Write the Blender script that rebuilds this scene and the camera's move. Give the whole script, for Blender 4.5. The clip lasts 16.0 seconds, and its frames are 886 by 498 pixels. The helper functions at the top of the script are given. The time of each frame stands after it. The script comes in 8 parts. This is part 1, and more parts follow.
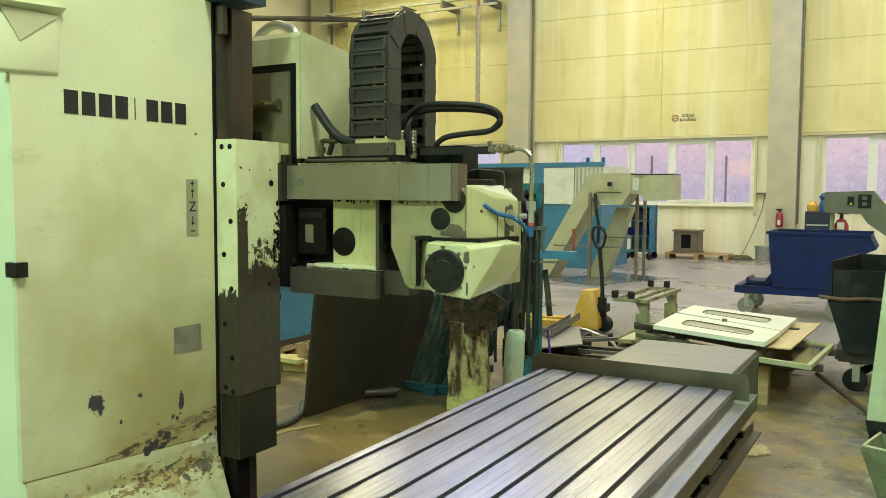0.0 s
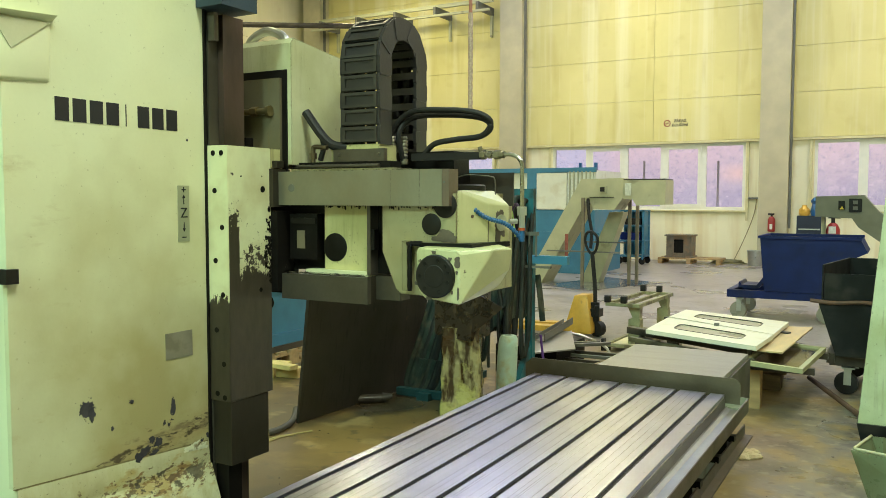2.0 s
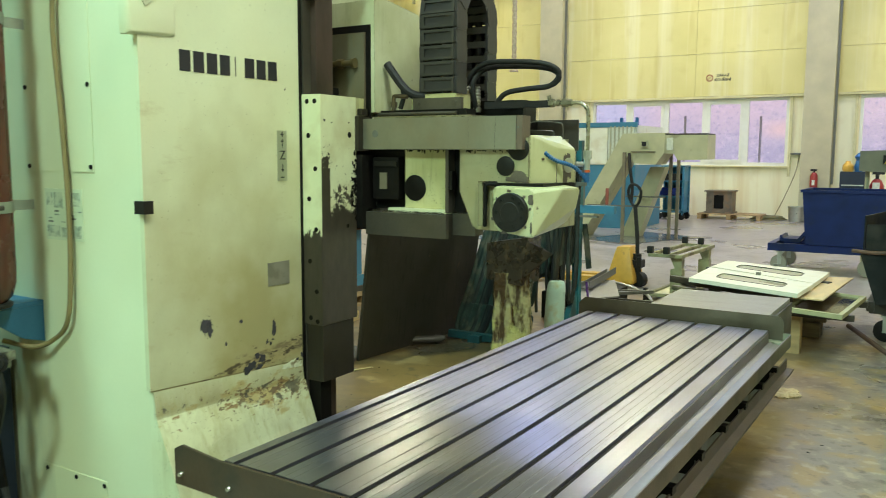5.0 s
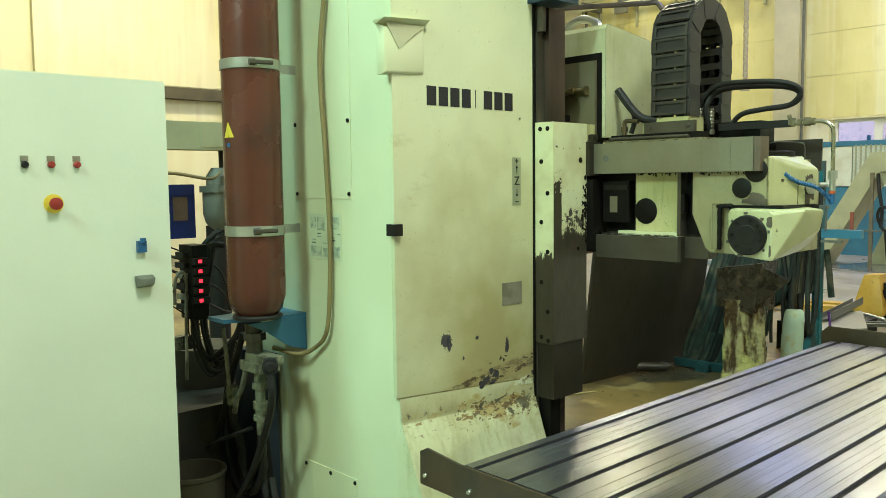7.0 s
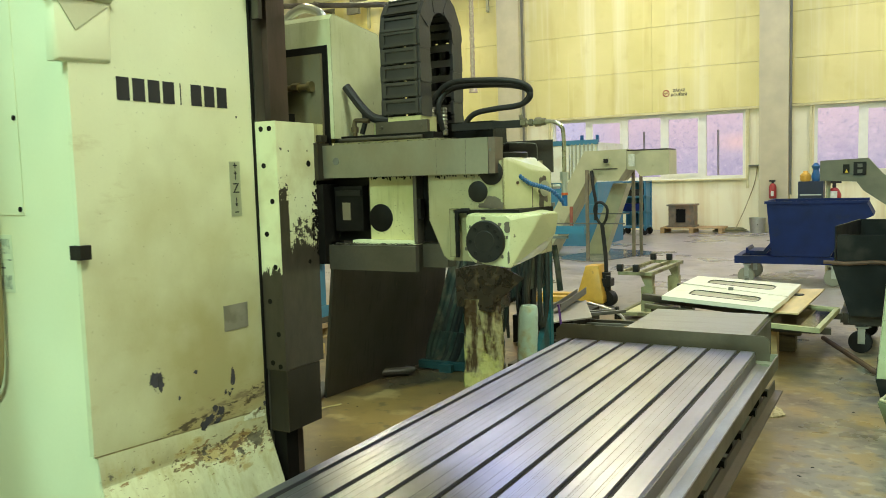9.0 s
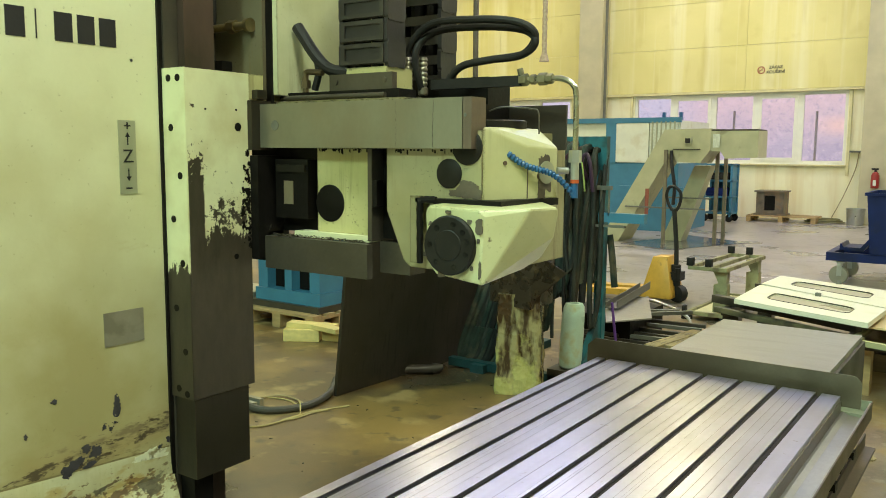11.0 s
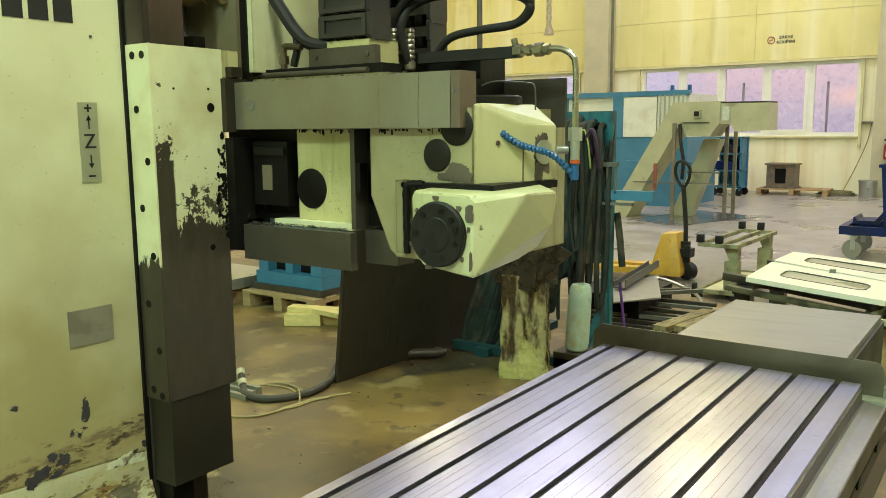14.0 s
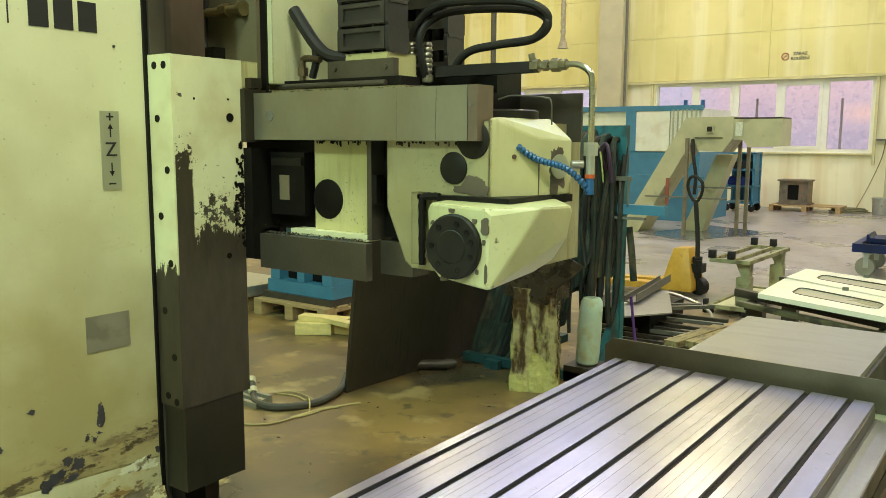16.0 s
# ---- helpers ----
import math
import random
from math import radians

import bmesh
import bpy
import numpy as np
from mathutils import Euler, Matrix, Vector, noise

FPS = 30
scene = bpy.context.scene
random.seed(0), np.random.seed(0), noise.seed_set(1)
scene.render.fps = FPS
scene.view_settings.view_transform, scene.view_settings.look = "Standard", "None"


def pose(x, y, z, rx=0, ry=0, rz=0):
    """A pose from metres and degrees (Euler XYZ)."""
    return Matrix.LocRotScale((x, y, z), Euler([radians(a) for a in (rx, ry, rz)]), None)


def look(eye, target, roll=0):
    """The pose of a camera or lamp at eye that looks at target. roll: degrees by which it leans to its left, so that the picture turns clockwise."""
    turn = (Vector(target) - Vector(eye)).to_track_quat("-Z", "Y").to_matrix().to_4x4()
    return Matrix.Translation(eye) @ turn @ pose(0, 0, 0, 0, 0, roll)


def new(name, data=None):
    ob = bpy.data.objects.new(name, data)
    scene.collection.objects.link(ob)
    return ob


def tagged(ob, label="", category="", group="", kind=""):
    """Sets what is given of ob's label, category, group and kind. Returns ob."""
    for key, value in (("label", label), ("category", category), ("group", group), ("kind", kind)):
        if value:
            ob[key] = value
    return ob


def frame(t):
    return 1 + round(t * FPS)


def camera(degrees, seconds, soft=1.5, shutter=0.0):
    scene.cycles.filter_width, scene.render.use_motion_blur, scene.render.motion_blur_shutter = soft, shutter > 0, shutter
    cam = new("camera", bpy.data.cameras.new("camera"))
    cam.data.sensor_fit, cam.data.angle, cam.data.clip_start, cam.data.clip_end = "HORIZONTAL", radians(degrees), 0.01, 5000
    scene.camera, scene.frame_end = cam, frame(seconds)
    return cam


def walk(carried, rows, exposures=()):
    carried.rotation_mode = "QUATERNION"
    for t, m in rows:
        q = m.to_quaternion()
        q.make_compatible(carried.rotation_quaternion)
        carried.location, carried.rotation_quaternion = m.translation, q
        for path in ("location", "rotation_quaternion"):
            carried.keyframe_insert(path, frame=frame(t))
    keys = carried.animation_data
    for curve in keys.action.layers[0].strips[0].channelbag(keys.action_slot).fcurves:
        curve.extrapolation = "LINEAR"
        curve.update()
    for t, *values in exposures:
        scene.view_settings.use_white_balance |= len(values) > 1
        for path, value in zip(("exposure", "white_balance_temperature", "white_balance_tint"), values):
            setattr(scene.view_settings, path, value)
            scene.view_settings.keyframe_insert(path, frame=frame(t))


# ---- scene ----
cam = camera(56.8, 16.0, 0.8, 0.4)
PATH = [
    (0, (1.977, -2.074, 1.609), (0.993, -0.338, 1.471), 0.3),
    (0.5, (1.98, -2.075, 1.607), (1.0, -0.337, 1.474), 0.2),
    (1, (1.984, -2.078, 1.609), (1.009, -0.336, 1.484), 0.2),
    (1.5, (1.982, -2.076, 1.607), (1.01, -0.332, 1.485), 0.2),
    (2, (1.989, -2.078, 1.608), (1.018, -0.334, 1.484), 0.1),
    (2.5, (1.986, -2.08, 1.609), (1.021, -0.333, 1.474), 0.1),
    (3, (1.99, -2.085, 1.604), (1.032, -0.336, 1.454), 0.2),
    (5.5, (2.028, -2.487, 1.556), (0.918, -0.844, 1.295), 0.6),
    (6, (2.046, -2.52, 1.554), (0.792, -0.98, 1.318), -0.6),
    (6.5, (2.051, -2.515, 1.561), (0.756, -1.006, 1.346), -0.5),
    (7, (2.042, -2.526, 1.558), (0.592, -1.159, 1.394), -0.7),
    (7.5, (2.041, -2.525, 1.556), (0.622, -1.124, 1.394), -0.8),
    (8, (2.025, -2.48, 1.565), (0.736, -0.967, 1.347), -0.3),
    (8.5, (1.975, -2.387, 1.567), (0.869, -0.735, 1.352), 0.1),
    (9, (1.878, -2.232, 1.576), (0.915, -0.488, 1.4), -1.7),
    (9.5, (1.808, -2.022, 1.566), (0.866, -0.27, 1.366), -1.3),
    (10, (1.803, -1.751, 1.569), (0.736, -0.07, 1.384), -0.0),
    (12.5, (1.694, -1.229, 1.582), (0.549, 0.382, 1.274), -0.1),
    (13, (1.696, -1.225, 1.582), (0.552, 0.387, 1.279), -0.3),
    (13.5, (1.7, -1.225, 1.581), (0.56, 0.391, 1.284), -0.4),
    (14, (1.702, -1.223, 1.582), (0.562, 0.395, 1.289), -0.5),
    (14.5, (1.7, -1.222, 1.582), (0.554, 0.392, 1.297), -0.5),
    (15, (1.7, -1.227, 1.584), (0.545, 0.382, 1.306), -0.1),
    (15.5, (1.7, -1.236, 1.586), (0.539, 0.369, 1.313), 0.2),
    (16, (1.701, -1.24, 1.586), (0.539, 0.366, 1.32), 0.3),
]
walk(cam, [(t, look(eye, target, roll)) for t, eye, target, roll in PATH], [(0, 0.0, 6500, 10), (3.2, 0.0, 6500, 10), (5.5, 0.04, 5960, 12), (6.0, 0.04, 5980, 12), (7.6, 0.05, 6250, 12), (8.5, 0.07, 6300, 10), (9.4, 0.05, 6500, 11), (12.3, 0.03, 6720, 12), (16.0, 0.03, 6800, 13)])

# ---- world and light ----
world = bpy.data.worlds.new("dusk")
scene.world = world
world.use_nodes = True
wn = world.node_tree
sky = wn.nodes.new("ShaderNodeTexSky")
sky.sky_type, sky.sun_disc, sky.sun_elevation, sky.sun_rotation = "NISHITA", False, radians(4), radians(200)
wn.nodes["Background"].inputs[1].default_value = 0.1
wn.links.new(sky.outputs[0], wn.nodes["Background"].inputs[0])


def lamp(name, eye, target, size, watts, colour):
    d = bpy.data.lights.new(name, "AREA")
    d.shape, d.size, d.energy, d.color = "DISK", size, watts, colour
    ob = new(name, d)
    ob.matrix_world = look(eye, target)
    return ob


WARM, COOL, MINT, DUSK = (1.0, 0.94, 0.53), (0.89, 1.0, 0.80), (0.50, 1.0, 0.90), (0.60, 0.66, 1.0)
for lx in (-11.0, -4.0, 3.2):
    for ly in (4.5, 10.5, 16.5):
        lamp("bay_lamp", (lx, ly, 8.3), (lx, ly, 0), 0.9, 150, WARM)
lamp("hall_lamp", (2.6, -1.2, 6.0), (0.2, -0.6, 1.2), 1.4, 238, COOL)
# unseen lamp added to fill the column side; the column shields the head
lamp("hall_lamp", (-2.4, -3.7, 8.0), (-0.5, -0.8, 1.0), 1.4, 470, MINT)
lamp("hall_lamp", (1.0, -6.6, 6.2), (-0.2, -0.6, 1.0), 1.4, 350, (0.66, 1.0, 0.80))
lamp("west_lamp", (-11.5, 3.0, 7.4), (-15.2, 4.5, 3.0), 1.0, 260, (1.0, 0.90, 0.58))
# dusk light through the roof lights
for lx in (-6.5, -0.5, 5.5):
    sk = lamp("roof_light", (lx, 13.0, 9.15), (lx, 13.0, 0), 1.6, 370, DUSK)
    sk.data.shape, sk.data.size, sk.data.size_y = "RECTANGLE", 1.4, 9.0


# ---- materials ----
def surf(name, colour, rough=0.6, metal=0.0, var=0.12, scale=6.0, grain=90.0, bump=0.12, stain=None, stain_at=0.62, stain_scale=3.0, stretch=(1, 1, 1), spec=0.5, soft=0.06, amount=0.85, stain_detail=8.0):
    """A surface with soft large-scale variation, fine grain, relief and optional stains."""
    m = bpy.data.materials.new(name)
    m.use_nodes = True
    nt = m.node_tree
    n, l = nt.nodes, nt.links
    b = n["Principled BSDF"]
    co = n.new("ShaderNodeTexCoord")
    mp = n.new("ShaderNodeMapping")
    mp.inputs["Scale"].default_value = stretch
    l.new(co.outputs["Object"], mp.inputs[0])

    def noise_tex(s, detail=5.0):
        t = n.new("ShaderNodeTexNoise")
        t.inputs["Scale"].default_value, t.inputs["Detail"].default_value = s, detail
        l.new(mp.outputs[0], t.inputs["Vector"])
        return t

    def mix(fac, a, c, kind="MIX"):
        x = n.new("ShaderNodeMix")
        x.data_type, x.blend_type = "RGBA", kind
        for i, v in ((0, fac), (6, a), (7, c)):
            if isinstance(v, (tuple, float, int)):
                x.inputs[i].default_value = v
            else:
                l.new(v, x.inputs[i])
        return x.outputs[2]

    def ramp(src, lo, hi, a=0.0, z=1.0):
        r = n.new("ShaderNodeMapRange")
        r.inputs[1].default_value, r.inputs[2].default_value, r.inputs[3].default_value, r.inputs[4].default_value = lo, hi, a, z
        l.new(src, r.inputs[0])
        return r.outputs[0]

    big, fine = noise_tex(scale), noise_tex(grain, 2.0)
    c0 = tuple(v * (1 - var) for v in colour) + (1,)
    c1 = tuple(min(1.0, v * (1 + var)) for v in colour) + (1,)
    c = mix(ramp(big.outputs[0], 0.3, 0.7), c0, c1)
    c = mix(ramp(fine.outputs[0], 0.3, 0.7, 0.0, var * 0.8), c, tuple(v * 0.6 for v in colour) + (1,))
    if stain:
        st = noise_tex(stain_scale, stain_detail)
        c = mix(ramp(st.outputs[0], stain_at - soft, stain_at + soft, 0.0, amount), c, tuple(stain) + (1,))
    l.new(c, b.inputs["Base Color"])
    l.new(ramp(big.outputs[0], 0.25, 0.75, max(0.04, rough - 0.09), min(1.0, rough + 0.09)), b.inputs["Roughness"])
    b.inputs["Metallic"].default_value = metal
    b.inputs["Specular IOR Level"].default_value = spec
    if bump:
        bp = n.new("ShaderNodeBump")
        bp.inputs["Strength"].default_value, bp.inputs["Distance"].default_value = bump, 0.004
        l.new(fine.outputs[0], bp.inputs["Height"])
        l.new(bp.outputs[0], b.inputs["Normal"])
    return m, nt, mix, ramp, noise_tex, co


def M(*a, **k):
    return surf(*a, **k)[0]


CREAM = (0.68, 0.705, 0.465)
m_paint = M("cream_machine_paint", CREAM, 0.42, var=0.05, scale=2.5, bump=0.06, stain=(0.52, 0.46, 0.22), stain_at=0.60, stain_scale=1.3, soft=0.2, amount=0.5, stain_detail=3.0)


def grimy(name, colour, drip=0.6, speck=0.6, edge=0.6, rough=0.40, dirt=(0.15, 0.11, 0.045), metal=0.0, patch=0.5):
    """Workshop paint with oil runs, specks of dirt and paint chipped off along the edges."""
    m, nt, mix, ramp, ntex, co = surf(name, colour, rough, metal, var=0.07, scale=5, bump=0.06, stain=tuple(v * 0.62 for v in colour[:2]) + (colour[2] * 0.42,), stain_at=0.56, stain_scale=4.5, soft=0.14, amount=0.6, stain_detail=5.0)
    n, l = nt.nodes, nt.links
    b = n["Principled BSDF"]
    c = b.inputs["Base Color"].links[0].from_socket

    def math_node(kind, p, q):
        x = n.new("ShaderNodeMath")
        x.operation = kind
        for i, v in ((0, p), (1, q)):
            if isinstance(v, float):
                x.inputs[i].default_value = v
            else:
                l.new(v, x.inputs[i])
        return x.outputs[0]

    mp = n.new("ShaderNodeMapping")
    mp.inputs["Scale"].default_value = (26, 26, 1.8)
    l.new(co.outputs["Object"], mp.inputs[0])
    run = n.new("ShaderNodeTexNoise")
    run.inputs["Scale"].default_value, run.inputs["Detail"].default_value, run.inputs["Roughness"].default_value = 1.4, 7, 0.65
    l.new(mp.outputs[0], run.inputs["Vector"])
    zone, zone2 = ntex(3.2, 4), ntex(7.5, 4)
    c = mix(math_node("MULTIPLY", ramp(run.outputs[0], 0.52, 0.70, 0, drip), ramp(zone.outputs[0], patch - 0.06, patch + 0.10)), c, tuple(dirt) + (1,))
    dots = ntex(120, 4)
    c = mix(math_node("MULTIPLY", ramp(dots.outputs[0], 0.63, 0.69, 0, speck), ramp(zone2.outputs[0], 0.46, 0.58)), c, (0.055, 0.042, 0.022, 1))
    big = ntex(17, 9)
    c = mix(math_node("MULTIPLY", ramp(big.outputs[0], 0.70, 0.725, 0, speck), ramp(zone.outputs[0], 0.45, 0.60)), c, (0.10, 0.072, 0.04, 1))
    if edge:
        bv, ge, dt = n.new("ShaderNodeBevel"), n.new("ShaderNodeNewGeometry"), n.new("ShaderNodeVectorMath")
        bv.samples, bv.inputs["Radius"].default_value = 4, 0.009
        dt.operation = "DOT_PRODUCT"
        l.new(bv.outputs[0], dt.inputs[0]), l.new(ge.outputs["Normal"], dt.inputs[1])
        chips = ntex(38, 7)
        w = math_node("ADD", ramp(dt.outputs["Value"], 0.70, 0.995, 0.42, 0.0), chips.outputs[0])
        c = mix(ramp(w, 0.70, 0.76, 0, edge), c, (0.11, 0.078, 0.045, 1))
    l.new(c, b.inputs["Base Color"])
    return m


# oil-yellowed paint, its base also darkened to offset strong lamplight on the ram
m_oily_dim = grimy("oily_cream_paint", (0.55, 0.525, 0.265), 0.7, 0.5, 0.8, 0.33, patch=0.56)
m_steel = M("ground_steel", (0.255, 0.243, 0.180), 0.34, 0.6, var=0.15, scale=4, grain=60, bump=0.08, stretch=(1.3, 1, 0.8), stain=(0.24, 0.20, 0.13), stain_at=0.57, stain_scale=5, soft=0.10, amount=0.55)
m_beamend = M("browned_steel", (0.20, 0.155, 0.12), 0.42, 0.6, var=0.2, scale=9, stain=(0.10, 0.07, 0.05), stain_at=0.56, stain_scale=12)
m_darksteel = M("oily_dark_steel", (0.095, 0.083, 0.063), 0.38, 0.5, var=0.2, scale=6, stain=(0.05, 0.045, 0.04), stain_at=0.6)
m_black = M("black_rubber", (0.016, 0.015, 0.014), 0.55, var=0.3, scale=20, spec=0.32)
# near-black for oil and grease, and for shade in gaps and hollows
m_oil_shade = M("oily_black_recess", (0.007, 0.006, 0.005), 0.45, var=0.3, scale=30, spec=0.18)
m_chain = M("black_chain_plastic", (0.026, 0.024, 0.024), 0.38, var=0.2, scale=12)
m_cap = M("dark_grey_cap", (0.014, 0.012, 0.009), 0.5, 0.0, var=0.35, scale=20, spec=0.25)
m_cabinet = M("mint_white_enamel", (0.72, 0.76, 0.62), 0.38, var=0.03, scale=3)
m_door = M("cream_white_door_paint", (0.80, 0.78, 0.64), 0.4, var=0.05, scale=4, stain=(0.6, 0.54, 0.36), stain_at=0.64, stain_scale=4, soft=0.1, amount=0.5)
m_chrome = M("bright_fitting", (0.62, 0.60, 0.52), 0.25, 0.95, var=0.08)
m_zinc = M("zinc_strap", (0.50, 0.51, 0.46), 0.35, 0.8, var=0.1, scale=15)
m_hose = M("ochre_hose", (0.22, 0.17, 0.07), 0.45, var=0.15)
m_accu = M("red_brown_lacquer", (0.100, 0.029, 0.018), 0.24, var=0.14, scale=4, bump=0.03, stain=(0.06, 0.025, 0.018), stain_at=0.62, stain_scale=5, soft=0.1)
m_blue = M("light_blue_paint", (0.050, 0.195, 0.30), 0.45, var=0.12, scale=5)
m_bluecoil = M("blue_plastic", (0.015, 0.095, 0.24), 0.35, var=0.1)
m_navy = M("royal_blue_paint", (0.005, 0.016, 0.105), 0.45, var=0.25, scale=5, spec=0.3, stain=(0.012, 0.018, 0.05), stain_at=0.62)
m_teal = M("teal_paint", (0.018, 0.145, 0.175), 0.5, var=0.2, scale=9, stain=(0.02, 0.04, 0.04), stain_at=0.54, stain_scale=6)
m_yellow = M("yellow_paint", (0.62, 0.36, 0.05), 0.45, var=0.12, scale=8, stain=(0.2, 0.12, 0.05), stain_at=0.68, stain_scale=9)
m_wood = M("pale_pallet_wood", (0.40, 0.27, 0.12), 0.75, var=0.22, scale=4, grain=60, bump=0.3, stretch=(1, 6, 6))
m_ply = M("plywood_sheet", (0.62, 0.47, 0.24), 0.6, var=0.12, scale=4, stretch=(5, 1, 1))
m_white = M("white_enamel", (0.72, 0.74, 0.60), 0.4, var=0.06, scale=4, stain=(0.55, 0.50, 0.32), stain_at=0.62, stain_scale=5, soft=0.1, amount=0.5)
m_olive = M("olive_green_paint", (0.47, 0.465, 0.29), 0.5, var=0.10, scale=5, stain=(0.22, 0.2, 0.12), stain_at=0.66)
m_pale = M("pale_green_paint", (0.42, 0.41, 0.23), 0.5, var=0.12, scale=7, stain=(0.3, 0.24, 0.1), stain_at=0.64, stain_scale=8)
m_darkgreen = M("grey_green_bin_paint", (0.013, 0.015, 0.015), 0.5, var=0.3, scale=6, spec=0.16, stain=(0.035, 0.033, 0.028), stain_at=0.62)
m_sheetdark = M("dark_sheet_metal", (0.045, 0.039, 0.031), 0.40, 0.3, var=0.3, scale=3.5, stain=(0.095, 0.082, 0.06), stain_at=0.58, stain_scale=4, soft=0.12, amount=0.6)
m_sheet = M("grey_sheet_metal", (0.335, 0.328, 0.30), 0.38, 0.55, var=0.14, scale=2, stretch=(1, 5, 1), stain=(0.28, 0.27, 0.24), stain_at=0.56, stain_scale=3, soft=0.08, amount=0.6)
m_iron = M("cast_iron_grey", (0.17, 0.17, 0.14), 0.6, 0.3, var=0.2, scale=8)
m_rust = M("rusty_bar", (0.11, 0.062, 0.04), 0.7, var=0.3, scale=15)
m_red = M("red_enamel", (0.30, 0.025, 0.02), 0.4)
m_signyellow = M("yellow_plastic", (0.75, 0.55, 0.05), 0.4)
m_concrete = M("grey_concrete", (0.50, 0.455, 0.29), 0.8, var=0.10, scale=2.2, bump=0.25, stain=(0.42, 0.38, 0.25), stain_at=0.58, soft=0.12, amount=0.5)
m_frame = M("white_window_frame", (0.78, 0.77, 0.66), 0.4, var=0.04)
m_ink = M("black_lettering", (0.012, 0.012, 0.014), 0.5, var=0.05)
m_plate = M("printed_alloy_plate", (0.43, 0.44, 0.31), 0.38, 0.5, var=0.06)
m_plategrey = M("bare_alloy_plate", (0.30, 0.285, 0.215), 0.42, 0.5, var=0.12, stain=(0.22, 0.21, 0.15), stain_at=0.56, stain_scale=14)
m_paper = M("faded_paper", (0.62, 0.66, 0.55), 0.7, var=0.15, scale=30)
m_violet = M("violet_strap", (0.12, 0.04, 0.25), 0.6)
m_oldhose = M("oily_green_hose", (0.030, 0.048, 0.038), 0.62, var=0.6, scale=7, spec=0.3, stain=(0.10, 0.09, 0.06), stain_at=0.58, stain_scale=6)
m_ledge = M("dark_ledge", (0.10, 0.085, 0.05), 0.7, var=0.3, scale=3)
m_angle = M("cream_painted_angle", (0.66, 0.60, 0.32), 0.5, var=0.10, scale=4, stain=(0.42, 0.34, 0.14), stain_at=0.62, stain_scale=3, soft=0.12, amount=0.5)
m_dusk_post = M("dusk_grey_post", (0.55, 0.50, 0.60), 0.6, var=0.1)
m_ceiling = M("ceiling_sheet", (0.17, 0.16, 0.12), 0.7, var=0.05)
m_bucket = M("galvanised_bucket", (0.10, 0.085, 0.062), 0.4, 0.6, var=0.2, scale=6)


def wall_material(name, colour, low, dirt=(0.50, 0.40, 0.12, 1), patchy=0.55):
    """Painted panels: pale vertical streaks, wide soft patches and ochre soiling."""
    m, nt, mix, ramp, ntex, co = surf(name, colour, 0.62, var=0.05, scale=0.6, grain=40, bump=0.05)
    n, l = nt.nodes, nt.links
    b = n["Principled BSDF"]
    src = b.inputs["Base Color"].links[0].from_socket

    def streak(sx, sz, scale, detail):
        mp = n.new("ShaderNodeMapping")
        mp.inputs["Scale"].default_value = (sx, sx, sz)
        l.new(co.outputs["Object"], mp.inputs[0])
        t = n.new("ShaderNodeTexNoise")
        t.inputs["Scale"].default_value, t.inputs["Detail"].default_value = scale, detail
        l.new(mp.outputs[0], t.inputs["Vector"])
        return t.outputs[0]
    patch, cloud = ntex(0.55, 4), ntex(1.7, 7)
    c = mix(ramp(patch.outputs[0], 0.40, 0.66, 0, patchy), src, tuple(v * 0.80 for v in colour[:2]) + (colour[2] * 0.70, 1))
    c = mix(ramp(streak(1.7, 0.05, 1.6, 6), 0.50, 0.70, 0, 0.7), c, low)
    c = mix(ramp(streak(3.5, 0.45, 1.0, 5), 0.56, 0.74, 0, 0.45), c, dirt)
    c = mix(ramp(cloud.outputs[0], 0.58, 0.76, 0, 0.35), c, dirt)
    c = mix(ramp(streak(9.0, 0.25, 1.0, 3), 0.62, 0.72, 0, 0.22), c, low)
    l.new(c, b.inputs["Base Color"])
    return m


m_wall = wall_material("yellowed_wall_panel", (0.72, 0.645, 0.27), (0.80, 0.76, 0.50, 1))
m_dado = wall_material("stained_cream_plaster", (0.88, 0.83, 0.56), (0.66, 0.50, 0.20, 1), (0.62, 0.47, 0.18, 1), 0.2)
m_westwall = wall_material("pale_wall_panel", (0.80, 0.74, 0.50), (0.86, 0.82, 0.60, 1), (0.62, 0.48, 0.30, 1), 0.35)


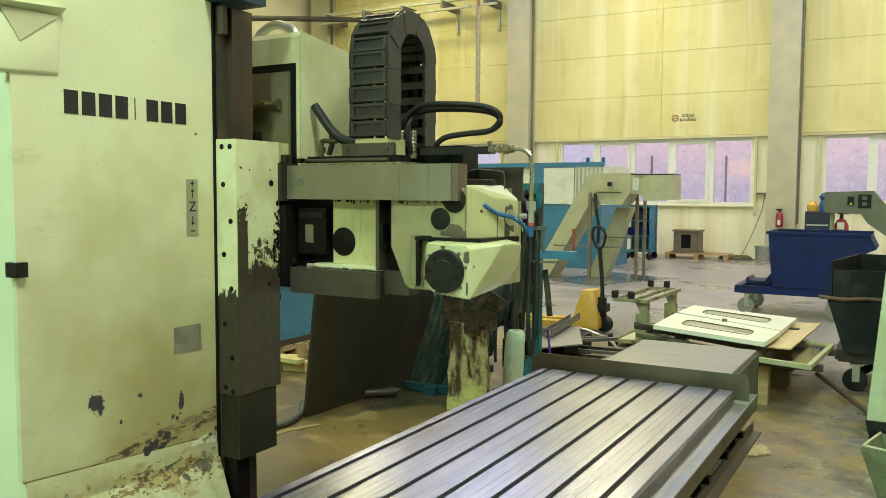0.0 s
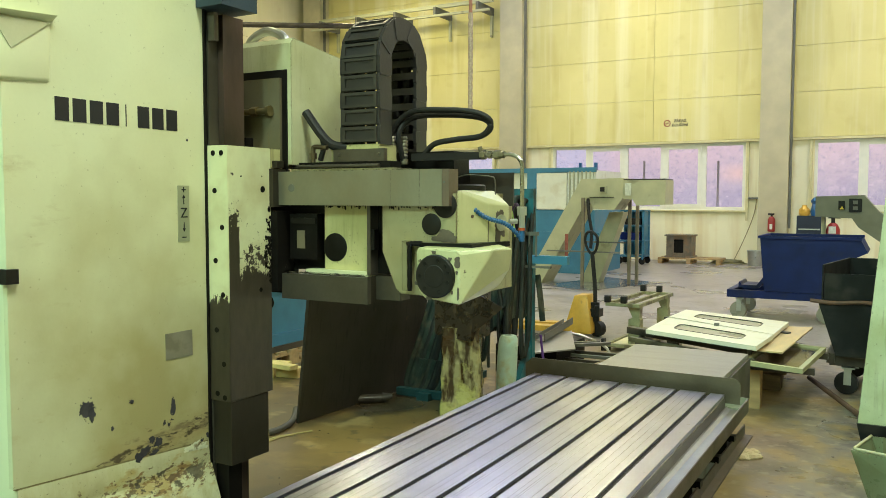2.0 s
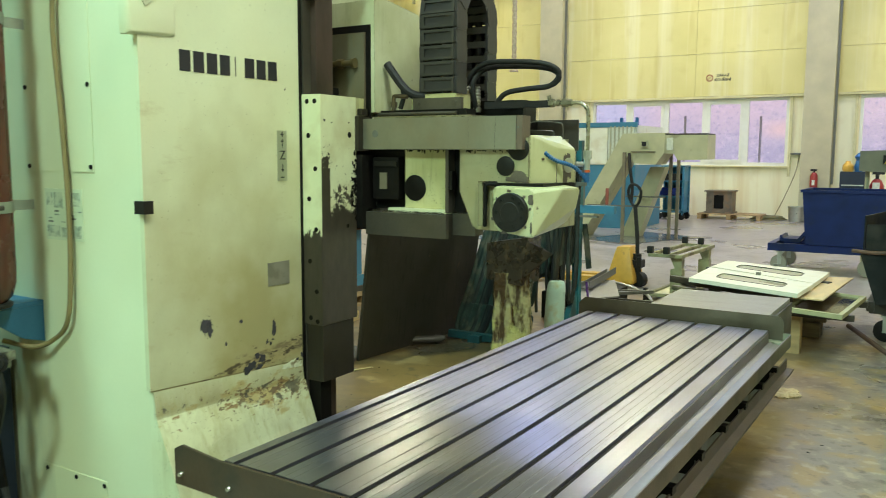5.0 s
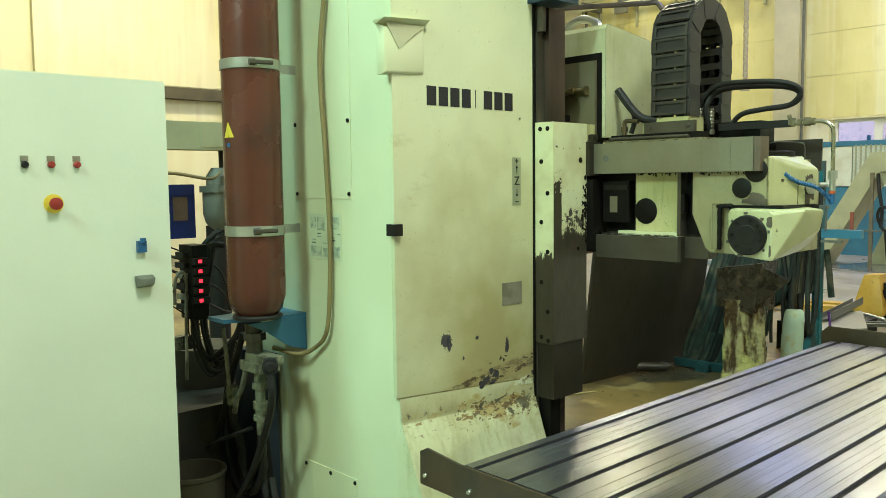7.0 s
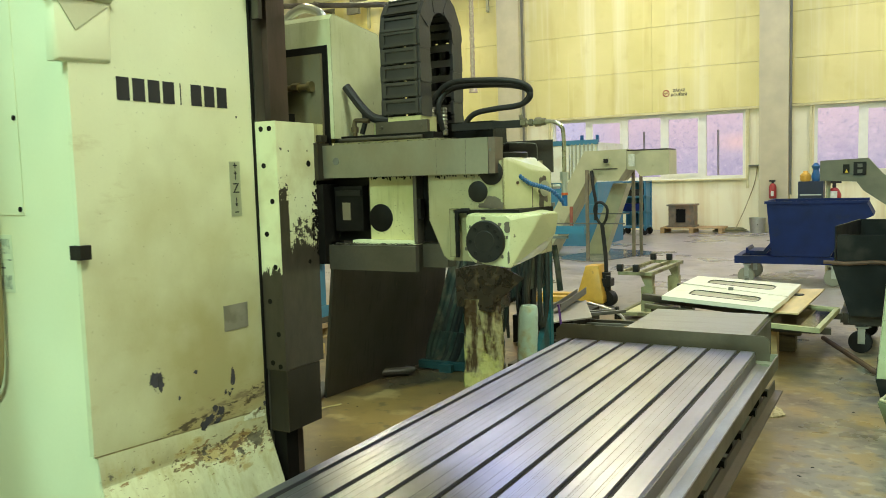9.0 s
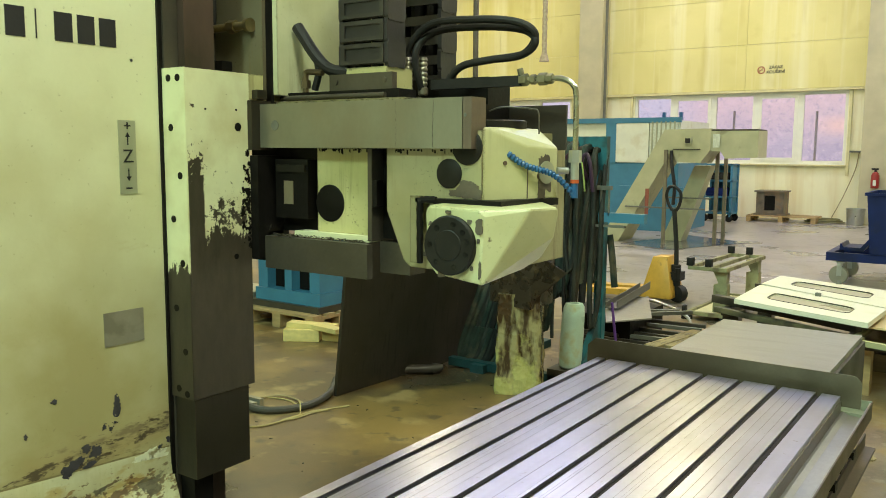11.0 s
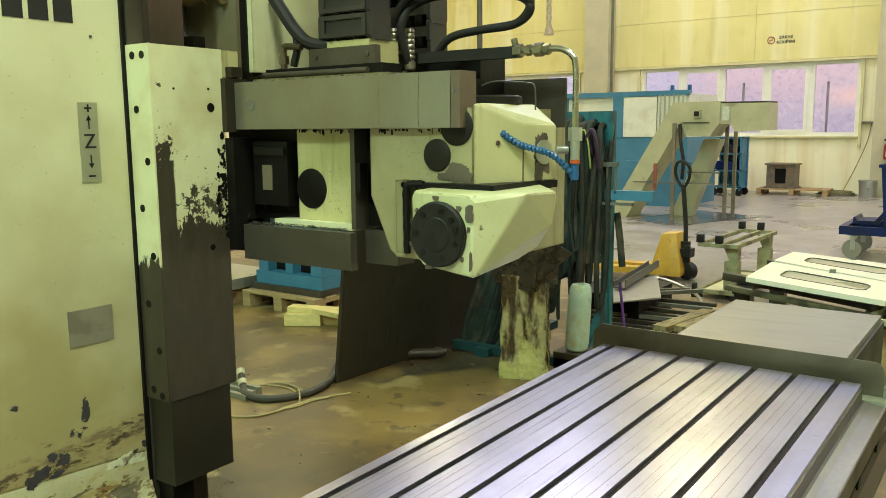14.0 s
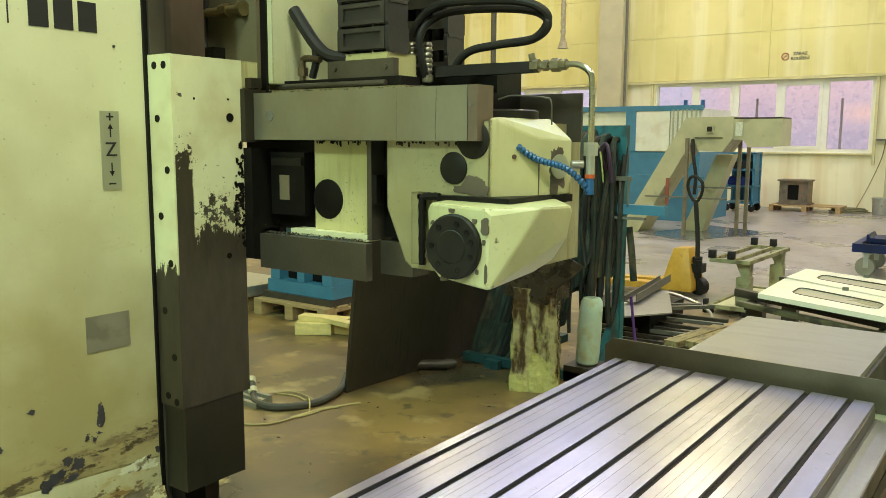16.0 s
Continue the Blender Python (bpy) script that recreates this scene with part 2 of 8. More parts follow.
def floor_material():
    m, nt, mix, ramp, ntex, co = surf("worn_oily_concrete", (0.150, 0.098, 0.040), 0.5, var=0.14, scale=1.1, grain=120, bump=0.10)
    n, l = nt.nodes, nt.links
    b = n["Principled BSDF"]
    src = b.inputs["Base Color"].links[0].from_socket
    ochre, dark, pale, blot = ntex(1.1, 8), ntex(0.75, 9), ntex(3.1, 9), ntex(7.0, 6)
    c = mix(ramp(ochre.outputs[0], 0.47, 0.60, 0, 0.85), src, (0.30, 0.195, 0.062, 1))
    c = mix(ramp(dark.outputs[0], 0.50, 0.58, 0, 0.9), c, (0.050, 0.038, 0.024, 1))
    c = mix(ramp(pale.outputs[0], 0.56, 0.66, 0, 0.8), c, (0.40, 0.29, 0.125, 1))
    c = mix(ramp(blot.outputs[0], 0.60, 0.68, 0, 0.6), c, (0.045, 0.04, 0.032, 1))
    # greyer, drier slab east of the table and along the far aisle, blotched ochre and pale
    sep = n.new("ShaderNodeSeparateXYZ")
    l.new(co.outputs["Object"], sep.inputs[0])
    wide, mid, fine, speck = ntex(1.5, 6), ntex(3.7, 9), ntex(11.0, 8), ntex(60, 5)
    g = mix(ramp(wide.outputs[0], 0.40, 0.60), (0.30, 0.265, 0.225, 1), (0.25, 0.20, 0.13, 1))
    g = mix(ramp(mid.outputs[0], 0.50, 0.60, 0, 0.8), g, (0.40, 0.28, 0.11, 1))
    g = mix(ramp(mid.outputs[0], 0.34, 0.46, 0.8, 0.0), g, (0.11, 0.095, 0.075, 1))
    g = mix(ramp(fine.outputs[0], 0.56, 0.66, 0, 0.65), g, (0.50, 0.43, 0.31, 1))
    g = mix(ramp(fine.outputs[0], 0.32, 0.42, 0.65, 0.0), g, (0.085, 0.07, 0.055, 1))
    g = mix(ramp(speck.outputs[0], 0.66, 0.72, 0, 0.6), g, (0.07, 0.06, 0.05, 1))
    c = mix(ramp(sep.outputs[0], 0.95, 1.5, 0, 0.92), c, g)
    f = mix(ramp(wide.outputs[0], 0.38, 0.62), (0.37, 0.345, 0.34, 1), (0.28, 0.255, 0.225, 1))
    f = mix(ramp(mid.outputs[0], 0.54, 0.66, 0, 0.6), f, (0.19, 0.165, 0.135, 1))
    f = mix(ramp(fine.outputs[0], 0.34, 0.44, 0.5, 0.0), f, (0.17, 0.15, 0.125, 1))
    f = mix(ramp(speck.outputs[0], 0.68, 0.74, 0, 0.5), f, (0.08, 0.07, 0.06, 1))
    c = mix(ramp(sep.outputs[1], 5.2, 8.0, 0, 0.85), c, f)
    l.new(c, b.inputs["Base Color"])
    l.new(ramp(dark.outputs[0], 0.35, 0.7, 0.44, 0.20), b.inputs["Roughness"])
    return m


def worn_paint(name, z_edge, spread, under=(0.060, 0.048, 0.032), strip=False):
    """Cream paint that is worn off to oily metal below a ragged height."""
    m, nt, mix, ramp, ntex, co = surf(name, (0.68, 0.695, 0.43), 0.4, var=0.06, scale=3, bump=0.06, stain=(0.40, 0.31, 0.12), stain_at=0.58, stain_scale=7, soft=0.14, amount=0.55, stain_detail=6.0)
    n, l = nt.nodes, nt.links
    b = n["Principled BSDF"]
    src = b.inputs["Base Color"].links[0].from_socket
    mp = n.new("ShaderNodeMapping")
    mp.inputs["Scale"].default_value = (22, 22, 7)
    l.new(co.outputs["Object"], mp.inputs[0])
    t = n.new("ShaderNodeTexNoise")
    t.inputs["Scale"].default_value, t.inputs["Detail"].default_value, t.inputs["Roughness"].default_value = 1.3, 9, 0.7
    l.new(mp.outputs[0], t.inputs["Vector"])
    sep = n.new("ShaderNodeSeparateXYZ")
    l.new(co.outputs["Object"], sep.inputs[0])
    edge = n.new("ShaderNodeMath")
    edge.operation = "MULTIPLY_ADD"
    l.new(t.outputs[0], edge.inputs[0])
    edge.inputs[1].default_value, edge.inputs[2].default_value = spread, z_edge - spread / 2
    d = n.new("ShaderNodeMath")
    d.operation = "SUBTRACT"
    l.new(edge.outputs[0], d.inputs[0])
    l.new(sep.outputs[2], d.inputs[1])
    mask = ramp(d.outputs[0], -0.002, 0.003)
    if strip:
        # a worn strip beside the front corner, patchy at its top
        strip_tex = ntex(30, 8)
        strip_tex.inputs["Roughness"].default_value = 0.65
        side = n.new("ShaderNodeMath")
        side.operation = "MULTIPLY_ADD"
        l.new(strip_tex.outputs[0], side.inputs[0])
        side.inputs[1].default_value = 0.010
        l.new(sep.outputs[1], side.inputs[2])
        w = n.new("ShaderNodeMath")
        w.operation = "SUBTRACT"
        l.new(strip_tex.outputs[0], w.inputs[0])
        l.new(ramp(sep.outputs[2], 1.47, 1.63, 0.30, 0.66), w.inputs[1])
        q = n.new("ShaderNodeMath")
        q.operation = "MULTIPLY"
        l.new(ramp(w.outputs[0], -0.01, 0.02), q.inputs[0])
        l.new(ramp(side.outputs[0], 0.052, 0.056, 1.0, 0.0), q.inputs[1])
        mx = n.new("ShaderNodeMath")
        mx.operation = "MAXIMUM"
        l.new(mask, mx.inputs[0])
        l.new(q.outputs[0], mx.inputs[1])
        # speckled flaking just above the ragged edge
        f = ntex(52, 9)
        f.inputs["Roughness"].default_value = 0.72
        clump = ntex(11, 4)
        amt = n.new("ShaderNodeMath")
        amt.operation = "MULTIPLY"
        l.new(ramp(sep.outputs[2], 1.36, 1.60, 0.20, 0.0), amt.inputs[0])
        l.new(ramp(clump.outputs[0], 0.40, 0.60, 0.25, 1.25), amt.inputs[1])
        g = n.new("ShaderNodeMath")
        g.operation = "ADD"
        l.new(amt.outputs[0], g.inputs[0])
        l.new(f.outputs[0], g.inputs[1])
        m2 = n.new("ShaderNodeMath")
        m2.operation = "MAXIMUM"
        l.new(mx.outputs[0], m2.inputs[0])
        l.new(ramp(g.outputs[0], 0.665, 0.685), m2.inputs[1])
        mask = m2.outputs[0]
    dirt = ramp(t.outputs[0], 0.3, 0.7)
    u = mix(dirt, tuple(under) + (1,), tuple(v * 0.55 for v in under) + (1,))
    l.new(mix(mask, src, u), b.inputs["Base Color"])
    l.new(ramp(mask, 0, 1, 0.42, 0.33), b.inputs["Roughness"])
    return m


def rusty_foot(name, z0, z1, oil=None):
    """Cream paint with rust and grey chips scattered between two heights."""
    m, nt, mix, ramp, ntex, co = surf(name, CREAM, 0.45, var=0.05, scale=2.5, bump=0.06, stain=(0.52, 0.46, 0.22), stain_at=0.60, stain_scale=1.3, soft=0.2, amount=0.5, stain_detail=3.0)
    n, l = nt.nodes, nt.links
    b = n["Principled BSDF"]
    src = b.inputs["Base Color"].links[0].from_socket
    sep = n.new("ShaderNodeSeparateXYZ")
    l.new(co.outputs["Object"], sep.inputs[0])
    lift = n.new("ShaderNodeMath")
    lift.operation = "MULTIPLY_ADD"
    l.new(sep.outputs[1], lift.inputs[0])
    lift.inputs[1].default_value = -0.11
    l.new(sep.outputs[2], lift.inputs[2])
    lo, hi = ramp(lift.outputs[0], z0 - 0.06, z0 + 0.02), ramp(lift.outputs[0], z1 - 0.03, z1 + 0.06, 1, 0)
    side = ramp(sep.outputs[0], -0.125, -0.110)
    edge = ramp(sep.outputs[1], -0.72, -0.1, 0.7, 1.0)
    band = n.new("ShaderNodeMath")
    band.operation = "MULTIPLY"
    l.new(lo, band.inputs[0])
    l.new(hi, band.inputs[1])
    for more in (side, edge):
        nx = n.new("ShaderNodeMath")
        nx.operation = "MULTIPLY"
        l.new(band.outputs[0], nx.inputs[0])
        l.new(more, nx.inputs[1])
        band = nx

    if oil:
        # a broad yellow-brown splash of oil soaked into the paint
        vm = n.new("ShaderNodeMapping")
        vm.inputs["Location"].default_value = (0, -oil[0] * oil[2], -oil[1] * oil[3])
        vm.inputs["Scale"].default_value = (0, oil[2], oil[3])
        l.new(co.outputs["Object"], vm.inputs[0])
        ln = n.new("ShaderNodeVectorMath")
        ln.operation = "LENGTH"
        l.new(vm.outputs[0], ln.inputs[0])
        wob = ntex(4.5, 6)
        ad = n.new("ShaderNodeMath")
        ad.operation = "MULTIPLY_ADD"
        l.new(wob.outputs[0], ad.inputs[0])
        ad.inputs[1].default_value = 1.3
        l.new(ln.outputs["Value"], ad.inputs[2])
        src = mix(ramp(ad.outputs[0], 0.75, 1.75, 0.92, 0.0), src, (0.37, 0.322, 0.128, 1))
        fleck = ntex(85, 5)
        src = mix(ramp(fleck.outputs[0], 0.68, 0.73, 0, 0.35), src, (0.20, 0.17, 0.08, 1))
    flat = n.new("ShaderNodeMapping")
    flat.inputs["Scale"].default_value = (1, 0.5, 1.5)
    l.new(co.outputs["Object"], flat.inputs[0])

    def masked(scale, at, k, soft=0.02):
        t = ntex(scale, 10)
        t.inputs["Roughness"].default_value = 0.68
        l.new(flat.outputs[0], t.inputs["Vector"])
        q = n.new("ShaderNodeMath")
        q.operation = "MULTIPLY_ADD"
        l.new(band.outputs[0], q.inputs[0])
        q.inputs[1].default_value = k
        l.new(t.outputs[0], q.inputs[2])
        return ramp(q.outputs[0], at - soft, at + soft)

    c = mix(masked(4, 0.71, 0.24, 0.11), src, (0.40, 0.33, 0.15, 1))
    c = mix(masked(17, 0.758, 0.24, 0.05), c, (0.25, 0.20, 0.10, 1))
    c = mix(masked(24, 0.782, 0.24, 0.03), c, (0.10, 0.075, 0.04, 1))
    c = mix(masked(60, 0.85, 0.24, 0.03), c, (0.09, 0.06, 0.03, 1))
    l.new(c, b.inputs["Base Color"])
    return m


m_floor = floor_material()
m_slide = worn_paint("worn_slide_paint", 1.35, 0.24, strip=True)
m_slideside = worn_paint("worn_slide_edge_paint", 1.26, 0.22)


def foot_material():
    """Cream paint: a soiled collar, rust chips along the crease and faint oil runs below it."""
    m, nt, mix, ramp, ntex, co = surf("rusty_column_foot", CREAM, 0.42, var=0.06, scale=2.5, bump=0.06, stain=(0.50, 0.45, 0.20), stain_at=0.58, stain_scale=3, soft=0.2, amount=0.5)
    n, l = nt.nodes, nt.links
    b = n["Principled BSDF"]
    src = b.inputs["Base Color"].links[0].from_socket
    sep = n.new("ShaderNodeSeparateXYZ")
    l.new(co.outputs["Object"], sep.inputs[0])

    def calc(kind, *v):
        x = n.new("ShaderNodeMath")
        x.operation = kind
        for i, q in enumerate(v):
            if isinstance(q, float):
                x.inputs[i].default_value = q
            else:
                l.new(q, x.inputs[i])
        return x.outputs[0]

    def stretched(k, scale, detail, rough=0.6):
        mp = n.new("ShaderNodeMapping")
        mp.inputs["Scale"].default_value = k
        l.new(co.outputs["Object"], mp.inputs[0])
        t = n.new("ShaderNodeTexNoise")
        t.inputs["Scale"].default_value, t.inputs["Detail"].default_value, t.inputs["Roughness"].default_value = scale, detail, rough
        l.new(mp.outputs[0], t.inputs["Vector"])
        return t.outputs[0]
    # height above the crease, which falls towards the slide
    up = calc("MULTIPLY_ADD", sep.outputs[1], 0.044, sep.outputs[2])
    up = calc("SUBTRACT", up, 0.684)
    east = ramp(sep.outputs[1], -0.72, -0.20, 0.5, 1.0)
    front = ramp(sep.outputs[0], -0.105, -0.09)
    collar = ramp(up, -0.004, 0.012)
    soil = ramp(stretched((3, 3, 3), 1.6, 6), 0.34, 0.62, 0.25, 0.9)
    c = mix(calc("MULTIPLY", calc("MULTIPLY", collar, soil), front), src, (0.34, 0.29, 0.15, 1))
    low = ramp(up, -0.40, -0.03, 0.25, 1.0)
    runs = ramp(stretched((26, 26, 1.6), 1.0, 5), 0.50, 0.68, 0, 0.6)
    c = mix(calc("MULTIPLY", calc("MULTIPLY", runs, low), front), c, (0.42, 0.385, 0.15, 1))
    near = calc("MULTIPLY", ramp(up, -0.13, -0.02), ramp(up, 0.02, 0.12, 1.0, 0.35))
    band = calc("MULTIPLY", calc("MULTIPLY", near, east), front)
    for k, scale, at, soft, col in (((1, 0.6, 1.3), 12, 0.75, 0.05, (0.44, 0.34, 0.13, 1)), ((1, 0.55, 1.4), 32, 0.775, 0.02, (0.26, 0.155, 0.055, 1)), ((1, 0.6, 1.1), 55, 0.775, 0.02, (0.13, 0.08, 0.04, 1)), ((1, 0.7, 1.0), 20, 0.80, 0.015, (0.08, 0.068, 0.05, 1))):
        t = calc("MULTIPLY_ADD", band, 0.26, stretched(k, scale, 9, 0.62))
        c = mix(ramp(t, at - soft, at + soft, 0, 0.9), c, col)
    dark = calc("MULTIPLY", calc("MULTIPLY", ramp(up, -0.03, 0.03), east), front)
    t = calc("MULTIPLY_ADD", dark, 0.17, stretched((1, 0.7, 1), 17, 8, 0.6))
    c = mix(ramp(t, 0.74, 0.78, 0, 0.85), c, (0.085, 0.075, 0.06, 1))
    haze, dots = stretched((1, 1, 0.6), 7, 8), stretched((1, 1, 1), 110, 4)
    c = mix(calc("MULTIPLY", ramp(haze, 0.42, 0.66, 0, 0.55), front), c, (0.33, 0.29, 0.14, 1))
    c = mix(calc("MULTIPLY", ramp(dots, 0.64, 0.70, 0, 0.5), front), c, (0.14, 0.11, 0.06, 1))
    l.new(c, b.inputs["Base Color"])
    return m


def column_material():
    """Cream paint with a brown-grey bloom beside the hydraulic valves: oil, toned to the shade there."""
    m, nt, mix, ramp, ntex, co = surf("cream_column_paint", CREAM, 0.40, var=0.05, scale=2.0, bump=0.06, stain=(0.56, 0.51, 0.26), stain_at=0.60, stain_scale=1.3, soft=0.2, amount=0.5, stain_detail=3.0)
    n, l = nt.nodes, nt.links
    b = n["Principled BSDF"]
    src = b.inputs["Base Color"].links[0].from_socket
    sep = n.new("ShaderNodeSeparateXYZ")
    l.new(co.outputs["Object"], sep.inputs[0])
    mp = n.new("ShaderNodeMapping")
    mp.inputs["Scale"].default_value = (14, 14, 2.2)
    l.new(co.outputs["Object"], mp.inputs[0])
    t = n.new("ShaderNodeTexNoise")
    t.inputs["Scale"].default_value, t.inputs["Detail"].default_value = 1.0, 7
    l.new(mp.outputs[0], t.inputs["Vector"])
    w = n.new("ShaderNodeMath")
    w.operation = "MULTIPLY_ADD"
    l.new(t.outputs[0], w.inputs[0])
    w.inputs[1].default_value = 0.30
    l.new(sep.outputs[0], w.inputs[2])
    k = n.new("ShaderNodeMath")
    k.operation = "MULTIPLY"
    l.new(ramp(w.outputs[0], -0.68, -0.48, 0.7, 0.0), k.inputs[0])
    l.new(ramp(sep.outputs[2], 0.95, 1.08, 1.0, 0.12), k.inputs[1])
    # grey of the bloom holds oil and the shade beside the hose
    c = mix(k.outputs[0], src, (0.25, 0.24, 0.16, 1))
    l.new(c, b.inputs["Base Color"])
    return m


m_foot, m_column = foot_material(), column_material()


def table_material():
    m, nt, mix, ramp, ntex, co = surf("planed_table_steel", (0.48, 0.475, 0.58), 0.29, 0.97, var=0.12, scale=3, grain=60, bump=0.0)
    n, l = nt.nodes, nt.links
    b = n["Principled BSDF"]
    src = b.inputs["Base Color"].links[0].from_socket
    mp = n.new("ShaderNodeMapping")
    mp.inputs["Scale"].default_value = (60, 0.8, 1)
    l.new(co.outputs["Object"], mp.inputs[0])
    t = n.new("ShaderNodeTexNoise")
    t.inputs["Scale"].default_value, t.inputs["Detail"].default_value = 1.0, 1
    l.new(mp.outputs[0], t.inputs["Vector"])
    c = mix(ramp(t.outputs[0], 0.40, 0.7, 0, 0.16), src, (0.30, 0.30, 0.35, 1))
    smear = ntex(5, 8)
    c = mix(ramp(smear.outputs[0], 0.50, 0.80, 0, 0.5), c, (0.56, 0.56, 0.66, 1))
    # dried coolant blotches and small oil spots
    blot, spot = ntex(2.3, 4), ntex(34, 5)
    c = mix(ramp(blot.outputs[0], 0.48, 0.74, 0, 0.5), c, (0.31, 0.30, 0.30, 1))
    c = mix(ramp(spot.outputs[0], 0.69, 0.74, 0, 0.5), c, (0.22, 0.20, 0.18, 1))
    l.new(c, b.inputs["Base Color"])
    l.remove(b.inputs["Roughness"].links[0])
    b.inputs["Roughness"].default_value = 0.275
    return m


m_table = table_material()


def film_material():
    m, nt, mix, ramp, ntex, co = surf("shiny_stretch_film", (0.30, 0.26, 0.12), 0.28, var=0.3, scale=6, bump=0)
    n, l = nt.nodes, nt.links
    b = n["Principled BSDF"]
    mp = n.new("ShaderNodeMapping")
    mp.inputs["Scale"].default_value = (16, 16, 4)
    l.new(co.outputs["Object"], mp.inputs[0])
    t = n.new("ShaderNodeTexNoise")
    t.inputs["Scale"].default_value, t.inputs["Detail"].default_value = 1, 7
    l.new(mp.outputs[0], t.inputs["Vector"])
    sep = n.new("ShaderNodeSeparateXYZ")
    l.new(co.outputs["Object"], sep.inputs[0])
    c = mix(ramp(t.outputs[0], 0.46, 0.60), (0.060, 0.032, 0.013, 1), (0.42, 0.36, 0.17, 1))
    blot = ntex(9, 6)
    low = n.new("ShaderNodeMath")
    low.operation = "ADD"
    l.new(ramp(sep.outputs[2], 0.02, 0.58, 0.22, -0.10), low.inputs[0])
    l.new(blot.outputs[0], low.inputs[1])
    c = mix(ramp(low.outputs[0], 0.60, 0.72, 0, 0.9), c, (0.60, 0.56, 0.19, 1))
    l.new(c, b.inputs["Base Color"])
    b.inputs["Coat Weight"].default_value, b.inputs["Coat Roughness"].default_value = 1.0, 0.12
    bp = n.new("ShaderNodeBump")
    bp.inputs["Strength"].default_value, bp.inputs["Distance"].default_value = 1.0, 0.022
    cr = n.new("ShaderNodeTexVoronoi")
    cr.inputs["Scale"].default_value = 30
    l.new(co.outputs["Object"], cr.inputs["Vector"])
    sm = n.new("ShaderNodeMath")
    sm.operation = "MULTIPLY_ADD"
    sm.inputs[1].default_value = 0.3
    l.new(cr.outputs["Distance"], sm.inputs[0])
    l.new(t.outputs[0], sm.inputs[2])
    l.new(sm.outputs[0], bp.inputs["Height"])
    l.new(bp.outputs[0], b.inputs["Normal"]), l.new(bp.outputs[0], b.inputs["Coat Normal"])
    return m


m_film = film_material()


def glass_material(name, tint, clear=0.9):
    m = bpy.data.materials.new(name)
    m.use_nodes = True
    n, l = m.node_tree.nodes, m.node_tree.links
    out = n["Material Output"]
    tr, gl, mx = n.new("ShaderNodeBsdfTransparent"), n.new("ShaderNodeBsdfGlossy"), n.new("ShaderNodeMixShader")
    tr.inputs[0].default_value, gl.inputs["Roughness"].default_value = tint, 0.06
    mx.inputs[0].default_value = 1 - clear
    l.new(tr.outputs[0], mx.inputs[1]), l.new(gl.outputs[0], mx.inputs[2]), l.new(mx.outputs[0], out.inputs[0])
    return m


m_glass = glass_material("dusty_window_glass", (0.9, 0.9, 0.92, 1), 0.93)
m_smokeglass = glass_material("scratched_acrylic", (0.62, 0.60, 0.55, 1), 0.5)


def backdrop_material():
    """Dusk hillside: pink towards the top, violet scrub below, bluer to the west."""
    m = bpy.data.materials.new("dusk_hillside")
    m.use_nodes = True
    n, l = m.node_tree.nodes, m.node_tree.links
    em, co, sep = n.new("ShaderNodeEmission"), n.new("ShaderNodeTexCoord"), n.new("ShaderNodeSeparateXYZ")
    l.new(co.outputs["Object"], sep.inputs[0])

    def tex(scale, detail, rough=0.5):
        t = n.new("ShaderNodeTexNoise")
        t.inputs["Scale"].default_value, t.inputs["Detail"].default_value, t.inputs["Roughness"].default_value = scale, detail, rough
        l.new(co.outputs["Object"], t.inputs["Vector"])
        return t.outputs[0]

    def span(src, lo, hi, a=0.0, z=1.0):
        r = n.new("ShaderNodeMapRange")
        r.inputs[1].default_value, r.inputs[2].default_value, r.inputs[3].default_value, r.inputs[4].default_value = lo, hi, a, z
        l.new(src, r.inputs[0])
        return r.outputs[0]

    def blend(fac, p, q, kind="MIX"):
        x = n.new("ShaderNodeMix")
        x.data_type, x.blend_type = "RGBA", kind
        for i, v in ((0, fac), (6, p), (7, q)):
            if isinstance(v, (tuple, float)):
                x.inputs[i].default_value = v
            else:
                l.new(v, x.inputs[i])
        return x.outputs[2]
    wave = n.new("ShaderNodeMath")
    wave.operation = "MULTIPLY_ADD"
    l.new(tex(0.7, 5), wave.inputs[0])
    wave.inputs[1].default_value = 1.6
    l.new(sep.outputs[2], wave.inputs[2])
    c = blend(span(wave.outputs[0], 2.6, 4.4), (0.44, 0.38, 0.48, 1), (0.63, 0.48, 0.53, 1))
    c = blend(span(sep.outputs[0], -11.0, -9.0, 0.8, 0.0), c, (0.50, 0.49, 0.64, 1))
    c = blend(span(tex(3.2, 9, 0.65), 0.52, 0.70, 0.0, 0.55), c, (0.76, 0.60, 0.66, 1))
    c = blend(span(tex(5.0, 9, 0.65), 0.52, 0.66, 0.0, 0.55), c, (0.27, 0.25, 0.38, 1))
    c = blend(span(tex(9.0, 3), 0.66, 0.72, 0.0, 0.5), c, (0.95, 0.78, 0.72, 1))
    glow_x = n.new("ShaderNodeMapping")
    glow_x.inputs["Location"].default_value, glow_x.inputs["Scale"].default_value = (3.4, 0, -5.6), (0.9, 0, 2.1)
    l.new(co.outputs["Object"], glow_x.inputs[0])
    ln = n.new("ShaderNodeVectorMath")
    ln.operation = "LENGTH"
    l.new(glow_x.outputs[0], ln.inputs[0])
    c = blend(span(ln.outputs["Value"], 0.2, 1.1, 0.5, 0.0), c, (0.92, 0.58, 0.46, 1))
    l.new(c, em.inputs[0])
    em.inputs[1].default_value = 1.55
    l.new(em.outputs[0], n["Material Output"].inputs[0])
    return m


m_backdrop = backdrop_material()


